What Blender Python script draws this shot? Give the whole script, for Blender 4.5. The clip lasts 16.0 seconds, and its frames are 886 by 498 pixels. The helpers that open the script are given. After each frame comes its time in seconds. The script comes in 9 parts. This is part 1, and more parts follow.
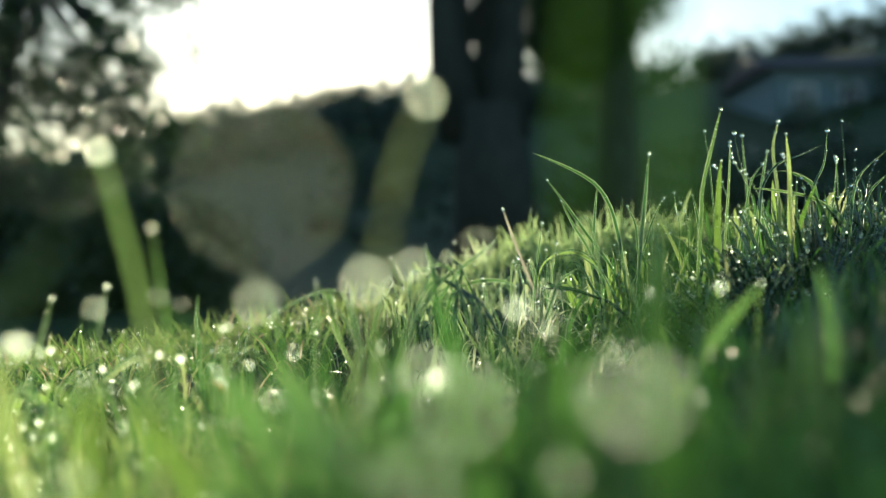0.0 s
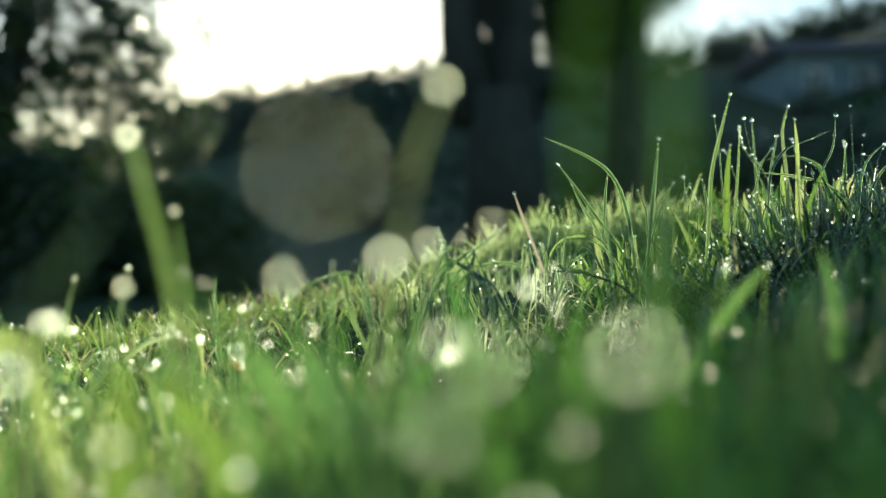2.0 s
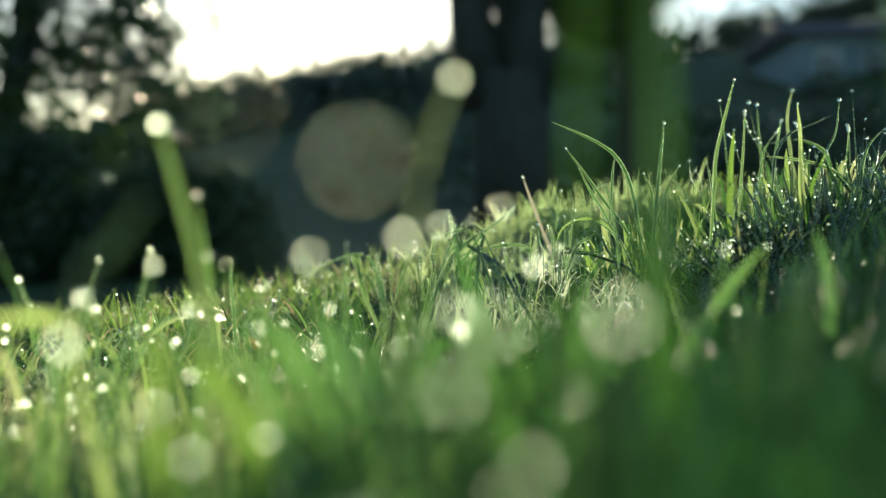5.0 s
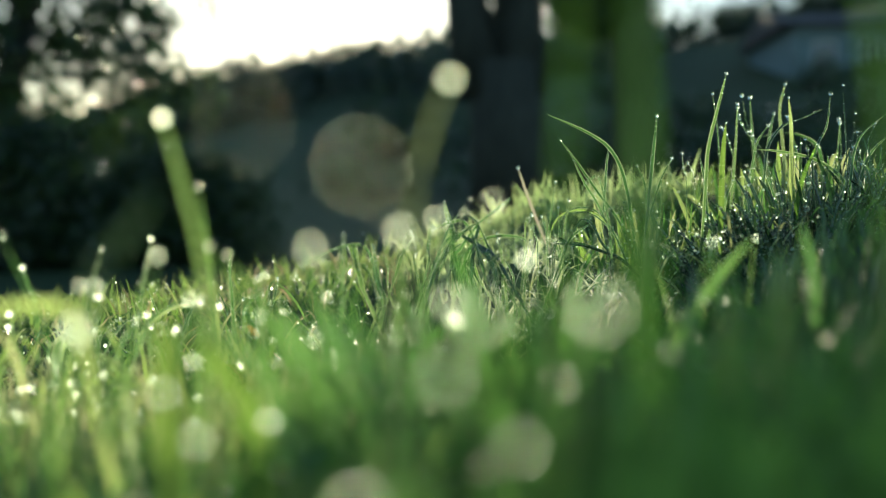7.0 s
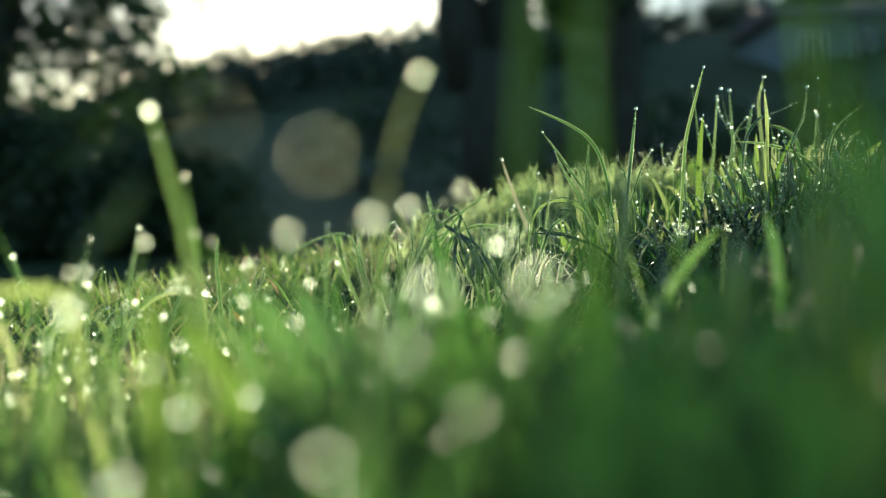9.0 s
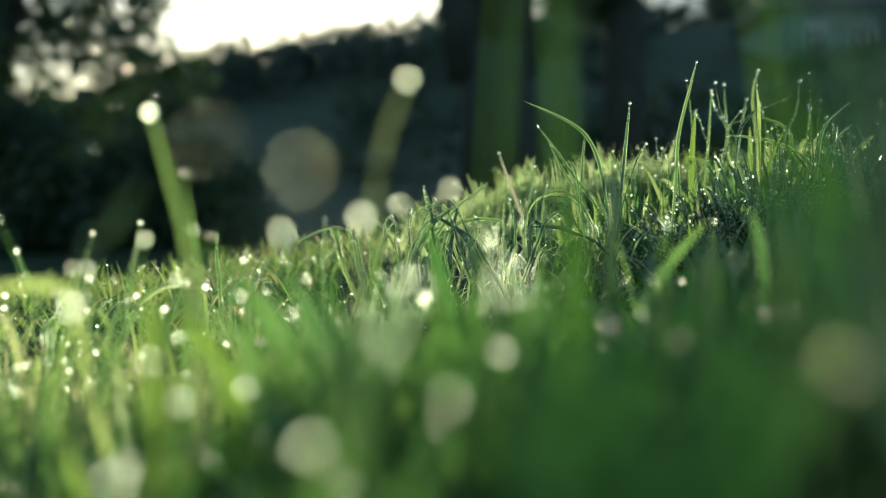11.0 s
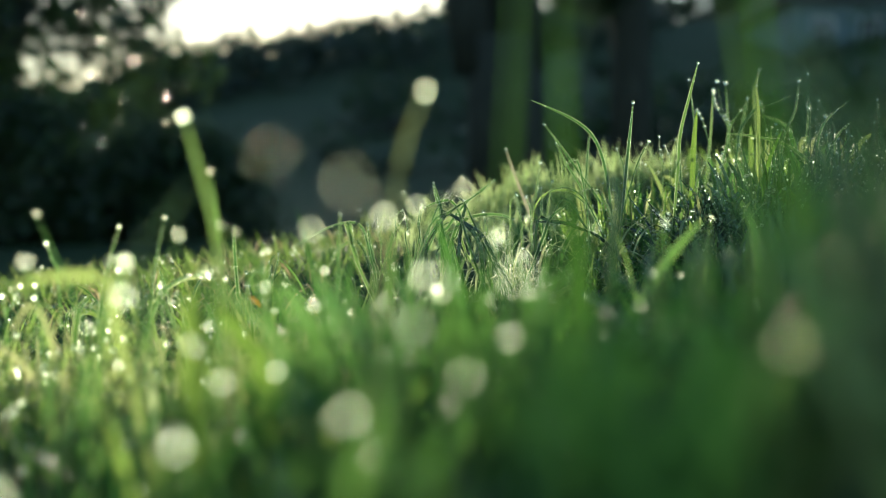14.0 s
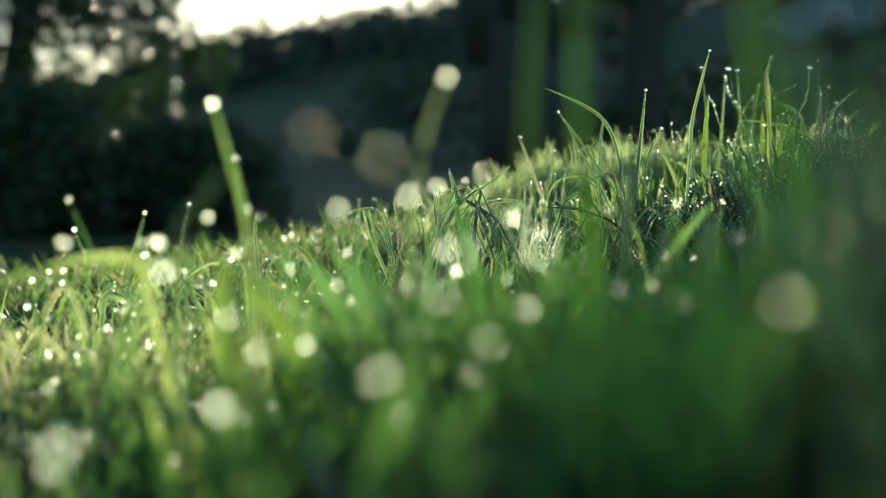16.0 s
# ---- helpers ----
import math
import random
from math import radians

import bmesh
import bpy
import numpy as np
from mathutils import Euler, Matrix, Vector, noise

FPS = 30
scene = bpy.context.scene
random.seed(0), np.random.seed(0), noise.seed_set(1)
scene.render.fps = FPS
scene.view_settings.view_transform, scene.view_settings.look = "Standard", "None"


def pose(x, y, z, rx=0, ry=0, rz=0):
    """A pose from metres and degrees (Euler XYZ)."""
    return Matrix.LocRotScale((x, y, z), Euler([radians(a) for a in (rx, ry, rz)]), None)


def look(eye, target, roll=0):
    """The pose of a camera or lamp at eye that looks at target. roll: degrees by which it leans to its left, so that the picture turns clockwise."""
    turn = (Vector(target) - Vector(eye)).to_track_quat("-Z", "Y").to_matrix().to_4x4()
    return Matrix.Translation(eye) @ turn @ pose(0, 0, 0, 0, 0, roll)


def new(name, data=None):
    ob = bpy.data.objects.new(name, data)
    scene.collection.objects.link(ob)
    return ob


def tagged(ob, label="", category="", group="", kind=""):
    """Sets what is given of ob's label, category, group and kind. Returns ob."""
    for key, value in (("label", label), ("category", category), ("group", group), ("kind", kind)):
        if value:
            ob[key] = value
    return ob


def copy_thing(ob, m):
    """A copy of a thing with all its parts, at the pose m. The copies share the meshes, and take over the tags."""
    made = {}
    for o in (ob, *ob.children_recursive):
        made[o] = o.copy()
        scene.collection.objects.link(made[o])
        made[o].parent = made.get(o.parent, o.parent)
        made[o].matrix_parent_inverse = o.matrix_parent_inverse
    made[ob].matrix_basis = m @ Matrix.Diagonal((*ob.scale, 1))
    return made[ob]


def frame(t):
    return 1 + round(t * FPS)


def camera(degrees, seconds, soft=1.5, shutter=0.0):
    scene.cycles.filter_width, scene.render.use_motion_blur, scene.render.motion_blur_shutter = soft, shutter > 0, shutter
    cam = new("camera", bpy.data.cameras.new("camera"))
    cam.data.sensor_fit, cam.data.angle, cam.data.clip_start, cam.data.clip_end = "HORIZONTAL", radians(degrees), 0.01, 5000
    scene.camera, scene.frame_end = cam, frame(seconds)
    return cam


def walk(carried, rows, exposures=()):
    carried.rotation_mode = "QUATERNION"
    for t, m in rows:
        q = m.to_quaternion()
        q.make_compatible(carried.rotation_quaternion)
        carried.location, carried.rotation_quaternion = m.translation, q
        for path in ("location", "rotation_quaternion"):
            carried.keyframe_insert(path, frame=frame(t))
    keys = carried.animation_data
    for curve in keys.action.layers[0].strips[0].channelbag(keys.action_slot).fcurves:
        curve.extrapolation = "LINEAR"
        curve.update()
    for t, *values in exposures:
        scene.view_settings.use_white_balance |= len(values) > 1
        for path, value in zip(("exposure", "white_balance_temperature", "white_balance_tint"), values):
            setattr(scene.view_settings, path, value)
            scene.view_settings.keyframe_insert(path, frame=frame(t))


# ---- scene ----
cam = camera(43.0, 16.0, soft=1.0)
PATH = [
    (0, (0.02200, 0.01300, 0.12600), (-0.00500, 2.01278, 0.13900), -0.700),
    (0.5, (0.02193, 0.01114, 0.12525), (-0.00790, 2.01090, 0.13201), -0.727),
    (1, (0.02223, 0.00894, 0.12481), (-0.01134, 2.00866, 0.12486), -0.750),
    (1.5, (0.02186, 0.00658, 0.12498), (-0.01827, 2.00616, 0.11675), -0.726),
    (2, (0.02133, 0.00303, 0.12506), (-0.02536, 2.00243, 0.11140), -0.624),
    (2.5, (0.02084, 0.00084, 0.12460), (-0.03310, 2.00000, 0.10315), -0.627),
    (3, (0.02129, -0.00061, 0.12441), (-0.03705, 1.99836, 0.09747), -0.695),
    (3.5, (0.02088, -0.00330, 0.12457), (-0.03833, 1.99553, 0.09061), -0.624),
    (4, (0.02090, -0.00684, 0.12463), (-0.04029, 1.99186, 0.08628), -0.724),
    (6.5, (0.02160, -0.01815, 0.12522), (-0.04127, 1.98009, 0.06956), -0.412),
    (7, (0.02166, -0.02096, 0.12562), (-0.03444, 1.97727, 0.06265), -0.394),
    (7.5, (0.02313, -0.02380, 0.12639), (-0.02457, 1.97444, 0.05729), -0.483),
    (8, (0.02424, -0.02683, 0.12607), (-0.01857, 1.97143, 0.05465), -0.347),
    (8.5, (0.02484, -0.03050, 0.12517), (-0.01555, 1.96771, 0.05094), -0.449),
    (9, (0.02567, -0.03364, 0.12486), (-0.01210, 1.96448, 0.04682), -0.388),
    (11.5, (0.02906, -0.04708, 0.12720), (-0.01271, 1.95016, 0.03078), -0.484),
    (12, (0.02851, -0.05133, 0.12780), (-0.01553, 1.94580, 0.03016), -0.438),
    (12.5, (0.02773, -0.05493, 0.12797), (-0.01744, 1.94214, 0.02963), -0.469),
    (13, (0.02727, -0.05900, 0.12817), (-0.02018, 1.93780, 0.02554), -0.412),
    (13.5, (0.02709, -0.06295, 0.12809), (-0.02189, 1.93375, 0.02407), -0.394),
    (14, (0.02742, -0.06591, 0.12833), (-0.02361, 1.93058, 0.02146), -0.250),
    (14.5, (0.02737, -0.06887, 0.12825), (-0.02655, 1.92750, 0.02058), -0.338),
    (15, (0.02702, -0.07234, 0.12820), (-0.03088, 1.92373, 0.01708), -0.353),
    (15.5, (0.02675, -0.07588, 0.12745), (-0.03970, 1.91957, 0.01002), -0.427),
    (16, (0.02590, -0.07900, 0.12639), (-0.04819, 1.91576, 0.00209), -0.492),
]
walk(cam, [(t, look(eye, target, roll)) for t, eye, target, roll in PATH], [(0, 1.17, 5800, 0), (16, 1.19, 5800, 0)])
cam.data.dof.use_dof = True
cam.data.dof.focus_distance = 0.68
cam.data.dof.aperture_fstop = 5.0
cam.data.dof.aperture_blades = 0

# ---- light ----
SUN_ELEVATION, SUN_AZIMUTH = radians(9.2), radians(-7.1)
world = bpy.data.worlds.new("sky")
scene.world = world
world.use_nodes = True
wn = world.node_tree
sky = wn.nodes.new("ShaderNodeTexSky")
sky.sky_type = "NISHITA"
sky.sun_disc = False
sky.sun_elevation, sky.sun_rotation = SUN_ELEVATION, SUN_AZIMUTH
sky.air_density, sky.dust_density, sky.ozone_density = 1.0, 0.45, 1.6
wn.links.new(sky.outputs["Color"], wn.nodes["Background"].inputs["Color"])
wn.nodes["Background"].inputs["Strength"].default_value = 0.085
sun_data = bpy.data.lights.new("sun", "SUN")
sun_data.energy, sun_data.angle, sun_data.color = 5.0, radians(0.6), (1.0, 0.82, 0.52)
sun = new("sun", sun_data)
sun_way = Vector((math.sin(SUN_AZIMUTH) * math.cos(SUN_ELEVATION), math.cos(SUN_AZIMUTH) * math.cos(SUN_ELEVATION), math.sin(SUN_ELEVATION)))
sun.matrix_world = look(sun_way * 40, (0, 0, 0))


# ---- materials ----
def material(name):
    mat = bpy.data.materials.new(name)
    mat.use_nodes = True
    tree = mat.node_tree
    tree.nodes.clear()
    return mat, tree, tree.nodes.new("ShaderNodeOutputMaterial")


def ramp(tree, fac, stops):
    node = tree.nodes.new("ShaderNodeValToRGB")
    cr = node.color_ramp
    while len(cr.elements) < len(stops):
        cr.elements.new(0.5)
    for el, (p, c) in zip(cr.elements, stops):
        el.position, el.color = p, (*c, 1)
    tree.links.new(fac, node.inputs["Fac"])
    return node.outputs["Color"]


def noise_tex(tree, scale, detail=3.0, stretch=(1, 1, 1)):
    co = tree.nodes.new("ShaderNodeTexCoord")
    mp = tree.nodes.new("ShaderNodeMapping")
    mp.inputs["Scale"].default_value = stretch
    nz = tree.nodes.new("ShaderNodeTexNoise")
    nz.inputs["Scale"].default_value, nz.inputs["Detail"].default_value = scale, detail
    tree.links.new(co.outputs["Object"], mp.inputs["Vector"])
    tree.links.new(mp.outputs["Vector"], nz.inputs["Vector"])
    return nz.outputs["Fac"]


def mixed(tree, a, b, fac=0.5, kind="MIX"):
    node = tree.nodes.new("ShaderNodeMix")
    node.data_type, node.blend_type = "RGBA", kind
    node.inputs["Factor"].default_value = fac
    tree.links.new(a, node.inputs["A"])
    if isinstance(b, tuple):
        node.inputs["B"].default_value = (*b, 1)
    else:
        tree.links.new(b, node.inputs["B"])
    return node.outputs["Result"]


def leaf_material(name, stops, through_stops, gloss=0.75, rough=0.31, island=True, translucent=0.44, grain=350, stretch=(1, 1, 0.12), wet=0.2, edge=(0.7, 0.09), film=0.3, rims=((0.34, 0.4, 0.24), (0.62, 0.7, 0.42))):
    """Thin living leaf: a reflecting side, light that comes through, a waxy sheen."""
    mat, tree, out = material(name)
    if island:
        rnd = tree.nodes.new("ShaderNodeNewGeometry").outputs["Random Per Island"]
    else:
        rnd = tree.nodes.new("ShaderNodeObjectInfo").outputs["Random"]
    if island:
        vein = noise_tex(tree, grain, 2.0, stretch)
    else:
        along = tree.nodes.new("ShaderNodeTexCoord")
        scaled = tree.nodes.new("ShaderNodeMapping")
        scaled.inputs["Scale"].default_value = (11, 1.6, 1)
        fibre = tree.nodes.new("ShaderNodeTexNoise")
        fibre.inputs["Scale"].default_value, fibre.inputs["Detail"].default_value = 1.6, 4.0
        tree.links.new(along.outputs["UV"], scaled.inputs["Vector"])
        tree.links.new(scaled.outputs["Vector"], fibre.inputs["Vector"])
        vein = fibre.outputs["Fac"]
        across = tree.nodes.new("ShaderNodeSeparateXYZ")
        tree.links.new(along.outputs["UV"], across.inputs[0])
        margin = ramp(tree, across.outputs[0], [(0.0, (edge[0],) * 3), (edge[1], (0, 0, 0)), (0.47, (0, 0, 0)), (0.5, (0.2, 0.2, 0.2)), (0.53, (0, 0, 0)), (1 - edge[1], (0, 0, 0)), (1.0, (edge[0],) * 3)])
    shade = tree.nodes.new("ShaderNodeMath")
    shade.operation = "MULTIPLY_ADD"
    shade.inputs[1].default_value, shade.inputs[2].default_value = 0.9, 0.4
    tree.links.new(vein, shade.inputs[0])
    grey = tree.nodes.new("ShaderNodeCombineColor")
    for socket in grey.inputs:
        tree.links.new(shade.outputs[0], socket)
    front = mixed(tree, ramp(tree, rnd, stops), grey.outputs[0], 1.0, "MULTIPLY")
    back = mixed(tree, ramp(tree, rnd, through_stops), grey.outputs[0], 1.0, "MULTIPLY")
    # Pale margins paint in the bright rim glint of wet edges.
    if not island:
        pale = []
        for base, tint in zip((front, back), rims):
            node = mixed(tree, base, tint, 0.0)
            tree.links.new(margin, node.node.inputs["Factor"])
            pale.append(node)
        front, back = pale
    diff = tree.nodes.new("ShaderNodeBsdfPrincipled")
    diff.inputs["Roughness"].default_value = rough
    diff.inputs["Specular IOR Level"].default_value = gloss
    diff.inputs["Coat Weight"].default_value, diff.inputs["Coat Roughness"].default_value = wet, film
    tree.links.new(front, diff.inputs["Base Color"])
    bump = tree.nodes.new("ShaderNodeBump")
    bump.inputs["Strength"].default_value, bump.inputs["Distance"].default_value = 0.6, 0.0005
    tree.links.new(vein, bump.inputs["Height"])
    tree.links.new(bump.outputs["Normal"], diff.inputs["Normal"])
    tree.links.new(bump.outputs["Normal"], diff.inputs["Coat Normal"])
    trans = tree.nodes.new("ShaderNodeBsdfTranslucent")
    tree.links.new(back, trans.inputs["Color"])
    mix = tree.nodes.new("ShaderNodeMixShader")
    mix.inputs["Fac"].default_value = translucent
    tree.links.new(diff.outputs[0], mix.inputs[1])
    tree.links.new(trans.outputs[0], mix.inputs[2])
    tree.links.new(mix.outputs[0], out.inputs["Surface"])
    return mat


GREENS = [(0.0, (0.03, 0.08, 0.025)), (0.5, (0.045, 0.12, 0.03)), (0.85, (0.07, 0.15, 0.035)), (1.0, (0.16, 0.17, 0.06))]
GLOW = [(0.0, (0.11, 0.29, 0.065)), (0.5, (0.19, 0.42, 0.085)), (0.85, (0.3, 0.51, 0.12)), (1.0, (0.46, 0.46, 0.22))]
M_GRASS = leaf_material("grass", GREENS, GLOW, wet=0.15, film=0.3, gloss=0.55)
M_BLADE = leaf_material("grass_blade", GREENS, GLOW, island=False)
# Dark body with near-white rims: the dew's rim light is put into the colour.
M_CREST = leaf_material("glint_rimmed_blade", [(0.0, (0.014, 0.048, 0.016)), (0.7, (0.024, 0.075, 0.02)), (1.0, (0.06, 0.12, 0.035))], [(0.0, (0.05, 0.16, 0.035)), (0.6, (0.1, 0.27, 0.055)), (0.9, (0.24, 0.42, 0.09)), (1.0, (0.4, 0.48, 0.16))], island=False, gloss=1.0, rough=0.22, wet=0.7, film=0.16, edge=(1.0, 0.24), rims=((0.46, 0.54, 0.32), (0.62, 0.74, 0.4)))
M_NEAR = leaf_material("soft_grass", [(0.0, (0.03, 0.08, 0.025)), (1.0, (0.06, 0.14, 0.035))], [(0.0, (0.1, 0.28, 0.06)), (1.0, (0.22, 0.44, 0.09))], gloss=0.3, rough=0.6, wet=0.0)
# Shaded copy of M_NEAR: the foreground's shade is put into its dark colour.
M_NEAR_SHADED = leaf_material("soft_shaded_grass", [(0.0, (0.018, 0.055, 0.024)), (1.0, (0.035, 0.09, 0.035))], [(0.0, (0.04, 0.14, 0.035)), (1.0, (0.08, 0.22, 0.045))], gloss=0.3, rough=0.6, wet=0.0, translucent=0.3)
# Lighter, yellower copy of M_GRASS: the sun's glow is put into its colour.
M_LIT_GRASS = leaf_material("lit_grass", [(0.0, (0.08, 0.15, 0.035)), (1.0, (0.14, 0.2, 0.06))], [(0.0, (0.3, 0.52, 0.09)), (0.7, (0.42, 0.58, 0.14)), (1.0, (0.55, 0.55, 0.26))], translucent=0.5)
# Blue-green tuft grass, darkened so that the right side's shade lies in its colour.
M_SHADED_FESCUE = leaf_material("fescue", [(0.0, (0.018, 0.048, 0.03)), (0.6, (0.026, 0.068, 0.038)), (1.0, (0.045, 0.09, 0.05))], [(0.0, (0.035, 0.11, 0.04)), (0.6, (0.05, 0.15, 0.045)), (1.0, (0.09, 0.2, 0.05))], translucent=0.22)
# Its single blades, darker still: shade is put into the colour here too.
M_SHADED_FESCUE_BLADE = leaf_material("shaded_fescue_blade", [(0.0, (0.014, 0.04, 0.022)), (1.0, (0.028, 0.062, 0.03))], [(0.0, (0.04, 0.12, 0.04)), (1.0, (0.07, 0.17, 0.045))], translucent=0.2, island=False, gloss=1.0, rough=0.24, wet=0.6, film=0.16)
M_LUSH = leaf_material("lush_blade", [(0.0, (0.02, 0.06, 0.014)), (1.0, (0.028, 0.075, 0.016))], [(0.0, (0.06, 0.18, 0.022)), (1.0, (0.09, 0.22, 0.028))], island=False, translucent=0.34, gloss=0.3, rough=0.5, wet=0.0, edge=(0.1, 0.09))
M_MAT = leaf_material("matted_grass", [(0.0, (0.03, 0.08, 0.025)), (0.6, (0.06, 0.14, 0.035)), (1.0, (0.18, 0.2, 0.08))], [(0.0, (0.1, 0.28, 0.06)), (0.5, (0.24, 0.46, 0.1)), (1.0, (0.56, 0.58, 0.28))], gloss=0.35, rough=0.4, wet=0.0)
# Whitened lawn green: hazy backlit glow is painted in by colour.
M_GLEAM = leaf_material("glow_paled_lawn", [(0.0, (0.14, 0.22, 0.07)), (1.0, (0.22, 0.28, 0.12))], [(0.0, (0.58, 0.78, 0.32)), (1.0, (0.72, 0.84, 0.42))], translucent=0.66, gloss=0.7, wet=0.3)
# Straw-pale grass, with the sun's highlights lightened into its colour.
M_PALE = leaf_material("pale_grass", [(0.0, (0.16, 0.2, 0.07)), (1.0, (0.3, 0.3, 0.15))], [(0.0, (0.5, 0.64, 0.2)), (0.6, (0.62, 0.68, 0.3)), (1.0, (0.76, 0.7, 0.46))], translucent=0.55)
# Lit copy of M_BLADE: sunlight is painted in by a brighter colour.
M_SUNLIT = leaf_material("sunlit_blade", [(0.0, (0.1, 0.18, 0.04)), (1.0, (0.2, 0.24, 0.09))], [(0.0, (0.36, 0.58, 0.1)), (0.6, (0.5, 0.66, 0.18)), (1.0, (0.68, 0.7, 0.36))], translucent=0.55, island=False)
M_STALK = leaf_material("pale_stalk", [(0.0, (0.36, 0.31, 0.24)), (1.0, (0.42, 0.37, 0.28))], [(0.0, (0.62, 0.54, 0.42)), (1.0, (0.7, 0.63, 0.5))], gloss=0.4, translucent=0.5, island=False)
# Broad lit blades, sunshine likewise mixed into the colour.
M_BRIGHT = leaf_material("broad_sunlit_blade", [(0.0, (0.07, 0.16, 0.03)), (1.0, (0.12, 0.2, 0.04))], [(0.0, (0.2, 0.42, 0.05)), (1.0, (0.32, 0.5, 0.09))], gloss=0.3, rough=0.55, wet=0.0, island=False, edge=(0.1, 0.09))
M_STRAW = leaf_material("straw", [(0.0, (0.25, 0.17, 0.08)), (1.0, (0.36, 0.27, 0.14))], [(0.0, (0.55, 0.42, 0.24)), (1.0, (0.7, 0.6, 0.4))], gloss=0.15, rough=0.6, wet=0.0, translucent=0.5)
M_FADED = leaf_material("faded_blade", [(0.0, (0.12, 0.12, 0.07)), (1.0, (0.1, 0.12, 0.06))], [(0.0, (0.24, 0.24, 0.14)), (1.0, (0.2, 0.27, 0.11))], island=False, gloss=0.4, wet=0.0)
M_RUST = leaf_material("rusty_leaf", [(0.0, (0.3, 0.12, 0.02)), (1.0, (0.4, 0.2, 0.04))], [(0.0, (0.6, 0.2, 0.02)), (1.0, (0.7, 0.34, 0.05))], gloss=0.2)
M_FOLIAGE = leaf_material("foliage", [(0.0, (0.02, 0.045, 0.015)), (1.0, (0.05, 0.085, 0.025))], [(0.0, (0.03, 0.08, 0.02)), (1.0, (0.08, 0.15, 0.03))], translucent=0.3, grain=20, gloss=0.8, rough=0.3, wet=0.0)
# Paled and greyed: the haze over the far hillside is put into this colour.
M_HAZY_WOODS = leaf_material("woods", [(0.0, (0.07, 0.10, 0.08)), (1.0, (0.12, 0.14, 0.11))], [(0.0, (0.03, 0.06, 0.02)), (1.0, (0.06, 0.1, 0.03))], translucent=0.2, grain=2, gloss=0.1, wet=0.0)


def rough_material(name, stops, scale, rough=0.9, bump_mm=2.0, detail=6.0, stretch=(1, 1, 1)):
    mat, tree, out = material(name)
    fine, coarse = noise_tex(tree, scale, detail, stretch), noise_tex(tree, scale / 9, 3.0, stretch)
    add = tree.nodes.new("ShaderNodeMath")
    add.operation = "MULTIPLY_ADD"
    add.inputs[1].default_value = 0.6
    tree.links.new(fine, add.inputs[0])
    half = tree.nodes.new("ShaderNodeMath")
    half.operation = "MULTIPLY"
    half.inputs[1].default_value = 0.4
    tree.links.new(coarse, half.inputs[0])
    tree.links.new(half.outputs[0], add.inputs[2])
    bsdf = tree.nodes.new("ShaderNodeBsdfPrincipled")
    bsdf.inputs["Roughness"].default_value = rough
    bsdf.inputs["Specular IOR Level"].default_value = 0.2
    tree.links.new(ramp(tree, add.outputs[0], stops), bsdf.inputs["Base Color"])
    bump = tree.nodes.new("ShaderNodeBump")
    bump.inputs["Strength"].default_value, bump.inputs["Distance"].default_value = 0.6, bump_mm / 1000
    tree.links.new(fine, bump.inputs["Height"])
    tree.links.new(bump.outputs["Normal"], bsdf.inputs["Normal"])
    tree.links.new(bsdf.outputs[0], out.inputs["Surface"])
    return mat


M_GROUND = rough_material("turf_soil", [(0.3, (0.03, 0.035, 0.02)), (0.5, (0.045, 0.07, 0.03)), (0.7, (0.07, 0.1, 0.045))], 60, bump_mm=4)
M_BARK = rough_material("bark", [(0.3, (0.03, 0.032, 0.026)), (0.55, (0.055, 0.058, 0.046)), (0.75, (0.09, 0.092, 0.075))], 14, bump_mm=20, stretch=(1, 1, 0.2))
M_WALL = rough_material("painted_wall", [(0.3, (0.17, 0.23, 0.25)), (0.7, (0.21, 0.27, 0.29))], 3, rough=0.8, bump_mm=1)
M_ROOF = rough_material("roof_tiles", [(0.3, (0.05, 0.05, 0.055)), (0.7, (0.09, 0.085, 0.085))], 5, rough=0.8, bump_mm=8)
M_FRAME = rough_material("window_frame", [(0.3, (0.6, 0.62, 0.63)), (0.7, (0.7, 0.71, 0.72))], 4, rough=0.5, bump_mm=0.5)


def pane_material():
    mat, tree, out = material("window_pane")
    bsdf = tree.nodes.new("ShaderNodeBsdfPrincipled")
    bsdf.inputs["Base Color"].default_value = (0.02, 0.025, 0.03, 1)
    bsdf.inputs["Roughness"].default_value = 0.05
    tree.links.new(bsdf.outputs[0], out.inputs["Surface"])
    return mat


def dew_material(name, rough):
    """Water, its skin roughened to spread the glint; a tint paints in the light's colour."""
    mat, tree, out = material(name)
    glass = tree.nodes.new("ShaderNodeBsdfGlass")
    glass.inputs["IOR"].default_value = 1.333
    glass.inputs["Roughness"].default_value = rough
    # Slight green puts the glow's hue into the clear water.
    glass.inputs["Color"].default_value = (0.94, 1.0, 0.94, 1)
    tree.links.new(glass.outputs[0], out.inputs["Surface"])
    return mat


M_PANE, M_DEW, M_BEAD = pane_material(), dew_material("dew_water", 0.62), dew_material("dew_bead", 0.2)


# ---- mesh helpers ----
def smooth(mesh):
    mesh.polygons.foreach_set("use_smooth", np.ones(len(mesh.polygons), dtype=bool))


def part(name, bm, mat, parent=None, label=""):
    """One bmesh as one mesh object under its thing."""
    mesh = bpy.data.meshes.new(name)
    bm.to_mesh(mesh)
    bm.free()
    mesh.materials.append(mat)
    ob = new(name, mesh)
    ob.parent = parent
    return tagged(ob, label)


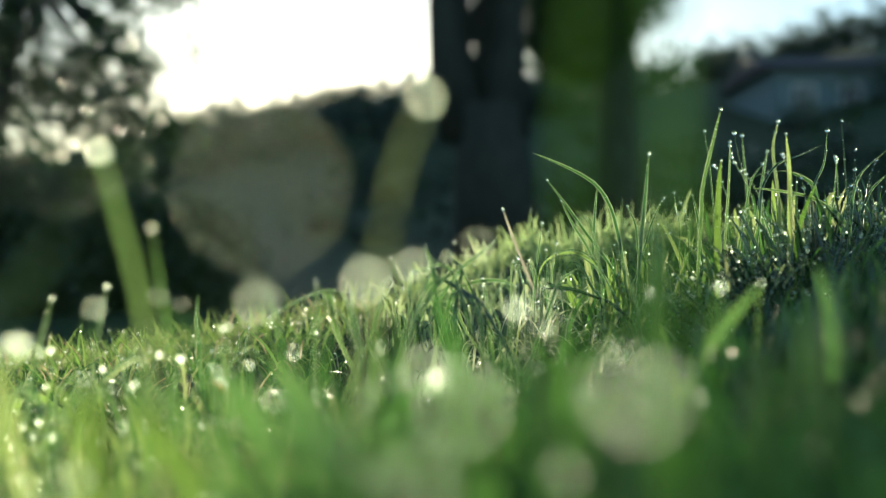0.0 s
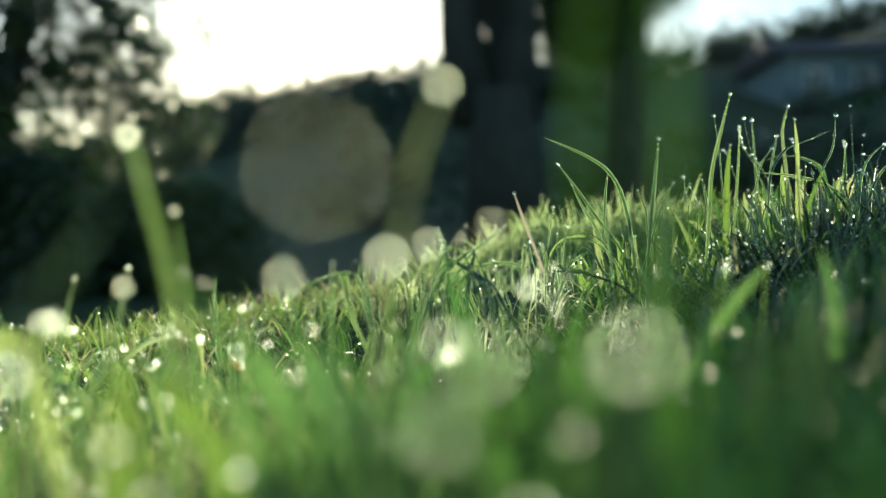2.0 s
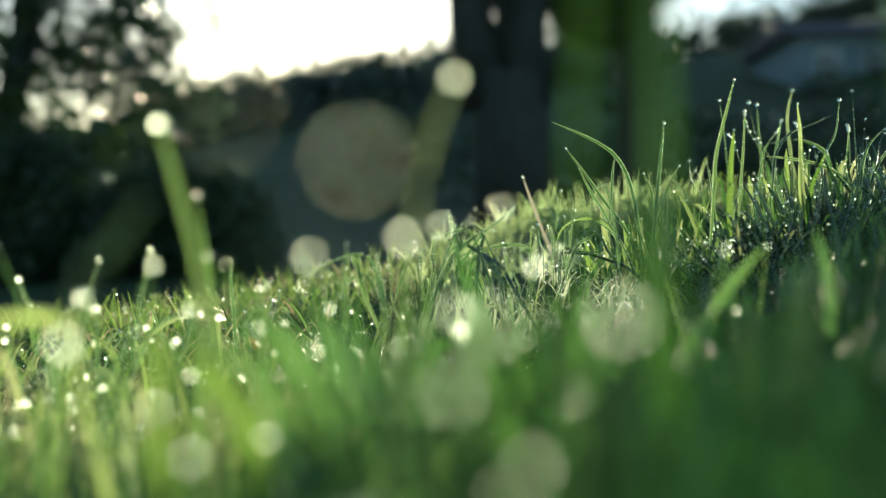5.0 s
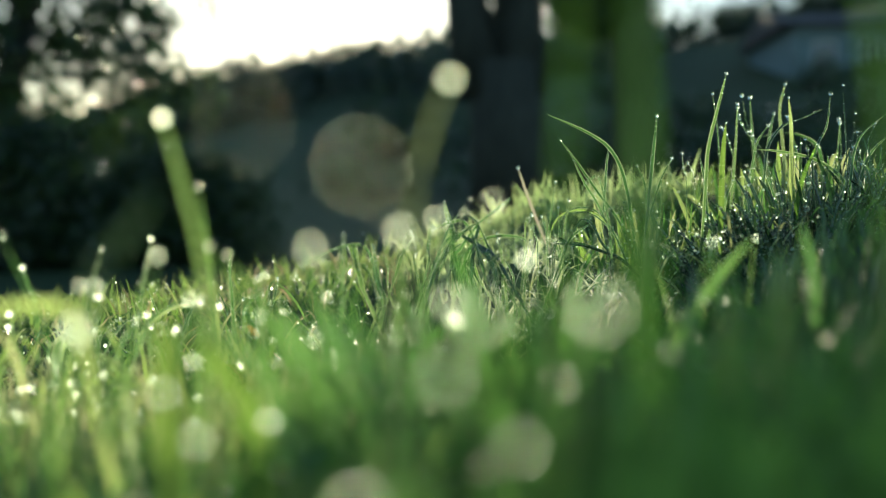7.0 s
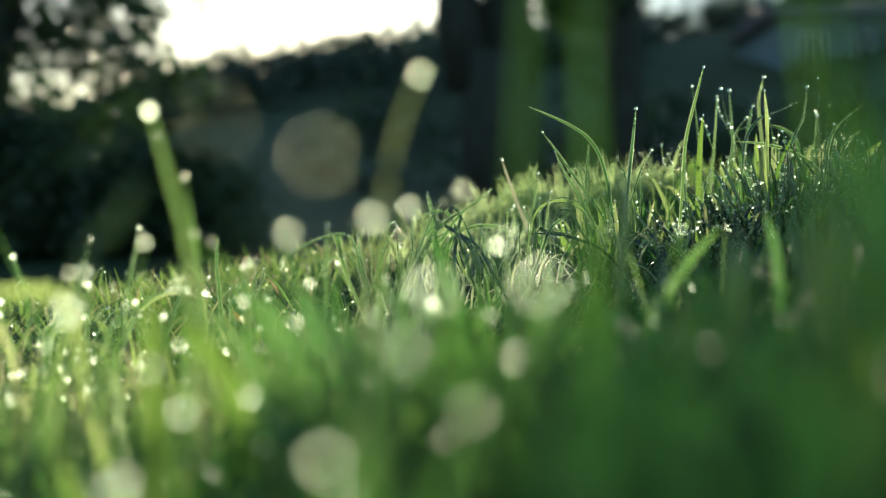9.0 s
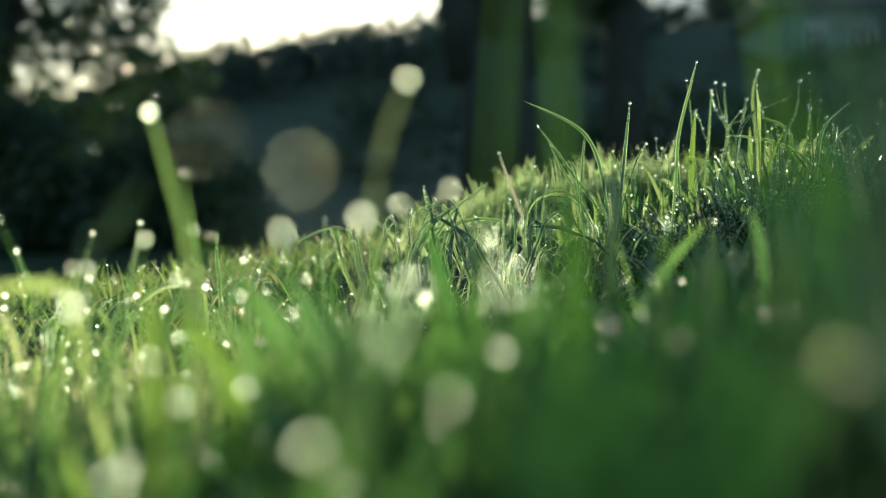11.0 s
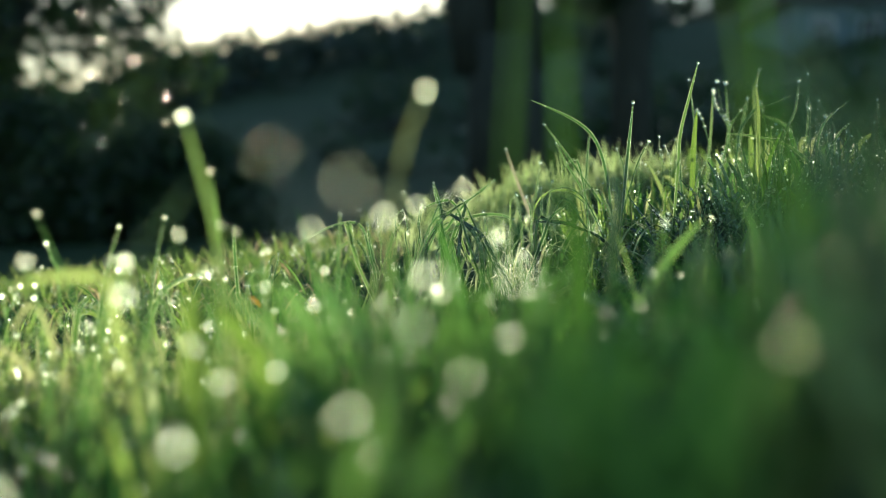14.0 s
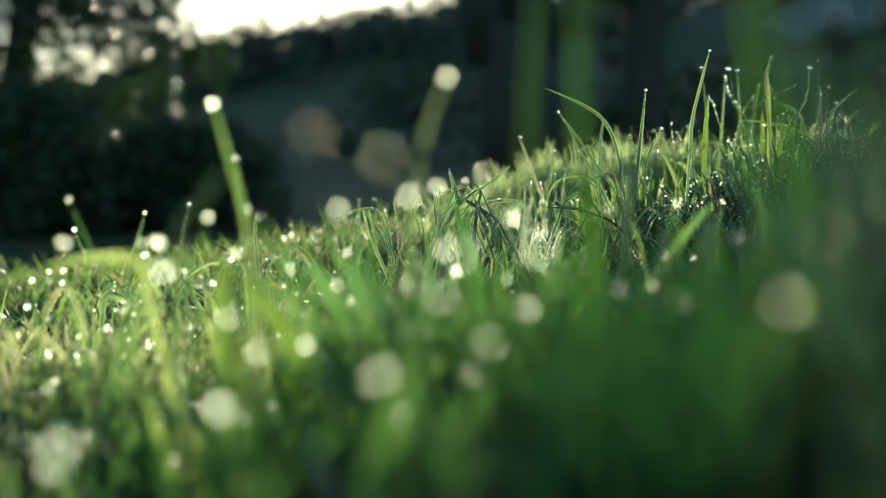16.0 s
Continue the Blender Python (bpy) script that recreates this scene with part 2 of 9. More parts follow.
def mesh_from(name, verts, faces, mat, soft=True):
    mesh = bpy.data.meshes.new(name)
    mesh.from_pydata(np.asarray(verts, dtype=float).tolist(), [], np.asarray(faces, dtype=int).tolist())
    mesh.materials.append(mat)
    if soft:
        smooth(mesh)
    mesh.update()
    return mesh


def box(bm, x0, x1, y0, y1, z0, z1):
    m = Matrix.Translation(((x0 + x1) / 2, (y0 + y1) / 2, (z0 + z1) / 2)) @ Matrix.Diagonal((x1 - x0, y1 - y0, z1 - z0, 1))
    bmesh.ops.create_cube(bm, size=1, matrix=m)


def tube(bm, points, radii, sides=10, wobble=0.0, rng=random):
    """A tapering limb along points."""
    rings = []
    for i, p in enumerate(points):
        a, b = Vector(points[max(i - 1, 0)]), Vector(points[min(i + 1, len(points) - 1)])
        d = (b - a).normalized()
        u = d.cross(Vector((0.3, 1, 0.1))).normalized()
        v = d.cross(u)
        rings.append([bm.verts.new(Vector(p) + (u * math.cos(k * math.tau / sides) + v * math.sin(k * math.tau / sides)) * radii[i] * (1 + wobble * rng.uniform(-1, 1))) for k in range(sides)])
    for r0, r1 in zip(rings, rings[1:]):
        for k in range(sides):
            bm.faces.new((r0[k], r0[(k + 1) % sides], r1[(k + 1) % sides], r1[k]))
    bm.faces.new(rings[0][::-1])
    bm.faces.new(rings[-1])


# ---- ground ----
def turf_top(x, y):
    """Height of the top of the dense grass, near the camera."""
    x, y = np.asarray(x, dtype=float), np.asarray(y, dtype=float)
    side = np.where(x > 0, 0.25 * np.minimum(x, 0.27), 0.12 * np.maximum(x, -1.5))
    rise = 0.055 * np.clip(y - 0.15, 0, 0.85)
    fall = -0.16 * np.clip(y - 1.0, 0, None)
    bumps = 0.006 * np.sin(9 * x + 1.3) * np.sin(7.3 * y + 0.4) + 0.004 * np.sin(23 * x + 17 * y)
    knoll = 0.02 * np.exp(-((y - 0.12) / 0.08) ** 2) * np.clip((x + 0.05) / 0.08, 0, 1)
    ridge = 0.02 * np.exp(-((y - 1.02) / 0.16) ** 2) * np.clip((x + 0.03) / 0.12, 0, 1)
    dip = -0.024 * np.clip((0.38 - y) / 0.1, 0, 1) * np.clip((-0.05 - x) / 0.07, 0, 1)
    return 0.064 + side + dip + knoll + ridge + rise + np.maximum(fall, -0.45) + bumps


def ground_height(x, y):
    r = np.hypot(x, y)
    near = turf_top(x, y) - 0.045 + 0.014 * np.clip((y - 0.6) / 0.1, 0, 1) * np.clip((0.13 - x) / 0.05, 0, 1)
    az = np.degrees(np.arctan2(x, np.maximum(y, 1e-6)))
    crest = np.interp(az, [-90, -30, -21, -15, -9, -2, 10, 14, 21, 40, 90], [1.5, 1.8, 3.0, 5.0, 6.6, 7.5, 8.3, 8.8, 10.2, 9.3, 4])
    s = np.clip((r - 8) / 52, 0, 1)
    far = -0.25 + crest * (s * s * (3 - 2 * s)) * np.where(y > 0, 1, 0.2)
    w = np.clip((r - 3) / 5, 0, 1)
    return near * (1 - w) + far * w


def build_ground():
    radii = np.concatenate([[0.0], np.geomspace(0.02, 600, 130)])
    turns = np.concatenate([np.linspace(-60, 60, 121), np.linspace(66, 294, 39)])
    verts, faces, n = [], [], len(turns)
    for r in radii:
        x, y = r * np.sin(np.radians(turns)), r * np.cos(np.radians(turns))
        verts += list(zip(x, y, ground_height(x, y)))
    for i in range(len(radii) - 1):
        for k in range(n):
            k2 = (k + 1) % n
            faces.append((i * n + k, i * n + k2, (i + 1) * n + k2, (i + 1) * n + k))
    return tagged(new("ground", mesh_from("ground", verts, faces, M_GROUND)), "dark moist turf soil rising to a wooded hill", "ground", kind="structure")


build_ground()


# ---- grass ----
def blades(roots, heights, lean, turn, widths, droop, segs, sides, rng, tilt=0.0):
    """Vertices and faces of many bent, creased blades."""
    n = len(roots)
    t = np.linspace(0, 1, segs + 1)[None, :, None]
    out = np.stack([np.cos(lean), np.sin(lean), np.zeros(n)], 1)[:, None, :]
    up = np.array([0, 0, 1.0])[None, None, :]
    mids = (np.arange(segs) + 0.5)[None, :] / segs
    bend = np.reshape(tilt, (-1, 1)) + 0.35 * droop[:, None] + 1.5 * droop[:, None] * mids ** 1.6
    step = heights[:, None] / segs
    rise = np.concatenate([np.zeros((n, 1)), np.cumsum(np.cos(bend) * step, 1)], 1)[:, :, None]
    reach = np.concatenate([np.zeros((n, 1)), np.cumsum(np.sin(bend) * step, 1)], 1)[:, :, None]
    centre = roots[:, None, :] + rise * up + reach * out
    side = np.stack([np.cos(turn), np.sin(turn), np.zeros(n)], 1)[:, None, :]
    back = np.stack([-np.sin(turn), np.cos(turn), np.zeros(n)], 1)[:, None, :]
    shape = np.minimum(1, 0.55 + 1.4 * t) * (1 - t ** 3) ** 0.9 + 0.02
    w = widths[:, None, None] * 0.5 * shape
    left, mid, right = centre - side * w, centre + back * w * 0.35, centre + side * w
    if sides == 2:
        verts = np.stack([left, mid, right], 2).reshape(-1, 3)
        c = 3
    else:
        verts = np.stack([left, right], 2).reshape(-1, 3)
        c = 2
    quad = []
    for s in range(segs):
        for k in range(c - 1):
            a = s * c + k
            quad.append((a, a + 1, a + c + 1, a + c))
    quad = np.array(quad)
    faces = (quad[None] + (np.arange(n) * (segs + 1) * c)[:, None, None]).reshape(-1, 4)
    return verts, faces, centre


def field(count, x_of, y0, y1, seed, height, width, segs, sides, spread=0.45, keep=None):
    rng = np.random.default_rng(seed)
    y = rng.uniform(y0, y1, count * 2)
    x = rng.uniform(-1, 1, count * 2) * x_of(y) + 0.02
    clump = 0.5 + 0.5 * np.sin(31 * x + 2.1) * np.sin(27 * y + 0.7) + 0.3 * np.sin(71 * x - 53 * y)
    ok = rng.uniform(-0.4, 1, count * 2) < clump
    if keep is not None:
        ok &= keep(x, y)
    x, y, clump = x[ok][:count], y[ok][:count], clump[ok][:count]
    n = len(x)
    roots = np.stack([x, y, ground_height(x, y) - 0.002], 1)
    hs = height * rng.uniform(0.55, 1.25, n) * (0.85 + 0.25 * np.clip(clump, 0, 1))
    droop = np.where(rng.random(n) < 0.28, rng.uniform(0.9, 1.6, n), np.abs(rng.normal(0, spread, n)) + 0.08)
    droop = np.where((x < -0.06) & (y < 0.52), np.minimum(1.6 * droop + 0.2, 2.0), droop)
    return blades(roots, hs, rng.uniform(0, math.tau, n), rng.normal(0, 0.9, n), width * rng.uniform(0.6, 1.25, n), droop, segs, sides, rng, np.abs(rng.normal(0, 0.5, n)))


def fan(y):
    return 0.09 + 0.47 * np.maximum(y + 0.08, 0)


def off_path(x, y):
    """Nothing grows against the lens, and the turf is thin and worn on the low side."""
    thin = (x < -0.07) & (np.sin(311 * x + 173 * y) + 0.6 * np.sin(97 * y - 51 * x) > -0.25)
    thin |= (x > -0.02) & (y < 0.3) & (np.sin(231 * x - 163 * y) > -0.5)
    thin |= (x > 0.03) & (y < 0.4) & (np.sin(271 * x - 193 * y) + 0.6 * np.sin(131 * y + 71 * x) > -1.1)
    thin |= (x < -0.05) & (y < 0.35) & (np.sin(211 * x + 151 * y) > -0.8)
    return ~((np.abs(x - 0.02) < 0.03) & (y < 0.06)) & ~thin


def crest_gaps(x, y):
    """Sparse standing grass on the low side of the crest, so that the sun shines through."""
    low = (x < -0.07) & (np.sin(293 * x + 181 * y) + 0.6 * np.sin(89 * y - 61 * x) > 0.35)
    worn = (x > -0.06) & (x < 0.1) & (y > 0.54) & (np.sin(263 * x + 191 * y) + 0.6 * np.sin(97 * y - 71 * x) > -0.9)
    return ~(low | worn)


def low_mat():
    """Short moss-green shoots closing the turf, coloured dark for the shade between taller blades."""
    rng = np.random.default_rng(9)
    n = 16000
    y = rng.uniform(0.2, 0.95, n)
    x = rng.uniform(-1, 1, n) * fan(y) + 0.02
    roots = np.stack([x, y, ground_height(x, y) - 0.002], 1)
    verts, faces, _ = blades(roots, rng.uniform(0.007, 0.02, n), rng.uniform(0, math.tau, n), rng.normal(0, 0.9, n), rng.uniform(0.0009, 0.0018, n), np.abs(rng.normal(0.3, 0.4, n)), 3, 1, rng, np.abs(rng.normal(0, 0.6, n)))
    tagged(new("short_grass", mesh_from("short_grass", verts, faces, M_NEAR_SHADED)), "short shoots closing the turf, dark green for the shade in the gaps", "grass", kind="stuff")


low_mat()


def behind_crest(x, y):
    """Open turf just behind the crest, closing up further back."""
    return (np.sin(283 * x + 151 * y) + 0.6 * np.sin(107 * y - 83 * x) < -0.5 + 6 * (y - 0.7)) | (y > 0.95)


tips = []
for name, args, label in (
    ("lawn_grass", (1900, fan, -0.12, 0.42, 3, 0.04, 0.0032, 8, 2, 0.9, off_path), "bright green dewy lawn grass on the bank"),
    ("lawn_grass", (3600, fan, 0.42, 0.66, 4, 0.028, 0.0016, 9, 2, 0.8, crest_gaps), "bright green dewy lawn grass on the bank's crest"),
    ("lawn_grass", (6200, fan, 0.70, 1.2, 6, 0.034, 0.0018, 7, 2, 0.6, lambda x, y: behind_crest(x, y) & (x < 0.22 * (0.3 + y)) & ((x < -0.05) | (x > 0.16 * y) | (y > 0.98))), "short sunlit dewy lawn grass behind the crest"),
    ("lawn_grass", (12000, fan, 1.2, 3.4, 5, 0.045, 0.0036, 5, 1, 0.5), "sunlit lawn grass sloping away behind the crest"),
):
    verts, faces, centre = field(*args)
    tagged(new(name, mesh_from(name, verts, faces, M_LIT_GRASS if "behind" in label else M_GRASS)), label, "grass", kind="stuff")
    tips.append(centre)


def tuft(count, cx, cy, rx, ry, seed, height, width):
    rng = np.random.default_rng(seed)
    a, q = rng.uniform(0, math.tau, count), np.sqrt(rng.uniform(0, 1, count))
    x, y = cx + rx * q * np.cos(a), cy + ry * q * np.sin(a)
    roots = np.stack([x, y, ground_height(x, y) - 0.002], 1)
    return blades(roots, height * rng.uniform(0.5, 1.15, count) * (1 - 0.3 * q), rng.uniform(0, math.tau, count), rng.normal(0, 0.9, count), width * rng.uniform(0.6, 1.3, count), np.abs(rng.normal(0, 0.3, count)) + 0.08, 8, 2, rng)


# The coarse and the tall dark tufts carry foreground shade in their colour.
for cx, cy, rx, ry, n, h, seed, mat, label in (
    (0.22, 0.72, 0.1, 0.07, 70, 0.06, 61, M_GRASS, "tuft of bright green dewy grass"),
    (0.12, 0.68, 0.05, 0.06, 70, 0.055, 12, M_GRASS, "tuft of bright green dewy grass"),
    (0.33, 0.74, 0.09, 0.09, 110, 0.06, 63, M_SHADED_FESCUE, "dense dark blue-green fescue tuft with dew"),
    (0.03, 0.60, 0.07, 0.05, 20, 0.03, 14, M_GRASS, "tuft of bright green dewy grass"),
    (0.06, 0.78, 0.09, 0.06, 130, 0.02, 25, M_GLEAM, "low tuft of dewy grass, sun glow put into its pale colour"),
    (0.05, 0.86, 0.1, 0.05, 160, 0.03, 26, M_GLEAM, "low tuft of dewy grass, sun glow put into its pale colour"),
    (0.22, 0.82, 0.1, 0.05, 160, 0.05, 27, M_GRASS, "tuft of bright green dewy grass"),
    (0.25, 0.655, 0.08, 0.055, 60, 0.06, 15, M_SHADED_FESCUE, "dense dark blue-green fescue tuft with dew"),
    (0.34, 0.68, 0.07, 0.07, 80, 0.065, 16, M_SHADED_FESCUE, "dense dark blue-green fescue tuft with dew"),
    (0.094, 0.118, 0.013, 0.03, 50, 0.11, 87, M_NEAR_SHADED, "tall green grass tuft close by, shade put into its dark colour"),
    (0.114, 0.125, 0.016, 0.03, 70, 0.12, 88, M_SHADED_FESCUE, "tall green grass tuft close by, shade put into its dark colour"),
    (0.115, 0.07, 0.045, 0.06, 200, 0.105, 17, M_SHADED_FESCUE, "coarse blue-green grass tuft, shade put into its dark colour"),
    (0.15, 0.2, 0.06, 0.07, 260, 0.075, 18, M_SHADED_FESCUE, "coarse blue-green grass tuft, shade put into its dark colour"),
    (0.075, 0.26, 0.045, 0.08, 330, 0.055, 19, M_SHADED_FESCUE, "coarse blue-green grass tuft, shade put into its dark colour"),
    (0.2, 0.4, 0.09, 0.1, 520, 0.06, 20, M_SHADED_FESCUE, "coarse blue-green grass tuft, shade put into its dark colour"),
    (0.02, 0.21, 0.045, 0.06, 60, 0.05, 28, M_SHADED_FESCUE, "coarse blue-green grass tuft, shade put into its dark colour"),
    (0.06, 0.14, 0.05, 0.06, 170, 0.05, 21, M_SHADED_FESCUE, "coarse blue-green grass tuft, shade put into its dark colour"),
):
    verts, faces, centre = tuft(n, cx, cy, rx, ry, seed, h, 0.003)
    tagged(new("grass_tuft", mesh_from("grass_tuft", verts, faces, mat)), label, "grass", kind="stuff")
    tips.append(centre)


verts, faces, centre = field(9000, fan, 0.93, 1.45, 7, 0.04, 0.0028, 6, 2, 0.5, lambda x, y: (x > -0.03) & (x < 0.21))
tagged(new("lawn_grass", mesh_from("lawn_grass", verts, faces, M_GLEAM)), "dewy lawn grass rising behind the crest, sun glow put into its pale colour", "grass", kind="stuff")
dew_back = centre
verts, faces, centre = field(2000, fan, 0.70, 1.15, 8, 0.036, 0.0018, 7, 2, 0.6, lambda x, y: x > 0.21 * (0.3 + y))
tagged(new("lawn_grass", mesh_from("lawn_grass", verts, faces, M_SHADED_FESCUE)), "dark green dewy grass at the top of the bank", "grass", kind="stuff")
dew_top = centre


def dry_stalks():
    rng = np.random.default_rng(21)
    y = rng.uniform(0.32, 1.0, 260)
    x = -0.17 + rng.uniform(-1, 1, 260) * 0.3 * fan(y)
    roots = np.stack([x, y, ground_height(x, y) + rng.uniform(0, 0.012, 260)], 1)
    verts, faces, _ = blades(roots, rng.uniform(0.015, 0.035, 260), rng.uniform(0, math.tau, 260), rng.uniform(0, math.tau, 260), rng.uniform(0.001, 0.002, 260), rng.uniform(0.8, 1.6, 260), 4, 1, rng)
    tagged(new("dry_grass", mesh_from("dry_grass", verts, faces, M_STRAW)), "dry straw-coloured stalks among the grass", "dry grass", kind="stuff")


dry_stalks()


def pale_tuft():
    rng = np.random.default_rng(22)
    n = 420
    x, y = rng.normal(-0.14, 0.05, n), rng.normal(0.385, 0.045, n)
    roots = np.stack([x, y, ground_height(x, y) - 0.002], 1)
    verts, faces, centre = blades(roots, rng.uniform(0.035, 0.065, n), rng.uniform(0, math.tau, n), rng.normal(0, 0.9, n), rng.uniform(0.001, 0.0024, n), np.abs(rng.normal(0.3, 0.35, n)), 9, 2, rng)
    tagged(new("pale_grass", mesh_from("pale_grass", verts, faces, M_PALE)), "pale straw and faded blades glowing in the sun", "dry grass", kind="stuff")
    return centre


pale = pale_tuft()


def loose_blades():
    rng = np.random.default_rng(23)
    n = 380
    y = rng.uniform(0.36, 0.62, n)
    x = rng.uniform(-0.34, -0.04, n) * (0.5 + y)
    roots = np.stack([x, y, ground_height(x, y) - 0.002], 1)
    verts, faces, centre = blades(roots, rng.uniform(0.03, 0.062, n), rng.uniform(0, math.tau, n), rng.normal(0, 0.9, n), rng.uniform(0.0012, 0.0026, n), np.abs(rng.normal(0.5, 0.4, n)), 9, 2, rng, np.abs(rng.normal(0, 0.5, n)))
    tagged(new("loose_grass", mesh_from("loose_grass", verts, faces, M_LIT_GRASS)), "loose curling grass blades catching the sun", "grass", kind="stuff")
    return centre


loose = loose_blades()


def strap_blades():
    rng = np.random.default_rng(24)
    n = 80
    y = rng.uniform(0.4, 0.56, n)
    x = rng.uniform(-0.4, -0.08, n) * (0.35 + y)
    roots = np.stack([x, y, ground_height(x, y) - 0.002], 1)
    verts, faces, centre = blades(roots, rng.uniform(0.035, 0.062, n), rng.uniform(0, math.tau, n), rng.normal(0, 0.9, n), rng.uniform(0.0024, 0.004, n), rng.uniform(0.5, 1.2, n), 10, 2, rng, np.abs(rng.normal(0, 0.5, n)))
    tagged(new("strap_grass", mesh_from("strap_grass", verts, faces, M_LIT_GRASS)), "broad strap-like grass bending over, sunlight put into its colour", "grass", kind="stuff")
    return centre


straps = strap_blades()


def spline(points, t):
    """Catmull-Rom through the points, t from 0 to 1."""
    n = len(points) - 1
    i = min(int(t * n), n - 1)
    u = t * n - i
    p1, p2 = Vector(points[i]), Vector(points[i + 1])
    p0 = Vector(points[i - 1]) if i else p1 * 2 - p2
    p3 = Vector(points[i + 2]) if i + 2 <= n else p2 * 2 - p1
    return 0.5 * (2 * p1 + (p2 - p0) * u + (2 * p0 - 5 * p1 + 4 * p2 - p3) * u * u + (3 * p1 - p0 - 3 * p2 + p3) * u ** 3)


def part_blade(points, width, mat, face=0.0, fold=0.35, segs=10, name="grass_blade"):
    """Mesh object of one creased blade through the points, which are given from its thing's origin."""
    verts, faces = [], []
    side0 = Vector((math.cos(face), math.sin(face), 0))
    for i in range(segs + 1):
        t = i / segs
        p = spline(points, t)
        d = (spline(points, min(t + 0.02, 1)) - spline(points, max(t - 0.02, 0))).normalized()
        s = side0 - d * side0.dot(d)
        s = s.normalized() if s.length > 0.3 else d.cross(Vector((0, 1, 0))).normalized()
        nrm = s.cross(d)
        w = width * 0.5 * (min(1, 0.55 + 1.5 * t) * (1 - t ** 4) ** 0.8 + 0.03)
        verts += [p - s * w, p - s * w * 0.5 + nrm * w * fold * 0.6, p + nrm * w * fold, p + s * w * 0.5 + nrm * w * fold * 0.6, p + s * w]
    for i in range(segs):
        for k in range(4):
            a = i * 5 + k
            faces.append((a, a + 1, a + 6, a + 5))
    mesh = mesh_from(name, verts, faces, mat)
    uv = mesh.uv_layers.new(name="along")
    for loop in mesh.loops:
        uv.data[loop.index].uv = ((loop.vertex_index % 5) / 4, (loop.vertex_index // 5) / segs)
    return new(name, mesh)


def near_grass(seed, count, material, label, lat0, lat1, d0, d1, low, width, lift=0.0):
    """Soft broad blades on the knoll right in front; they reach lower towards the low side."""
    rng = np.random.default_rng(seed)
    d = d0 * (d1 / d0) ** rng.random(count)
    lat = rng.uniform(lat0, lat1, count)
    x, y = 0.0242 + d * (lat - 0.021), d - 0.027
    drop = np.interp(lat, [-0.4, -0.2, 0.0, 0.16, 0.27, 0.4], [0.25, 0.2, 0.13, 0.1, 0.055, 0.02]) + low * rng.random(count) - lift
    top = np.minimum(0.126 - d * drop, 0.126 + 0.3 * np.maximum(d - 0.06, -0.05))
    tilt, droop = rng.uniform(0.0, 0.45, count), rng.uniform(0.05, 0.5, count)
    ground = ground_height(x, y)
    ok = top - ground > 0.012
    x, y, top, ground, tilt, droop = (v[ok] for v in (x, y, top, ground, tilt, droop))
    n = len(x)
    way = rng.uniform(0, math.tau, n)
    length = (top - ground) / np.maximum(np.cos(tilt + 0.9 * droop), 0.35)
    reach = length * np.sin(tilt + 0.8 * droop)
    roots = np.stack([x - 0.7 * reach * np.cos(way), y - 0.35 * reach * np.sin(way), ground - 0.002], 1)
    verts, faces, centre = blades(roots, length, way, rng.normal(0, 0.6, n), width * rng.uniform(0.5, 1.3, n), droop, 9, 2, rng, tilt)
    tagged(new("near_grass", mesh_from("near_grass", verts, faces, material)), label, "grass", kind="stuff")
    return centre


# The dark sets among these hold the shade in their material, not by shadow.
near = [
    near_grass(81, 14, M_NEAR, "bright green grass on the knoll close by", -0.42, -0.05, 0.1, 0.3, 0.12, 0.003),
    near_grass(82, 38, M_NEAR, "green grass on the knoll close by", -0.12, 0.03, 0.1, 0.3, 0.14, 0.003),
    near_grass(84, 36, M_NEAR_SHADED, "green grass on the knoll close by, darkened in colour for shade", 0.0, 0.22, 0.1, 0.3, 0.14, 0.003),
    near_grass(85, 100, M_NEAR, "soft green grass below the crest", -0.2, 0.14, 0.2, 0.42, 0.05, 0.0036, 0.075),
    near_grass(86, 60, M_NEAR_SHADED, "green grass below the crest, darkened in colour for shade", 0.08, 0.3, 0.2, 0.42, 0.08, 0.0036, 0.045),
    near_grass(83, 72, M_NEAR_SHADED, "blue-green grass on the knoll close by, darkened in colour for shade", 0.1, 0.46, 0.07, 0.32, 0.12, 0.003),
]


def soft_drift(seed, count, y0, y1, left, right, low, high, material, label):
    """Soft blades leaning every way in a drift below the crest; edges and tops as slopes seen from the walk."""
    rng = np.random.default_rng(seed)
    y = rng.uniform(y0, y1, count)
    d = y + 0.05
    x = 0.024 + d * rng.uniform(left, right, count)
    top = 0.126 - d * rng.uniform(low, high, count)
    ground = ground_height(x, y)
    size = np.maximum(top - ground, 0.012) * rng.uniform(1.0, 1.25, count)
    roots = np.stack([x, y, ground - 0.002], 1)
    verts, faces, centre = blades(roots, size, rng.uniform(0, math.tau, count), rng.normal(0, 0.7, count), rng.uniform(0.0024, 0.0042, count), rng.uniform(0.15, 0.8, count), 10, 2, rng, rng.uniform(0.0, 0.5, count))
    tagged(new("near_grass", mesh_from("near_grass", verts, faces, material)), label, "grass", kind="stuff")
    return centre


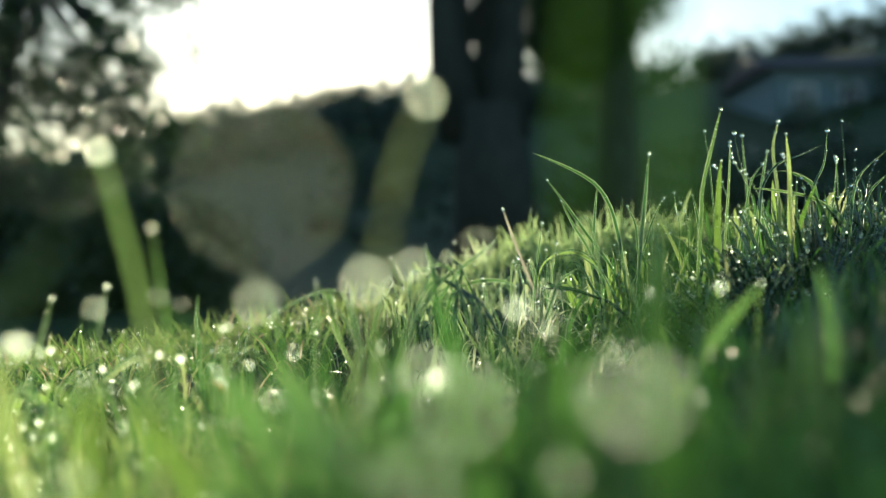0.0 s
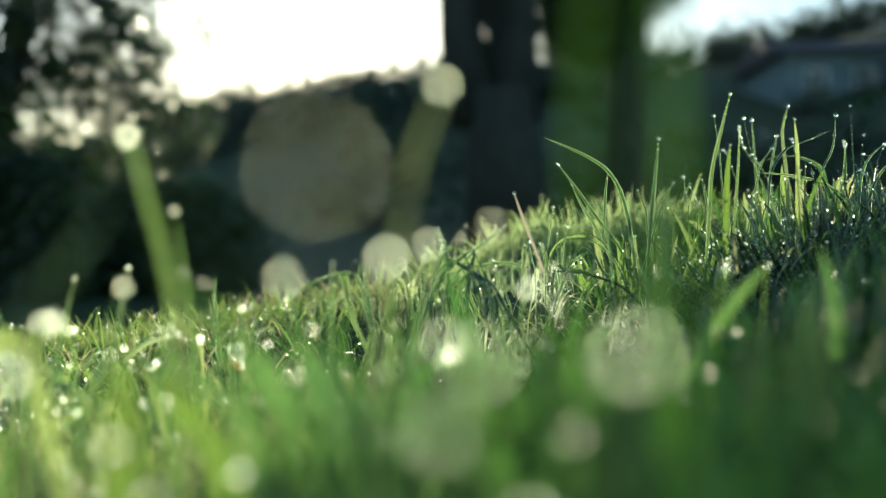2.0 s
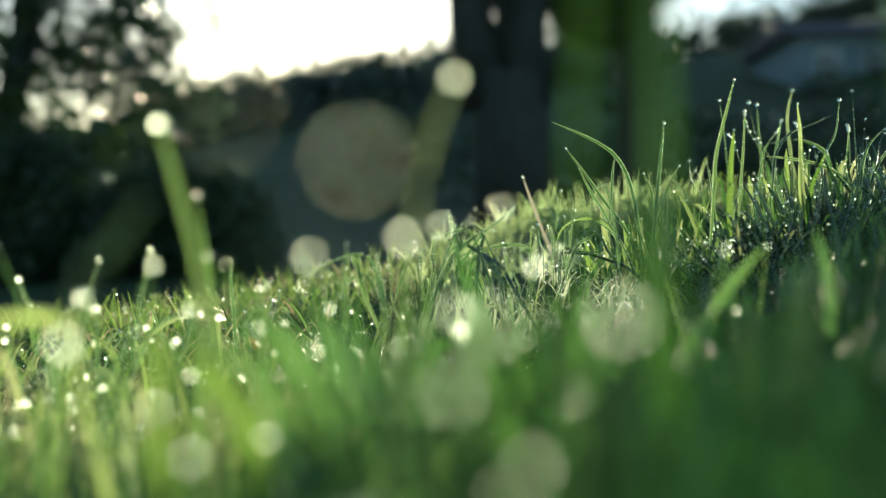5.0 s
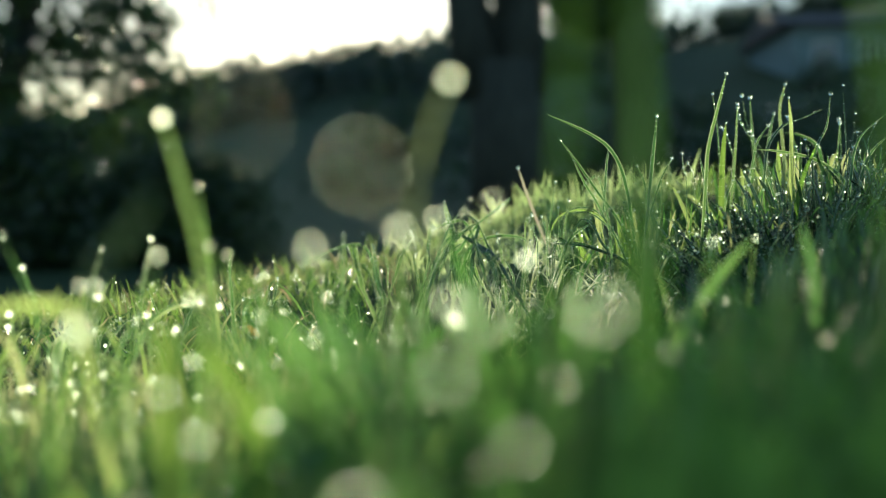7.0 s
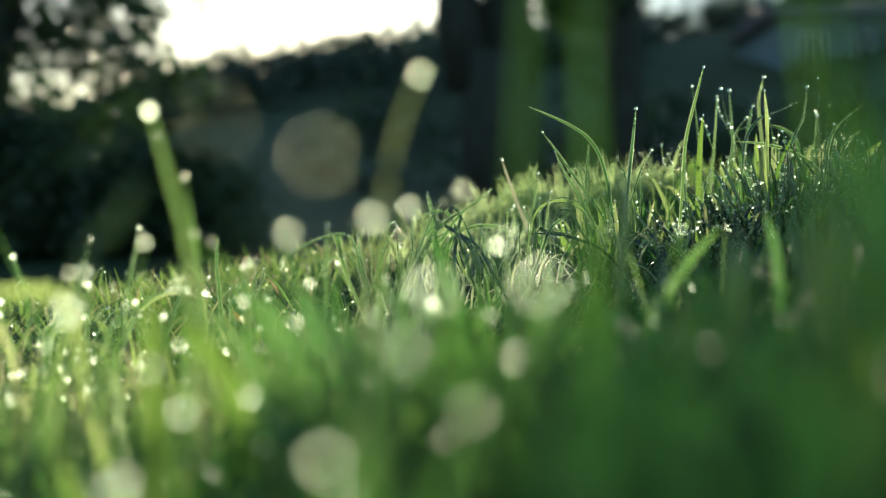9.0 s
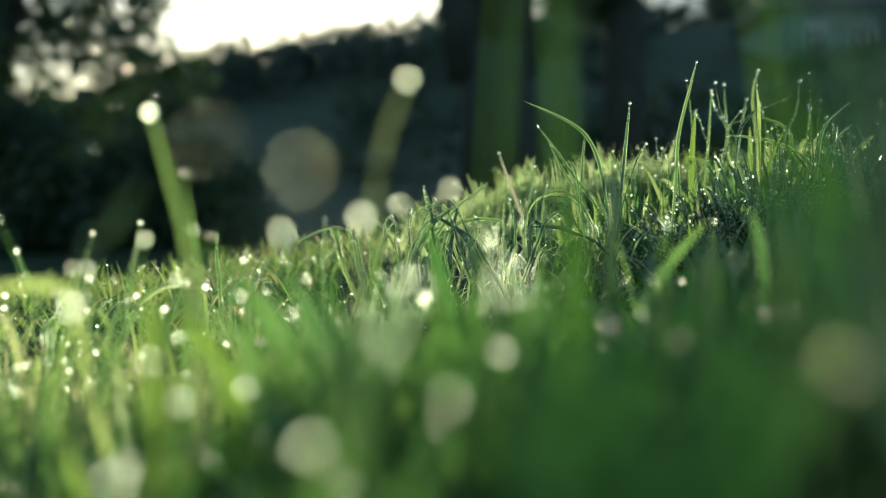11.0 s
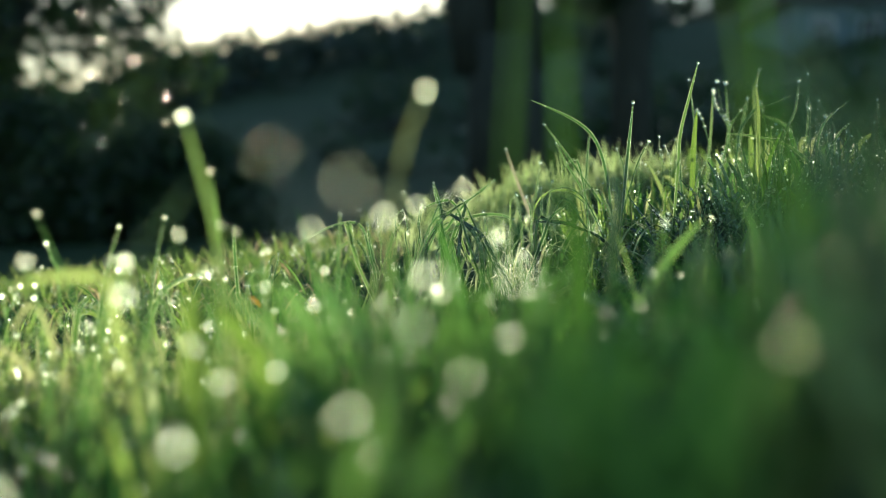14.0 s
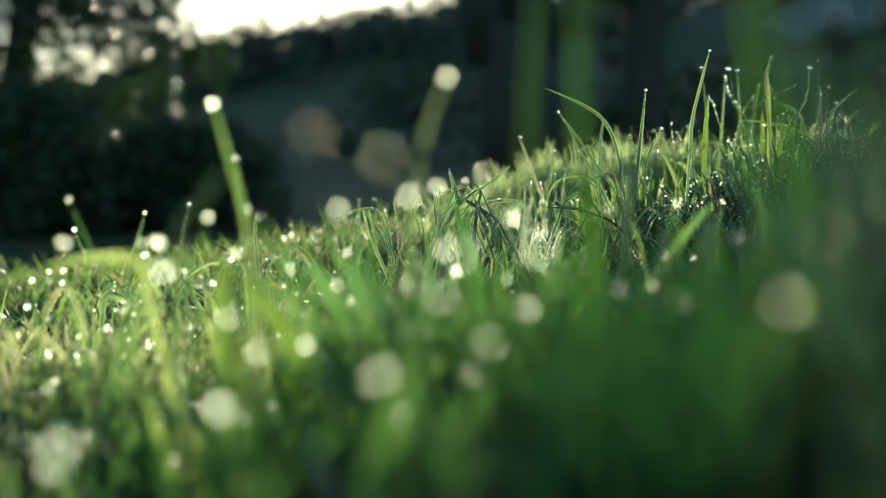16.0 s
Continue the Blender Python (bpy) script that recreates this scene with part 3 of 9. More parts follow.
drifts = [
    soft_drift(101, 52, 0.26, 0.4, -0.125, 0.03, 0.0, 0.09, M_NEAR, "soft green grass leaning below the crest"),
    soft_drift(103, 70, 0.3, 0.42, -0.44, -0.1, 0.12, 0.22, M_LIT_GRASS, "yellow-green grass leaning over on the low bank"),
    soft_drift(105, 70, 0.2, 0.32, -0.4, -0.02, 0.15, 0.24, M_NEAR, "soft green grass on the low bank close by"),
    soft_drift(106, 24, 0.2, 0.32, -0.36, -0.1, 0.15, 0.22, M_LIT_GRASS, "soft yellow-green grass on the low bank close by"),
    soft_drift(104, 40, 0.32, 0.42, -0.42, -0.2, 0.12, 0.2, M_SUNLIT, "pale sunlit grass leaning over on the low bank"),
    soft_drift(102, 16, 0.26, 0.36, 0.088, 0.198, 0.069, 0.103, M_NEAR, "soft green grass leaning below the tufts"),
]


def fanned_tuft(name, x, y, spread, count, seed, material, label, reach, width, upright, category="clump"):
    """A clump whose broad blades fan out of one crown, each blade a part."""
    rng = random.Random(seed)
    top = new(name)
    base = Vector((x, y, float(ground_height(np.array(x), np.array(y)))))
    top.location = base
    tagged(top, label, category, category + "s")
    spots = []
    for k in range(count):
        a, q = rng.uniform(0, math.tau), rng.random() ** 0.7
        foot = Vector((math.cos(a) * q * spread[0], math.sin(a) * q * spread[1], 0))
        foot.z = float(ground_height(np.array(x + foot.x), np.array(y + foot.y))) - base.z - 0.003
        lean = upright * q * rng.uniform(0.5, 1.4)
        way = Vector((math.cos(a + rng.gauss(0, 0.5)) * math.sin(lean), 0.5 * math.sin(a) * math.sin(lean), math.cos(lean)))
        size = rng.uniform(0.6, 1.15) * reach
        sag = rng.uniform(0.0, 0.25) * size
        points = [foot, foot + way * size * 0.4, foot + way * size * 0.75 - Vector((0, 0, 0.25 * sag)), foot + way * size - Vector((0, 0, sag))]
        ob = part_blade(points, width * rng.uniform(0.7, 1.3), material, rng.gauss(0, 0.7), rng.uniform(0.2, 0.7), name="leaf")
        ob.parent = top
        rim = ob.data.vertices
        spots += [rim[rng.randrange(3, 10) * 5 + rng.choice((0, 2, 4))].co.copy() for _ in range(rng.choice((2, 3, 4, 5)))]
    size = [rng.uniform(0.0004, 0.00105) for _ in spots]
    v = np.concatenate([DROP_V * r + np.array(q) for r, q in zip(size, spots)])
    f = np.concatenate([DROP_F + k * len(DROP_V) for k in range(len(spots))])
    beads = new("dew", mesh_from("dew", v, f, M_DEW))
    beads.parent = top
    tagged(beads, "clear dew beads along the leaf edges", kind="stuff")
    return top


def matted_curls(seed, count, x0, x1, y0, y1, size, label, material=None):
    """Thin wet blades lying over one another in loops."""
    rng = np.random.default_rng(seed)
    x, y = rng.uniform(x0, x1, count), rng.uniform(y0, y1, count)
    lift = rng.uniform(0.0, 0.022, count)
    roots = np.stack([x, y, ground_height(x, y) + lift], 1)
    verts, faces, centre = blades(roots, size * rng.uniform(0.6, 1.3, count), rng.uniform(0, math.tau, count), rng.uniform(0, math.tau, count), rng.uniform(0.0009, 0.002, count), rng.uniform(0.6, 1.7, count), 10, 2, rng, rng.uniform(0.0, 1.0, count))
    tagged(new("matted_grass", mesh_from("matted_grass", verts, faces, material or M_MAT)), label, "grass", kind="stuff")
    return centre


curls = [
    matted_curls(91, 280, -0.07, 0.13, 0.5, 0.63, 0.042, "matted wet grass curling over on the crest"),
    matted_curls(92, 340, -0.32, -0.06, 0.48, 0.68, 0.036, "matted wet grass curling over on the low side"),
    matted_curls(94, 340, -0.27, -0.08, 0.34, 0.56, 0.042, "matted wet grass curling over low on the bank"),
    matted_curls(93, 160, 0.1, 0.3, 0.55, 0.64, 0.036, "matted wet grass curling over at the foot of the tufts"),
    matted_curls(95, 250, 0.02, 0.19, 0.58, 0.68, 0.034, "pale sunlit grass curling over on the crest", M_SUNLIT),
]


# ---- dew ----
def drop_template(level):
    bm = bmesh.new()
    bmesh.ops.create_icosphere(bm, subdivisions=level, radius=1)
    v = np.array([tuple(q.co) for q in bm.verts])
    v[:, 2] *= np.where(v[:, 2] > 0, 0.95, 1.08)
    f = np.array([[q.index for q in p.verts] for p in bm.faces])
    bm.free()
    return v, f


DROP_V, DROP_F = drop_template(2)
BEAD_V, BEAD_F = drop_template(1)
BEAD_MESH = mesh_from("dewdrop", *drop_template(3), M_BEAD)
DROP_MESH = mesh_from("dewdrop", drop_template(3)[0], drop_template(3)[1], M_DEW)


def dew_on(centres, share, seed, r0, r1, keep=None, mat=None, fine=False):
    """Small beads along and at the ends of the blades."""
    rng = np.random.default_rng(seed)
    points = []
    for centre in centres:
        n, m = centre.shape[:2]
        pick = rng.random(n) < share
        points.append(centre[pick, -1])
        pick = rng.random(n) < share * 0.7
        points.append(centre[pick][np.arange(pick.sum()), rng.integers(m // 2, m - 1, pick.sum())])
    p = np.concatenate(points)
    if keep is not None:
        p = p[keep(p)]
    r = r0 + (r1 - r0) * rng.random(len(p)) ** 2
    v, f = (BEAD_V, BEAD_F) if fine else (DROP_V, DROP_F)
    verts = (v[None] * r[:, None, None] + p[:, None, :]).reshape(-1, 3)
    faces = (f[None] + (np.arange(len(p)) * len(v))[:, None, None]).reshape(-1, 3)
    tagged(new("dew", mesh_from("dew", verts, faces, mat or M_DEW)), "tiny clear dew beads on the grass", "dew", kind="stuff")


dew_on([tips[0]], 0.06, 31, 0.0004, 0.0008, lambda p: p[:, 1] > 0.2)
dew_on([tips[1]], 0.07, 32, 0.0003, 0.0007)
dew_on(tips[4:13], 0.16, 33, 0.0003, 0.0008)
dew_on([*tips[4:7], *tips[11:13], dew_top], 0.3, 34, 0.0004, 0.001, None, M_BEAD)
dew_on([pale, loose, straps], 0.13, 36, 0.0004, 0.0013)
dew_on([tips[2], dew_back, dew_top], 0.12, 35, 0.0003, 0.0008)
dew_on(curls, 0.3, 38, 0.0003, 0.0009, lambda p: p[:, 1] > 0.5, M_BEAD)
dew_on(curls[2:3], 0.36, 39, 0.0006, 0.0014, lambda p: p[:, 1] < 0.5, M_BEAD)
dew_on(curls[4:], 0.5, 29, 0.0003, 0.0007)
dew_on(drifts, 0.3, 47, 0.0004, 0.0009)
dew_on([near[0], near[1], near[3]], 0.2, 48, 0.0003, 0.0006, lambda p: p[:, 1] > 0.15)
dew_on([near[2], near[4], near[5]], 0.1, 49, 0.0003, 0.0006, lambda p: p[:, 1] > 0.15)
dew_on([tips[3]], 0.04, 37, 0.0006, 0.0011, lambda p: p[:, 1] < 1.8)
for k in range(3):
    dew_on([tips[1], tips[2], *tips[4:13], loose, *curls], 0.26, 40 + k, 0.00015, 0.00035, lambda p: (p[:, 1] > 0.42) & (p[:, 1] < 0.86), M_BEAD if k else M_DEW, True)


# ---- single blades ----
TUFTS = {}
LOOSE = ("tipped with", "curling over", "under a dewdrop", "foot of the bank", "leaning over in front", "thin arched", "glistening", "hair-thin", "glowing in the sun", "flat across", "strung with")


def loose_tuft(root):
    """The small tuft that a blade grows from, one to each patch of turf."""
    key = (round(root.x / 0.05), round(root.y / 0.06))
    if key not in TUFTS:
        top = new("grass_tuft")
        top.location = root
        wide = "crest" if root.y > 0.5 else "low bank" if root.x < -0.05 else "near bank"
        tagged(top, "small tuft of dewy green grass blades on the " + wide, "grass tuft", "grass tufts")
        TUFTS[key] = top
    return TUFTS[key]


def blade(points, width, drops=(), label="", mat=None, face=0.0, fold=0.35, segs=18, name="grass_blade", category="grass blade"):
    """A single creased blade from its root to its tip; drops: (share of the length, radius)."""
    root = Vector(points[0])
    width *= 0.8 if root.y > 0.5 else 1.0
    ob = part_blade([Vector(p) - root for p in points], width, mat or (M_CREST if root.y > 0.42 else M_BLADE), face, fold, segs, name)
    verts = [v.co for v in ob.data.vertices]
    if any(word in label for word in LOOSE):
        ob.parent = loose_tuft(root)
        ob.location = root - ob.parent.location
    else:
        top = new("grass_plant")
        top.location = root
        ob.parent = top
        tagged(top, label or "single slender green grass blade with dew", category, category + "s")
    for t, r in drops:
        bead = new("dewdrop", BEAD_MESH if root.y > 0.45 else DROP_MESH)
        r *= 1.0 if root.y > 0.36 else 0.8
        bead.parent = ob
        p = spline(points, t)
        bead.matrix_basis = Matrix.Translation(p - root + Vector((0, -0.2 * r, 0.4 * r))) @ Matrix.Diagonal((r, r, r, 1))
    if root.y > 0.42:
        rim = random.Random(len(scene.objects))
        spots = [Vector(verts[rim.randrange(segs // 4, segs) * 5 + rim.choice((0, 4, 4, 0, 2))]) for _ in range(46)]
        v = np.concatenate([BEAD_V * rim.uniform(0.00009, 0.00024) + np.array(q) for q in spots])
        f = np.concatenate([BEAD_F + k * len(BEAD_V) for k in range(len(spots))])
        film = new("dew_film", mesh_from("dew_film", v, f, M_DEW))
        film.parent = ob
        tagged(film, "fine dew beads along the edges", kind="stuff")
    return ob


blade([(0.1476, 0.6100, 0.0981), (0.1505, 0.6100, 0.1404), (0.1520, 0.6100, 0.1614), (0.1577, 0.6100, 0.1853), (0.1621, 0.6100, 0.2026)], 0.0033, [(0.99, 0.0009)], label="bright green grass blade tipped with a dewdrop", face=0.50)
blade([(0.1223, 0.6600, 0.0776), (0.1177, 0.6600, 0.1105), (0.1149, 0.6600, 0.1319), (0.1103, 0.6600, 0.1515), (0.1029, 0.6600, 0.1646), (0.0919, 0.6600, 0.1728), (0.0778, 0.6600, 0.1797), (0.0657, 0.6600, 0.1848)], 0.0028, [(0.99, 0.0003), (0.7, 0.0005)], label="long bent grass blade leaning over", face=-0.21)
blade([(0.1346, 0.7000, 0.0829), (0.1146, 0.7000, 0.1192), (0.0994, 0.7000, 0.1401), (0.0875, 0.7000, 0.1575), (0.0764, 0.7000, 0.1721)], 0.0027, [(0.99, 0.001), (0.62, 0.0008), (0.5, 0.0008)], label="bright green grass blade tipped with a dewdrop", face=-0.42)
blade([(0.1215, 0.6900, 0.0791), (0.1015, 0.6900, 0.1263), (0.0915, 0.6900, 0.1434), (0.0839, 0.6900, 0.1588)], 0.0023, [(0.99, 0.0008)], label="bright green grass blade tipped with a dewdrop", face=0.18)
blade([(0.1161, 0.6200, 0.0848), (0.1217, 0.6200, 0.1441), (0.1235, 0.6200, 0.1624), (0.1252, 0.6200, 0.1798)], 0.0028, [(0.995, 0.0012), (0.8, 0.0008)], label="bright green grass blade tipped with a dewdrop", face=-0.51)
blade([(0.1029, 0.7200, 0.0761), (0.1069, 0.7200, 0.1351), (0.1082, 0.7200, 0.1546), (0.1098, 0.7200, 0.1681)], 0.0023, face=0.04)
blade([(0.0853, 0.8180, 0.0771), (0.0653, 0.8180, 0.1277), (0.0594, 0.8180, 0.1440), (0.0543, 0.8180, 0.1590)], 0.0025, [(0.995, 0.0013)], label="stiff pale straw stalk with a dewdrop", mat=M_STALK, face=-0.16)
blade([(0.2279, 0.8000, 0.1117), (0.2249, 0.8000, 0.1525), (0.2226, 0.8000, 0.1841), (0.2209, 0.8000, 0.2078)], 0.0023, [(0.995, 0.0016)], label="bright green grass blade tipped with a dewdrop", face=-0.53)
blade([(0.1964, 0.7600, 0.1016), (0.1995, 0.7600, 0.1439), (0.2018, 0.7600, 0.1738), (0.2029, 0.7600, 0.1996)], 0.0023, [(0.995, 0.0012)], label="bright green grass blade tipped with a dewdrop", face=0.01)
blade([(0.1918, 0.7400, 0.0994), (0.1866, 0.7400, 0.1581), (0.1845, 0.7400, 0.1836), (0.1815, 0.7400, 0.2048)], 0.0014, [(0.995, 0.0011)], label="bright green grass blade tipped with a dewdrop", face=-0.56)
blade([(0.2497, 0.8000, 0.1172), (0.2448, 0.8000, 0.1720), (0.2424, 0.8000, 0.1988), (0.2462, 0.8000, 0.2173)], 0.0027, [(0.995, 0.0014), (0.85, 0.0014)], label="bright green grass blade tipped with a dewdrop", face=-0.08)
blade([(0.2283, 0.7000, 0.1063), (0.2350, 0.7000, 0.1453), (0.2387, 0.7000, 0.1659), (0.2451, 0.7000, 0.1795), (0.2474, 0.7000, 0.1998)], 0.0022, [(0.995, 0.0014), (0.85, 0.001)], label="bright green grass blade tipped with a dewdrop", face=-0.52)
blade([(0.2060, 0.7200, 0.1019), (0.2113, 0.7200, 0.1497), (0.2133, 0.7200, 0.1674), (0.2223, 0.7200, 0.1808), (0.2365, 0.7200, 0.1866), (0.2507, 0.7200, 0.1928)], 0.0023, [(0.9, 0.0009), (0.6, 0.0009)], label="arched green grass blade beaded with dew", face=-0.49)
blade([(0.2548, 0.6600, 0.1108), (0.2481, 0.6600, 0.1276), (0.2420, 0.6600, 0.1449), (0.2260, 0.6600, 0.1564), (0.2067, 0.6600, 0.1612), (0.1896, 0.6600, 0.1630)], 0.0027, [(0.5, 0.0006)], label="long grass blade arched sideways", face=-0.09)
blade([(0.2182, 0.6800, 0.1027), (0.2247, 0.6800, 0.1347), (0.2272, 0.6800, 0.1464), (0.2316, 0.6800, 0.1574)], 0.0043, label="broad yellowing grass blade", mat=M_FADED, face=0.39)
blade([(0.2439, 0.6600, 0.1080), (0.2448, 0.6600, 0.1180), (0.2467, 0.6600, 0.1406), (0.2493, 0.6600, 0.1616), (0.2552, 0.6600, 0.1729), (0.2699, 0.6600, 0.1850)], 0.0025, [(0.7, 0.0011), (0.5, 0.001)], label="arched green grass blade beaded with dew", face=-0.70)
blade([(0.2715, 0.7800, 0.1212), (0.2675, 0.7800, 0.1474), (0.2640, 0.7800, 0.1705), (0.2488, 0.7800, 0.1799), (0.2335, 0.7800, 0.1805), (0.2220, 0.7800, 0.1768)], 0.0035, [(0.8, 0.0009)], label="arched green grass blade beaded with dew", face=-0.45)
blade([(0.2194, 0.7800, 0.1085), (0.2275, 0.7800, 0.1633), (0.2305, 0.7800, 0.1825), (0.2329, 0.7800, 0.1947)], 0.0023, [(0.99, 0.0013), (0.8, 0.0012)], label="bright green grass blade tipped with a dewdrop", face=-0.33)
blade([(0.1968, 0.7400, 0.1006), (0.2076, 0.7400, 0.1542), (0.2115, 0.7400, 0.1723), (0.2189, 0.7400, 0.1832)], 0.0020, [(0.99, 0.0012)], label="bright green grass blade tipped with a dewdrop", face=0.15)
blade([(0.2576, 0.7400, 0.1158), (0.2619, 0.7400, 0.1462), (0.2651, 0.7400, 0.1680), (0.2661, 0.7400, 0.1854)], 0.0023, [(0.99, 0.0014)], label="bright green grass blade tipped with a dewdrop", face=0.54)
blade([(0.2537, 0.7000, 0.1127), (0.2658, 0.7000, 0.1449), (0.2729, 0.7000, 0.1620), (0.2826, 0.7000, 0.1722)], 0.0027, [(0.8, 0.0009)], label="arched green grass blade beaded with dew", face=0.09)
blade([(0.1708, 0.6900, 0.0914), (0.1675, 0.6900, 0.1288), (0.1661, 0.6900, 0.1458), (0.1629, 0.6900, 0.1611)], 0.0023, [(0.99, 0.0007)], label="bright green grass blade tipped with a dewdrop", face=-0.12)
blade([(0.1170, 0.6800, 0.0774), (0.1320, 0.6800, 0.1292), (0.1373, 0.6800, 0.1459), (0.1441, 0.6800, 0.1592)], 0.0023, [(0.99, 0.0009), (0.7, 0.0007)], label="bright green grass blade tipped with a dewdrop", face=0.57)
blade([(0.1356, 0.7000, 0.0832), (0.1318, 0.7000, 0.1259), (0.1304, 0.7000, 0.1431), (0.1254, 0.7000, 0.1553)], 0.0020, [(0.99, 0.0009)], label="bright green grass blade tipped with a dewdrop", face=-0.54)
blade([(0.2100, 0.6600, 0.0995), (0.2061, 0.6600, 0.1152), (0.2015, 0.6600, 0.1347), (0.1953, 0.6600, 0.1510)], 0.0031, [(0.6, 0.0008)], label="bright green grass blade tipped with a dewdrop", face=0.43)
blade([(0.1664, 0.6500, 0.0881), (0.1682, 0.6500, 0.1094), (0.1701, 0.6500, 0.1317), (0.1750, 0.6500, 0.1444)], 0.0030, [(0.99, 0.0008)], label="bright green grass blade tipped with a dewdrop", face=-0.25)
blade([(0.2201, 0.6500, 0.1015), (0.2190, 0.6500, 0.1088), (0.2161, 0.6500, 0.1280), (0.2099, 0.6500, 0.1408)], 0.0031, [(0.9, 0.0007)], label="bright green grass blade tipped with a dewdrop", face=-0.43)
blade([(0.2269, 0.6600, 0.1085), (0.2304, 0.6600, 0.1279), (0.2354, 0.6600, 0.1407)], 0.0023, [(0.99, 0.0009)], label="bright green grass blade tipped with a dewdrop", face=-0.46)
blade([(-0.0347, 0.5476, 0.0331), (-0.0244, 0.5450, 0.0687), (-0.0282, 0.5450, 0.0928), (-0.0315, 0.5450, 0.1062), (-0.0373, 0.5450, 0.1103), (-0.0481, 0.5450, 0.1085), (-0.0602, 0.5450, 0.1025), (-0.0729, 0.5450, 0.0952)], 0.0020, [(0.35, 0.0006)], label="arched green grass blade beaded with dew", face=-0.23)
blade([(-0.0098, 0.5463, 0.0337), (-0.0349, 0.5450, 0.0875), (-0.0387, 0.5450, 0.1076), (-0.0408, 0.5450, 0.1093), (-0.0401, 0.5450, 0.1063), (-0.0370, 0.5450, 0.0977), (-0.0333, 0.5450, 0.0870)], 0.0033, label="broad pale grass blade folded over", face=0.38)
blade([(-0.0419, 0.5544, 0.0329), (-0.0271, 0.5450, 0.0714), (-0.0290, 0.5450, 0.0875), (-0.0335, 0.5450, 0.0982), (-0.0401, 0.5450, 0.0996), (-0.0475, 0.5450, 0.0938), (-0.0510, 0.5450, 0.0845)], 0.0015, [(0.6, 0.0005)], label="arched green grass blade beaded with dew", face=-0.38)
blade([(-0.0978, 0.5450, 0.0290), (-0.1006, 0.5450, 0.0695), (-0.1015, 0.5450, 0.0829), (-0.1024, 0.5450, 0.0990), (-0.1015, 0.5450, 0.1097)], 0.0023, [(0.45, 0.0008)], label="bright green grass blade tipped with a dewdrop", face=0.20)
blade([(-0.0177, 0.5580, 0.0393), (0.0023, 0.5580, 0.1039), (0.0161, 0.5580, 0.1161), (0.0277, 0.5580, 0.1234), (0.0410, 0.5580, 0.1322)], 0.0017, [(0.8, 0.0006)], label="slanting grass blade crossing others", face=0.10)
blade([(0.0582, 0.5750, 0.0569), (0.0382, 0.5750, 0.0930), (0.0327, 0.5750, 0.1026), (0.0215, 0.5750, 0.1101), (0.0097, 0.5750, 0.1164)], 0.0024, label="dark grass blade bent flat across others", mat=M_SHADED_FESCUE_BLADE, face=0.17)
blade([(0.0533, 0.5800, 0.0560), (0.0333, 0.5800, 0.0984), (0.0278, 0.5800, 0.1104), (0.0231, 0.5800, 0.1219)], 0.0020, [(0.99, 0.0007)], label="bright green grass blade tipped with a dewdrop", face=-0.15)
blade([(0.0096, 0.5993, 0.0349), (0.0094, 0.5850, 0.1085), (0.0073, 0.5850, 0.1215), (0.0051, 0.5850, 0.1301)], 0.0020, [(0.99, 0.0006)], label="dark-bodied green grass blade tipped with a dewdrop", face=0.06)
blade([(-0.0171, 0.5800, 0.0406), (-0.0000, 0.5800, 0.0945), (0.0068, 0.5800, 0.1152), (0.0137, 0.5800, 0.1266)], 0.0021, label="bright green grass blade tipped with a dewdrop", face=-0.52)
blade([(-0.0194, 0.6000, 0.0414), (0.0006, 0.6000, 0.0919), (0.0097, 0.6000, 0.1060), (0.0274, 0.6000, 0.1120), (0.0421, 0.6000, 0.1112), (0.0509, 0.6000, 0.1076)], 0.0022, [(0.5, 0.0006)], label="arched green grass blade beaded with dew", face=-0.53)
blade([(0.0121, 0.6072, 0.0366), (-0.0019, 0.5900, 0.0954), (-0.0022, 0.5900, 0.1123), (-0.0001, 0.5900, 0.1180)], 0.0011, [(0.99, 0.0006)], label="dark-bodied green grass blade tipped with a dewdrop", face=-0.35)
blade([(-0.0461, 0.6074, 0.0337), (-0.0199, 0.5900, 0.0956), (-0.0168, 0.5900, 0.1116), (-0.0132, 0.5900, 0.1159), (-0.0112, 0.5900, 0.1129)], 0.0012, [(0.8, 0.0005)], label="arched green grass blade beaded with dew", face=0.22)
blade([(0.1189, 0.6200, 0.0746), (0.1080, 0.6200, 0.0971), (0.1022, 0.6200, 0.1109), (0.0947, 0.6200, 0.1232), (0.0857, 0.6200, 0.1285), (0.0750, 0.6200, 0.1265), (0.0673, 0.6200, 0.1168)], 0.0016, [(0.5, 0.0006), (0.3, 0.0006)], label="arched green grass blade beaded with dew", face=-0.09)
blade([(0.1257, 0.6100, 0.0757), (0.1057, 0.6100, 0.0976), (0.0933, 0.6100, 0.1038), (0.0784, 0.6100, 0.1078), (0.0619, 0.6100, 0.1083)], 0.0026, label="dark grass blade bent flat across others", mat=M_SHADED_FESCUE_BLADE, face=-0.22)
blade([(0.0548, 0.6100, 0.0580), (0.0699, 0.6100, 0.0980), (0.0754, 0.6100, 0.1115), (0.0869, 0.6100, 0.1197)], 0.0026, [(0.7, 0.0008)], label="bright green grass blade tipped with a dewdrop", face=0.10)
blade([(-0.0039, 0.6134, 0.0351), (-0.0246, 0.6000, 0.0775), (-0.0265, 0.6000, 0.0952), (-0.0287, 0.6000, 0.1114)], 0.0011, [(0.99, 0.0006)], label="dark-bodied green grass blade tipped with a dewdrop", face=-0.06)
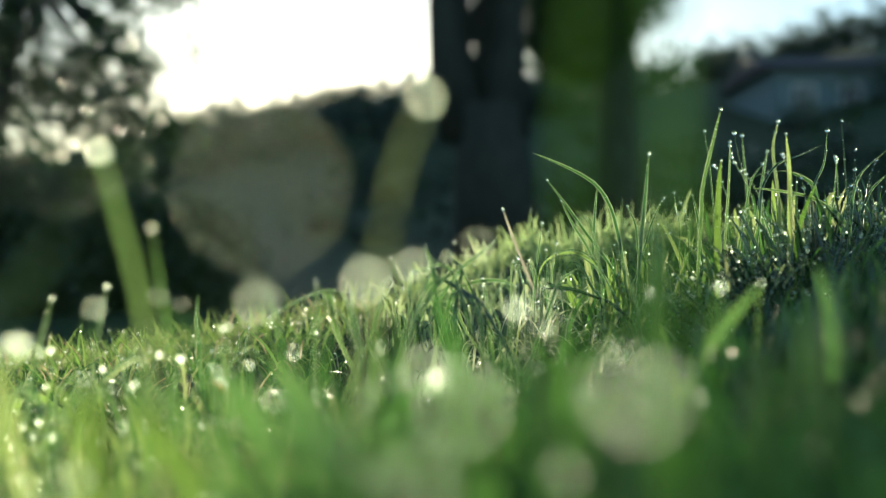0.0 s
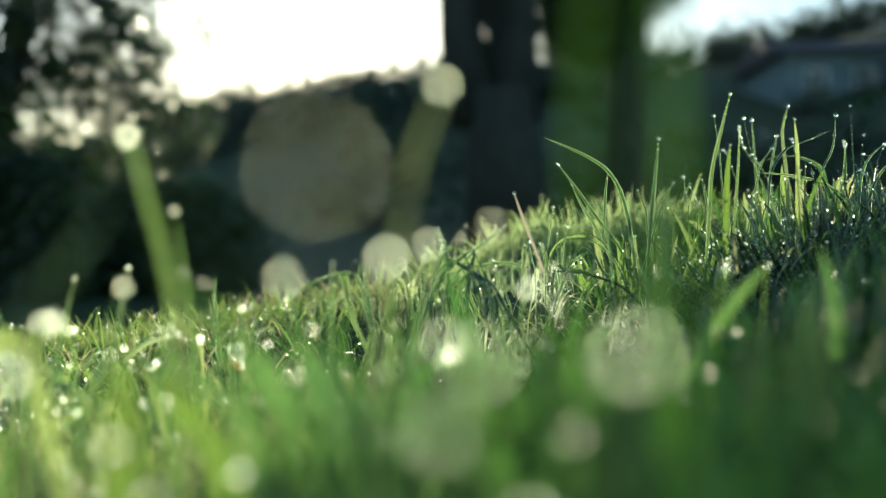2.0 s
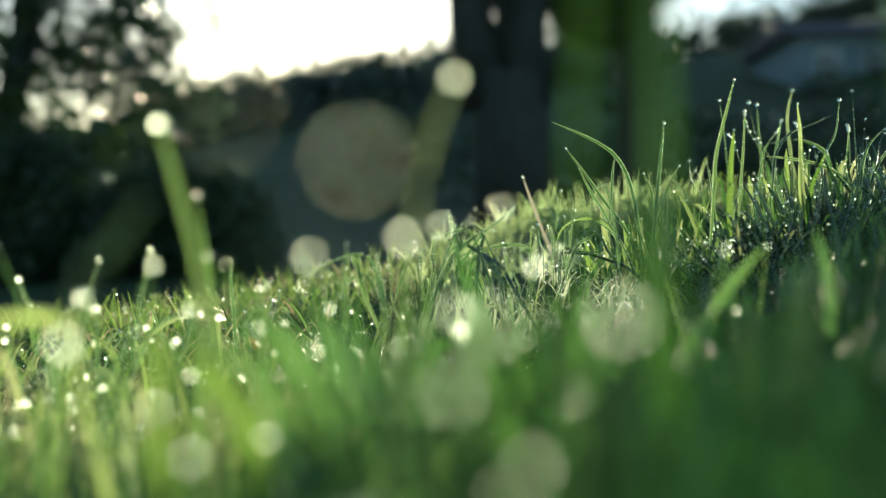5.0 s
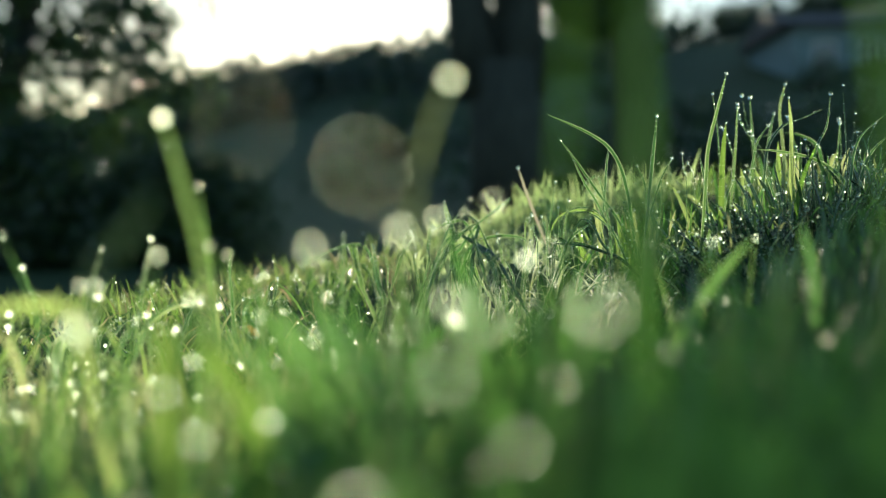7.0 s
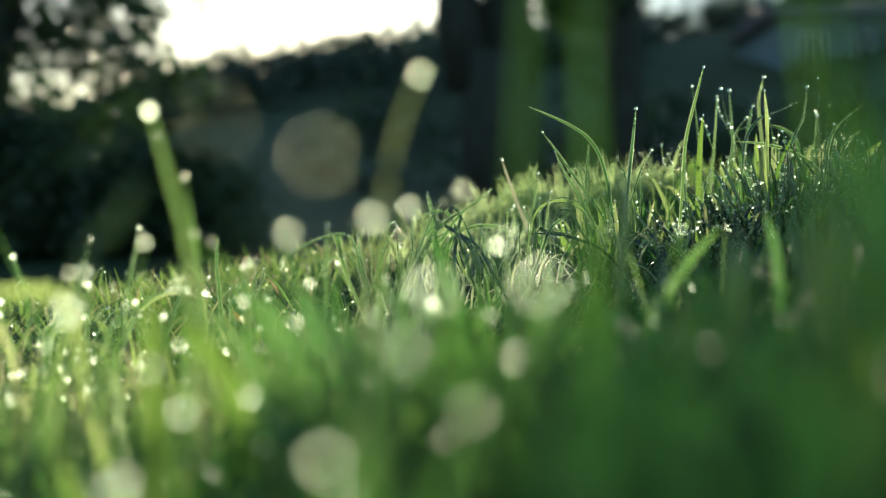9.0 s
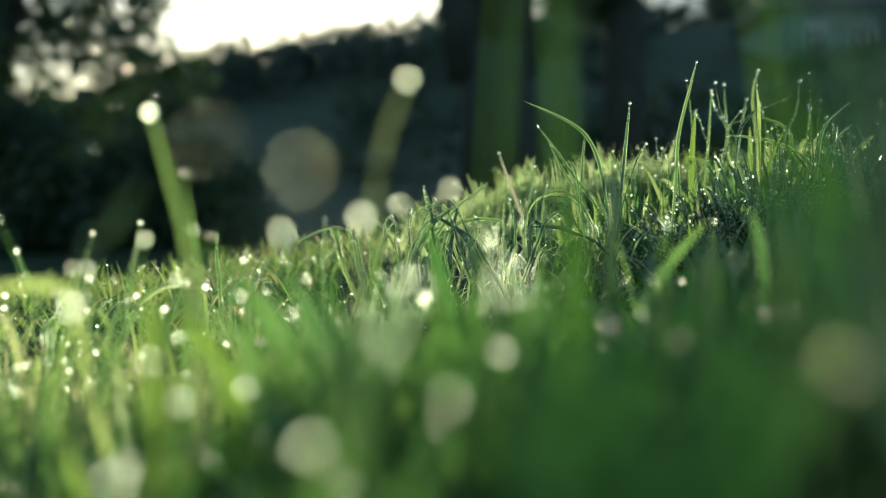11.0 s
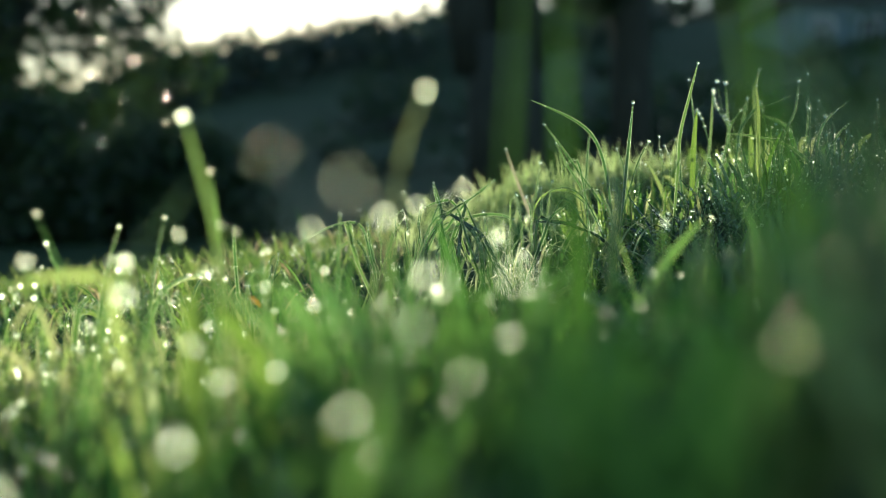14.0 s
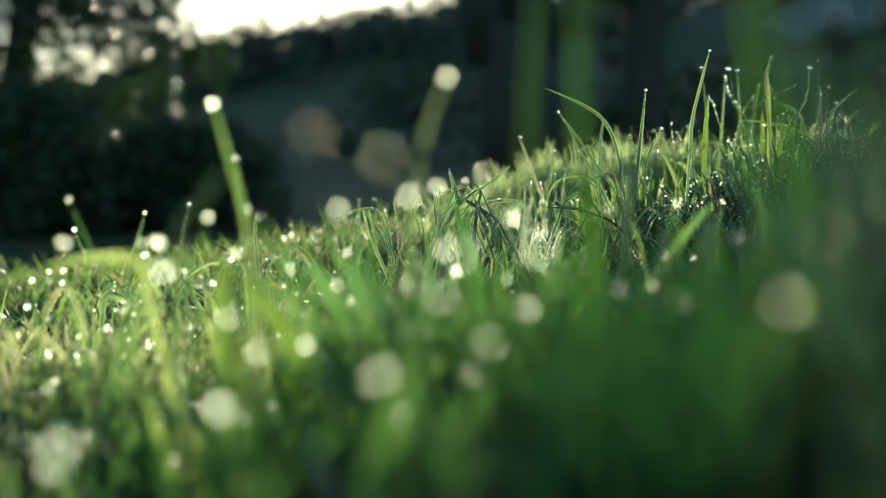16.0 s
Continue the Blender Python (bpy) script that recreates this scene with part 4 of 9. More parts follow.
blade([(-0.0368, 0.6291, 0.0366), (-0.0300, 0.6100, 0.0707), (-0.0322, 0.6100, 0.0917), (-0.0350, 0.6100, 0.1068)], 0.0012, [(0.99, 0.0007)], label="dark-bodied green grass blade tipped with a dewdrop", face=-0.24)
blade([(0.0444, 0.6000, 0.0548), (0.0477, 0.6000, 0.0855), (0.0494, 0.6000, 0.1002), (0.0524, 0.6000, 0.1105)], 0.0017, [(0.99, 0.0008)], label="bright green grass blade tipped with a dewdrop", face=0.35)
blade([(0.0666, 0.7500, 0.0686), (0.0733, 0.7500, 0.1193), (0.0754, 0.7500, 0.1341), (0.0774, 0.7500, 0.1470)], 0.0016, [(0.99, 0.0012)], label="bright green grass blade tipped with a dewdrop", face=0.24)
blade([(0.0746, 0.7200, 0.0690), (0.0800, 0.7200, 0.1088), (0.0819, 0.7200, 0.1230), (0.0838, 0.7200, 0.1336)], 0.0016, [(0.99, 0.0012)], label="bright green grass blade tipped with a dewdrop", face=-0.31)
blade([(0.0415, 0.5800, 0.0530), (0.0377, 0.5800, 0.0870), (0.0362, 0.5800, 0.1012), (0.0344, 0.5800, 0.1126)], 0.0017, [(0.99, 0.0007)], label="bright green grass blade tipped with a dewdrop", face=0.09)
blade([(-0.1762, 0.5000, 0.0171), (-0.1755, 0.5000, 0.0335), (-0.1745, 0.5000, 0.0531), (-0.1719, 0.5000, 0.0678), (-0.1662, 0.5000, 0.0751)], 0.0025, [(0.7, 0.0007)], label="arched green grass blade beaded with dew", face=0.03)
blade([(-0.1660, 0.4700, 0.0167), (-0.1649, 0.4700, 0.0415), (-0.1640, 0.4700, 0.0622), (-0.1611, 0.4700, 0.0714), (-0.1519, 0.4700, 0.0690), (-0.1404, 0.4700, 0.0608), (-0.1312, 0.4700, 0.0504)], 0.0027, label="long grass blade arched over, tip down", face=0.45)
blade([(-0.1726, 0.5500, 0.0203), (-0.1716, 0.5500, 0.0454), (-0.1708, 0.5500, 0.0616), (-0.1659, 0.5500, 0.0697), (-0.1590, 0.5500, 0.0737)], 0.0013, [(0.9, 0.0007)], label="arched green grass blade beaded with dew", face=0.28)
blade([(-0.1410, 0.4500, 0.0186), (-0.1210, 0.4500, 0.0691), (-0.1154, 0.4500, 0.0811), (-0.1042, 0.4500, 0.0882), (-0.0932, 0.4500, 0.0886)], 0.0023, [(0.97, 0.0012)], label="arched green grass blade beaded with dew", face=-0.25)
blade([(-0.1023, 0.5800, 0.0304), (-0.0961, 0.5800, 0.0600), (-0.0931, 0.5800, 0.0742), (-0.0873, 0.5800, 0.0855)], 0.0016, [(0.9, 0.0007)], label="bright green grass blade tipped with a dewdrop", face=0.58)
blade([(-0.0820, 0.5000, 0.0284), (-0.0840, 0.5000, 0.0571), (-0.0849, 0.5000, 0.0693), (-0.0867, 0.5000, 0.0816)], 0.0023, [(0.95, 0.0013)], label="bright green grass blade tipped with a dewdrop", face=-0.46)
blade([(-0.0413, 0.2475, 0.0194), (-0.0436, 0.2475, 0.1036), (-0.0439, 0.2475, 0.1130), (-0.0456, 0.2475, 0.1225), (-0.0488, 0.2475, 0.1344), (-0.0513, 0.2475, 0.1439), (-0.0529, 0.2475, 0.1487)], 0.0017, [(0.995, 0.0013)], label="tall upright grass blade carrying a dewdrop", face=0.30)
blade([(-0.0388, 0.2480, 0.0194), (-0.0415, 0.2480, 0.0900), (-0.0424, 0.2480, 0.1060), (-0.0437, 0.2480, 0.1180)], 0.0013, label="pale dry stem beside a tall green blade", mat=M_FADED, face=0.10)
blade([(-0.0049, 0.1820, 0.0202), (0.0102, 0.1820, 0.1239), (0.0112, 0.1820, 0.1307), (0.0132, 0.1820, 0.1392), (0.0160, 0.1820, 0.1464), (0.0174, 0.1820, 0.1497)], 0.0012, [(0.995, 0.0009)], label="tall slender faded blade carrying a dewdrop", mat=M_FADED, face=0.30)
blade([(0.0314, 0.1300, 0.0269), (0.0331, 0.1300, 0.1196), (0.0333, 0.1300, 0.1325), (0.0342, 0.1300, 0.1464), (0.0352, 0.1300, 0.1611), (0.0362, 0.1300, 0.1766)], 0.0007, label="tall broad grass blade close by", mat=M_LUSH, face=0.20)
blade([(0.0328, 0.1300, 0.0272), (0.0424, 0.1300, 0.1300), (0.0440, 0.1300, 0.1466), (0.0466, 0.1300, 0.1609), (0.0486, 0.1300, 0.1751)], 0.0007, label="tall dark fescue blade close by", mat=M_SHADED_FESCUE_BLADE, face=-0.30)
blade([(-0.0573, 0.2500, 0.0151), (-0.0729, 0.2500, 0.0864), (-0.0759, 0.2500, 0.1016), (-0.0826, 0.2500, 0.1040), (-0.0928, 0.2500, 0.1037), (-0.1031, 0.2500, 0.1017)], 0.0030, label="grass blade bent level with the ground", mat=M_SUNLIT, face=-0.10)
blade([(0.0300, 0.1080, 0.0262), (0.0322, 0.1080, 0.1150), (0.0330, 0.1080, 0.1330), (0.0341, 0.1080, 0.1500), (0.0350, 0.1080, 0.1700)], 0.0006, label="tall slender grass blade close by", mat=M_LUSH, face=0.30)
blade([(-0.0390, 0.1540, 0.0244), (-0.0370, 0.1500, 0.1120), (-0.0338, 0.1500, 0.1193), (-0.0300, 0.1500, 0.1249), (-0.0265, 0.1500, 0.1301)], 0.0016, (), label="tall dark blade leaning over close by", mat=M_SHADED_FESCUE_BLADE, face=0.30)
blade([(0.0850, 0.1160, 0.0360), (0.0838, 0.1160, 0.0900), (0.0795, 0.1160, 0.1250), (0.0740, 0.1160, 0.1450), (0.0722, 0.1160, 0.1700)], 0.0030, label="tall lush green grass blade close by", mat=M_LUSH, face=0.20)
blade([(0.0790, 0.1240, 0.0370), (0.0772, 0.1240, 0.1000), (0.0735, 0.1240, 0.1400), (0.0700, 0.1240, 0.1620)], 0.0016, label="tall lush green grass blade close by", mat=M_LUSH, face=-0.20)
blade([(-0.0394, 0.2040, 0.0231), (-0.0393, 0.2000, 0.0786), (-0.0389, 0.2000, 0.0910), (-0.0394, 0.2000, 0.1000), (-0.0405, 0.2000, 0.1056)], 0.0062, (), label="broad sunlit grass blade close by", mat=M_BRIGHT, face=0.10)
blade([(-0.0236, 0.2140, 0.0247), (-0.0243, 0.2100, 0.0811), (-0.0289, 0.2100, 0.0906), (-0.0335, 0.2100, 0.0977), (-0.0376, 0.2100, 0.1018)], 0.0050, (), label="broad sunlit grass blade close by", mat=M_BRIGHT, face=0.30)
blade([(-0.0122, 0.2240, 0.0251), (-0.0127, 0.2200, 0.0841), (-0.0162, 0.2200, 0.0964), (-0.0198, 0.2200, 0.1025), (-0.0235, 0.2200, 0.1052)], 0.0050, (), label="broad green grass blade close by", mat=M_BLADE, face=0.30)
blade([(0.0055, 0.2040, 0.0301), (0.0047, 0.2000, 0.0830), (-0.0008, 0.2000, 0.0943), (-0.0052, 0.2000, 0.1021), (-0.0080, 0.2000, 0.1072)], 0.0050, (), label="broad green grass blade close by", mat=M_BLADE, face=0.30)
blade([(-0.0379, 0.1740, 0.0243), (-0.0373, 0.1700, 0.0652), (-0.0335, 0.1700, 0.0774), (-0.0309, 0.1700, 0.0859)], 0.0050, (), label="broad sunlit grass blade close by", mat=M_BRIGHT, face=0.10)
blade([(-0.0066, 0.1840, 0.0305), (-0.0071, 0.1800, 0.0702), (-0.0108, 0.1800, 0.0841), (-0.0169, 0.1800, 0.0929)], 0.0050, (), label="broad green grass blade close by", mat=M_BLADE, face=0.30)
blade([(0.0618, 0.0500, 0.0344), (0.0625, 0.0500, 0.0989), (0.0626, 0.0500, 0.1122), (0.0631, 0.0500, 0.1229), (0.0623, 0.0500, 0.1359), (0.0598, 0.0500, 0.1511)], 0.0010, label="tall dark blue-green fescue blade", mat=M_SHADED_FESCUE_BLADE, face=0.20)
blade([(0.0948, 0.0750, 0.0427), (0.0748, 0.0750, 0.1282), (0.0714, 0.0750, 0.1389), (0.0661, 0.0750, 0.1460), (0.0635, 0.0750, 0.1559)], 0.0012, label="tall dark blue-green fescue blade", mat=M_SHADED_FESCUE_BLADE, face=0.20)
blade([(0.0650, 0.0450, 0.0352), (0.0664, 0.0450, 0.1013), (0.0667, 0.0450, 0.1174), (0.0682, 0.0450, 0.1327), (0.0702, 0.0450, 0.1444)], 0.0016, label="tall dark blue-green fescue blade", mat=M_SHADED_FESCUE_BLADE, face=0.00)
blade([(0.0808, 0.1200, 0.0392), (0.0749, 0.1200, 0.1027), (0.0738, 0.1200, 0.1141), (0.0738, 0.1200, 0.1217)], 0.0030, label="tall dark blue-green fescue blade", mat=M_SHADED_FESCUE_BLADE, face=-0.40)
blade([(0.0833, 0.2000, 0.0426), (0.0816, 0.2000, 0.0865), (0.0808, 0.2000, 0.1082), (0.0828, 0.2000, 0.1190)], 0.0040, label="dark blue-green fescue blade", mat=M_SHADED_FESCUE_BLADE, face=-0.40)
blade([(0.0731, 0.2000, 0.0400), (0.0716, 0.2000, 0.0783), (0.0708, 0.2000, 0.0974), (0.0721, 0.2000, 0.1123)], 0.0040, label="dark blue-green fescue blade", mat=M_SHADED_FESCUE_BLADE, face=0.40)
blade([(-0.0085, 0.2500, 0.0235), (-0.0113, 0.2500, 0.0692), (-0.0127, 0.2500, 0.0920), (-0.0174, 0.2500, 0.1049)], 0.0040, label="grass blade out in front", face=0.40)
blade([(0.0018, 0.2200, 0.0233), (-0.0182, 0.2200, 0.0800), (-0.0233, 0.2200, 0.0905), (-0.0316, 0.2200, 0.0989), (-0.0420, 0.2200, 0.1052)], 0.0034, label="broad grass blade leaning low", face=0.40)
blade([(0.0077, 0.3000, 0.0292), (-0.0119, 0.3000, 0.0764), (-0.0176, 0.3000, 0.0909), (-0.0261, 0.3000, 0.1026)], 0.0040, label="broad grass blade leaning low", face=0.40)
blade([(0.0731, 0.3300, 0.0472), (0.0772, 0.3300, 0.1084), (0.0782, 0.3300, 0.1227), (0.0760, 0.3300, 0.1354)], 0.0036, label="broad upright green grass blade", mat=M_SHADED_FESCUE_BLADE, face=0.20)
blade([(0.0722, 0.3500, 0.0481), (0.0922, 0.3500, 0.0903), (0.1025, 0.3500, 0.1054), (0.1128, 0.3500, 0.1171)], 0.0040, label="slender slanting green grass blade", face=0.20)
blade([(0.1294, 0.3300, 0.0613), (0.1275, 0.3300, 0.0888), (0.1262, 0.3300, 0.1079), (0.1225, 0.3300, 0.1222)], 0.0040, label="slender slanting green grass blade", face=0.20)
blade([(-0.0226, 0.2969, 0.0244), (-0.0129, 0.2983, 0.0474), (0.0029, 0.3007, 0.0660), (0.0195, 0.3032, 0.0784)], 0.0038, label="broad green grass blade leaning over in front", face=0.75)
blade([(0.0514, 0.1816, 0.0336), (0.0438, 0.1791, 0.0578), (0.0313, 0.1750, 0.0782), (0.0182, 0.1707, 0.0926)], 0.0039, label="broad green grass blade leaning over in front", mat=M_SHADED_FESCUE_BLADE, face=-0.05)
blade([(-0.0338, 0.2727, 0.0217), (-0.0418, 0.2663, 0.0459), (-0.0550, 0.2559, 0.0641), (-0.0688, 0.2450, 0.0749)], 0.0039, [(0.68518, 0.000700596)], label="broad green grass blade leaning over in front", face=-0.95)
blade([(-0.0127, 0.2200, 0.0213), (-0.0040, 0.2221, 0.0413), (0.0103, 0.2254, 0.0570), (0.0252, 0.2289, 0.0672)], 0.0026, [(0.687656, 0.000761427)], label="broad green grass blade leaning over in front", face=-0.84)
blade([(0.0364, 0.2168, 0.0318), (0.0419, 0.2097, 0.0576), (0.0508, 0.1981, 0.0776), (0.0601, 0.1860, 0.0901)], 0.0029, [(0.67221, 0.000765258)], label="broad green grass blade leaning over in front", mat=M_SHADED_FESCUE_BLADE, face=0.92)
blade([(-0.0041, 0.1392, 0.0185), (-0.0033, 0.1439, 0.0398), (-0.0019, 0.1516, 0.0575), (-0.0005, 0.1596, 0.0700)], 0.0035, [(0.501965, 0.000625684)], label="broad green grass blade leaning over in front", mat=M_SHADED_FESCUE_BLADE, face=-0.26)
blade([(0.0942, 0.2472, 0.0479), (0.0840, 0.2467, 0.0727), (0.0673, 0.2457, 0.0928), (0.0498, 0.2447, 0.1064)], 0.0036, [(0.931776, 0.000733991)], label="broad green grass blade leaning over in front", mat=M_SHADED_FESCUE_BLADE, face=0.75)
blade([(0.0153, 0.3074, 0.0315), (0.0228, 0.3109, 0.0539), (0.0351, 0.3165, 0.0720), (0.0479, 0.3223, 0.0843)], 0.0025, [(0.600206, 0.000548691)], label="broad green grass blade leaning over in front", mat=M_SHADED_FESCUE_BLADE, face=-0.32)
blade([(-0.0174, 0.1137, 0.0169), (-0.0119, 0.1161, 0.0377), (-0.0029, 0.1201, 0.0555), (0.0064, 0.1242, 0.0683)], 0.0024, label="broad green grass blade leaning over in front", face=0.23)
blade([(0.0034, 0.1386, 0.0199), (-0.0003, 0.1412, 0.0426), (-0.0063, 0.1453, 0.0629), (-0.0126, 0.1497, 0.0783)], 0.0039, label="broad green grass blade leaning over in front", mat=M_SHADED_FESCUE_BLADE, face=-0.07)
blade([(-0.0240, 0.2258, 0.0203), (-0.0274, 0.2288, 0.0408), (-0.0328, 0.2338, 0.0587), (-0.0384, 0.2389, 0.0718)], 0.0039, [(0.511086, 0.000785296)], label="broad green grass blade leaning over in front", face=0.06)
blade([(0.0320, 0.1381, 0.0270), (0.0218, 0.1370, 0.0459), (0.0051, 0.1353, 0.0602), (-0.0123, 0.1334, 0.0688)], 0.0040, label="broad green grass blade leaning over in front", mat=M_SHADED_FESCUE_BLADE, face=-0.48)
blade([(-0.0104, 0.1953, 0.0202), (-0.0221, 0.1939, 0.0453), (-0.0411, 0.1916, 0.0651), (-0.0610, 0.1891, 0.0779)], 0.0030, [(0.889525, 0.000795478)], label="broad green grass blade leaning over in front", face=0.71)
blade([(0.0849, 0.3096, 0.0490), (0.0863, 0.3153, 0.0743), (0.0886, 0.3247, 0.0953), (0.0910, 0.3344, 0.1099)], 0.0030, [(0.51341, 0.000583826)], label="broad green grass blade leaning over in front", mat=M_SHADED_FESCUE_BLADE, face=-0.48)
blade([(0.1014, 0.2801, 0.0515), (0.1126, 0.2772, 0.0737), (0.1310, 0.2726, 0.0904), (0.1502, 0.2677, 0.1004)], 0.0041, [(0.605822, 0.000568054)], label="broad green grass blade leaning over in front", mat=M_SHADED_FESCUE_BLADE, face=-0.61)
blade([(0.0411, 0.1531, 0.0294), (0.0463, 0.1482, 0.0561), (0.0549, 0.1401, 0.0784), (0.0639, 0.1316, 0.0924)], 0.0036, label="broad green grass blade leaning over in front", mat=M_SHADED_FESCUE_BLADE, face=-0.83)
blade([(0.0928, 0.2718, 0.0489), (0.0927, 0.2661, 0.0746), (0.0927, 0.2568, 0.0961), (0.0927, 0.2472, 0.1112)], 0.0027, label="broad green grass blade leaning over in front", mat=M_SHADED_FESCUE_BLADE, face=-0.33)
blade([(0.1096, 0.3082, 0.0551), (0.1001, 0.3123, 0.0770), (0.0845, 0.3190, 0.0936), (0.0683, 0.3259, 0.1037)], 0.0037, [(0.560978, 0.000545345)], label="broad green grass blade leaning over in front", mat=M_SHADED_FESCUE_BLADE, face=0.81)
blade([(-0.0249, 0.3097, 0.0248), (-0.0139, 0.3089, 0.0506), (0.0040, 0.3075, 0.0714), (0.0228, 0.3060, 0.0853)], 0.0030, label="broad green grass blade leaning over in front", face=-0.74)
blade([(0.0667, 0.1037, 0.0357), (0.0543, 0.1025, 0.0595), (0.0339, 0.1004, 0.0778), (0.0126, 0.0983, 0.0889)], 0.0032, label="broad green grass blade leaning over in front", mat=M_SHADED_FESCUE_BLADE, face=0.65)
blade([(0.0961, 0.5817, 0.0668), (0.0941, 0.5807, 0.1103), (0.0885, 0.5779, 0.1419), (0.0825, 0.5750, 0.1429), (0.0774, 0.5725, 0.1366)], 0.0017, [(0.883898, 0.000582566)], label="thin arched grass blade beaded with dew", face=0.39)
blade([(0.0079, 0.5108, 0.0360), (0.0232, 0.5125, 0.0776), (0.0334, 0.5189, 0.1023), (0.0443, 0.5256, 0.0984), (0.0536, 0.5314, 0.0792)], 0.0013, [(0.966044, 0.000465876)], label="thin arched grass blade beaded with dew", face=0.63)
blade([(0.0454, 0.5786, 0.0420), (0.0281, 0.5651, 0.0898), (0.0184, 0.5674, 0.1190), (0.0081, 0.5699, 0.1207), (-0.0008, 0.5721, 0.1168)], 0.0022, [(0.967829, 0.000431434)], label="thin arched grass blade beaded with dew", face=-0.33)
blade([(0.1068, 0.5342, 0.0668), (0.1040, 0.5354, 0.1012), (0.0964, 0.5386, 0.1261), (0.0883, 0.5420, 0.1272), (0.0814, 0.5449, 0.1232)], 0.0015, [(0.636421, 0.000551421), (0.552129, 0.000479251)], label="thin arched grass blade beaded with dew", face=-0.57)
blade([(0.0445, 0.6514, 0.0558), (0.0249, 0.6338, 0.0863), (0.0169, 0.6361, 0.1108), (0.0084, 0.6386, 0.1099), (0.0011, 0.6407, 0.0998)], 0.0020, [(0.689555, 0.000501482)], label="thin arched grass blade beaded with dew", face=-0.14)
blade([(0.0340, 0.5187, 0.0399), (0.0207, 0.5060, 0.0784), (0.0301, 0.5025, 0.1041), (0.0401, 0.4989, 0.1044), (0.0486, 0.4958, 0.0975)], 0.0016, [(0.930235, 0.000643589)], label="thin arched grass blade beaded with dew", face=0.18)
blade([(-0.0934, 0.4603, 0.0249), (-0.0893, 0.4572, 0.0565), (-0.0779, 0.4487, 0.0795), (-0.0658, 0.4397, 0.0793), (-0.0554, 0.4319, 0.0718)], 0.0014, [(0.550495, 0.000614991), (0.978441, 0.000511441)], label="thin arched grass blade beaded with dew", face=-0.26)
blade([(-0.0897, 0.4612, 0.0253), (-0.0922, 0.4623, 0.0533), (-0.0992, 0.4656, 0.0737), (-0.1065, 0.4690, 0.0710), (-0.1128, 0.4720, 0.0568)], 0.0020, [(0.552904, 0.000516844)], label="thin arched grass blade beaded with dew", face=0.48)
blade([(-0.1365, 0.5634, 0.0254), (-0.1342, 0.5654, 0.0549), (-0.1280, 0.5708, 0.0763), (-0.1214, 0.5766, 0.0758), (-0.1158, 0.5815, 0.0678)], 0.0024, [(0.728616, 0.000683943)], label="thin arched grass blade beaded with dew", face=-0.44)
blade([(-0.1558, 0.4731, 0.0181), (-0.1534, 0.4711, 0.0467), (-0.1467, 0.4658, 0.0675), (-0.1396, 0.4601, 0.0602), (-0.1336, 0.4553, 0.0321)], 0.0018, [(0.713456, 0.000707493)], label="thin arched grass blade beaded with dew", face=-0.27)
blade([(-0.0964, 0.4254, 0.0226), (-0.0979, 0.4264, 0.0560), (-0.1023, 0.4290, 0.0802), (-0.1069, 0.4318, 0.0813), (-0.1109, 0.4342, 0.0773)], 0.0019, [(0.591462, 0.00059939)], label="thin arched grass blade beaded with dew", face=0.29)
blade([(-0.1419, 0.4628, 0.0192), (-0.1441, 0.4639, 0.0501), (-0.1499, 0.4670, 0.0726), (-0.1562, 0.4703, 0.0727), (-0.1615, 0.4731, 0.0664)], 0.0022, [(0.630948, 0.000425922), (0.658211, 0.00049838)], label="thin arched grass blade beaded with dew", face=0.04)
blade([(-0.1592, 0.4325, 0.0154), (-0.1610, 0.4323, 0.0438), (-0.1661, 0.4320, 0.0644), (-0.1714, 0.4315, 0.0620), (-0.1760, 0.4312, 0.0486)], 0.0018, [(0.779619, 0.000661223), (0.721042, 0.000508467)], label="thin arched grass blade beaded with dew", face=0.68)
blade([(-0.1836, 0.5747, 0.0203), (-0.1792, 0.5773, 0.0484), (-0.1673, 0.5844, 0.0689), (-0.1547, 0.5920, 0.0672), (-0.1438, 0.5985, 0.0563)], 0.0019, [(0.716795, 0.000761688), (0.816747, 0.000729822)], label="thin arched grass blade beaded with dew", face=-0.48)
blade([(-0.1018, 0.4384, 0.0226), (-0.1044, 0.4360, 0.0564), (-0.1114, 0.4295, 0.0809), (-0.1190, 0.4226, 0.0759), (-0.1254, 0.4166, 0.0534)], 0.0023, [(0.97697, 0.00065191)], label="thin arched grass blade beaded with dew", face=-0.15)
blade([(-0.1506, 0.4850, 0.0194), (-0.1475, 0.4873, 0.0483), (-0.1391, 0.4938, 0.0693), (-0.1302, 0.5007, 0.0644), (-0.1226, 0.5067, 0.0431)], 0.0013, [(0.635793, 0.000643233)], label="thin arched grass blade beaded with dew", face=0.01)
blade([(0.0245, 0.0861, 0.0223), (0.0182, 0.0739, 0.0941), (0.0130, 0.0640, 0.1295)], 0.0008, [(0.995, 0.0004704)], label="bright green grass blade tipped with a dewdrop", mat=M_SHADED_FESCUE_BLADE, face=0.67)
blade([(0.0365, 0.0710, 0.0202), (0.0190, 0.0655, 0.0954), (0.0047, 0.0610, 0.1324)], 0.0008, [(0.995, 0.0003136)], label="bright green grass blade tipped with a dewdrop", mat=M_SHADED_FESCUE_BLADE, face=0.69)
blade([(0.0439, 0.1071, 0.0256), (0.0343, 0.1061, 0.0752), (0.0264, 0.1052, 0.0996)], 0.0011, [(0.995, 0.000896)], label="bright green grass blade tipped with a dewdrop", mat=M_SHADED_FESCUE_BLADE, face=-0.53)
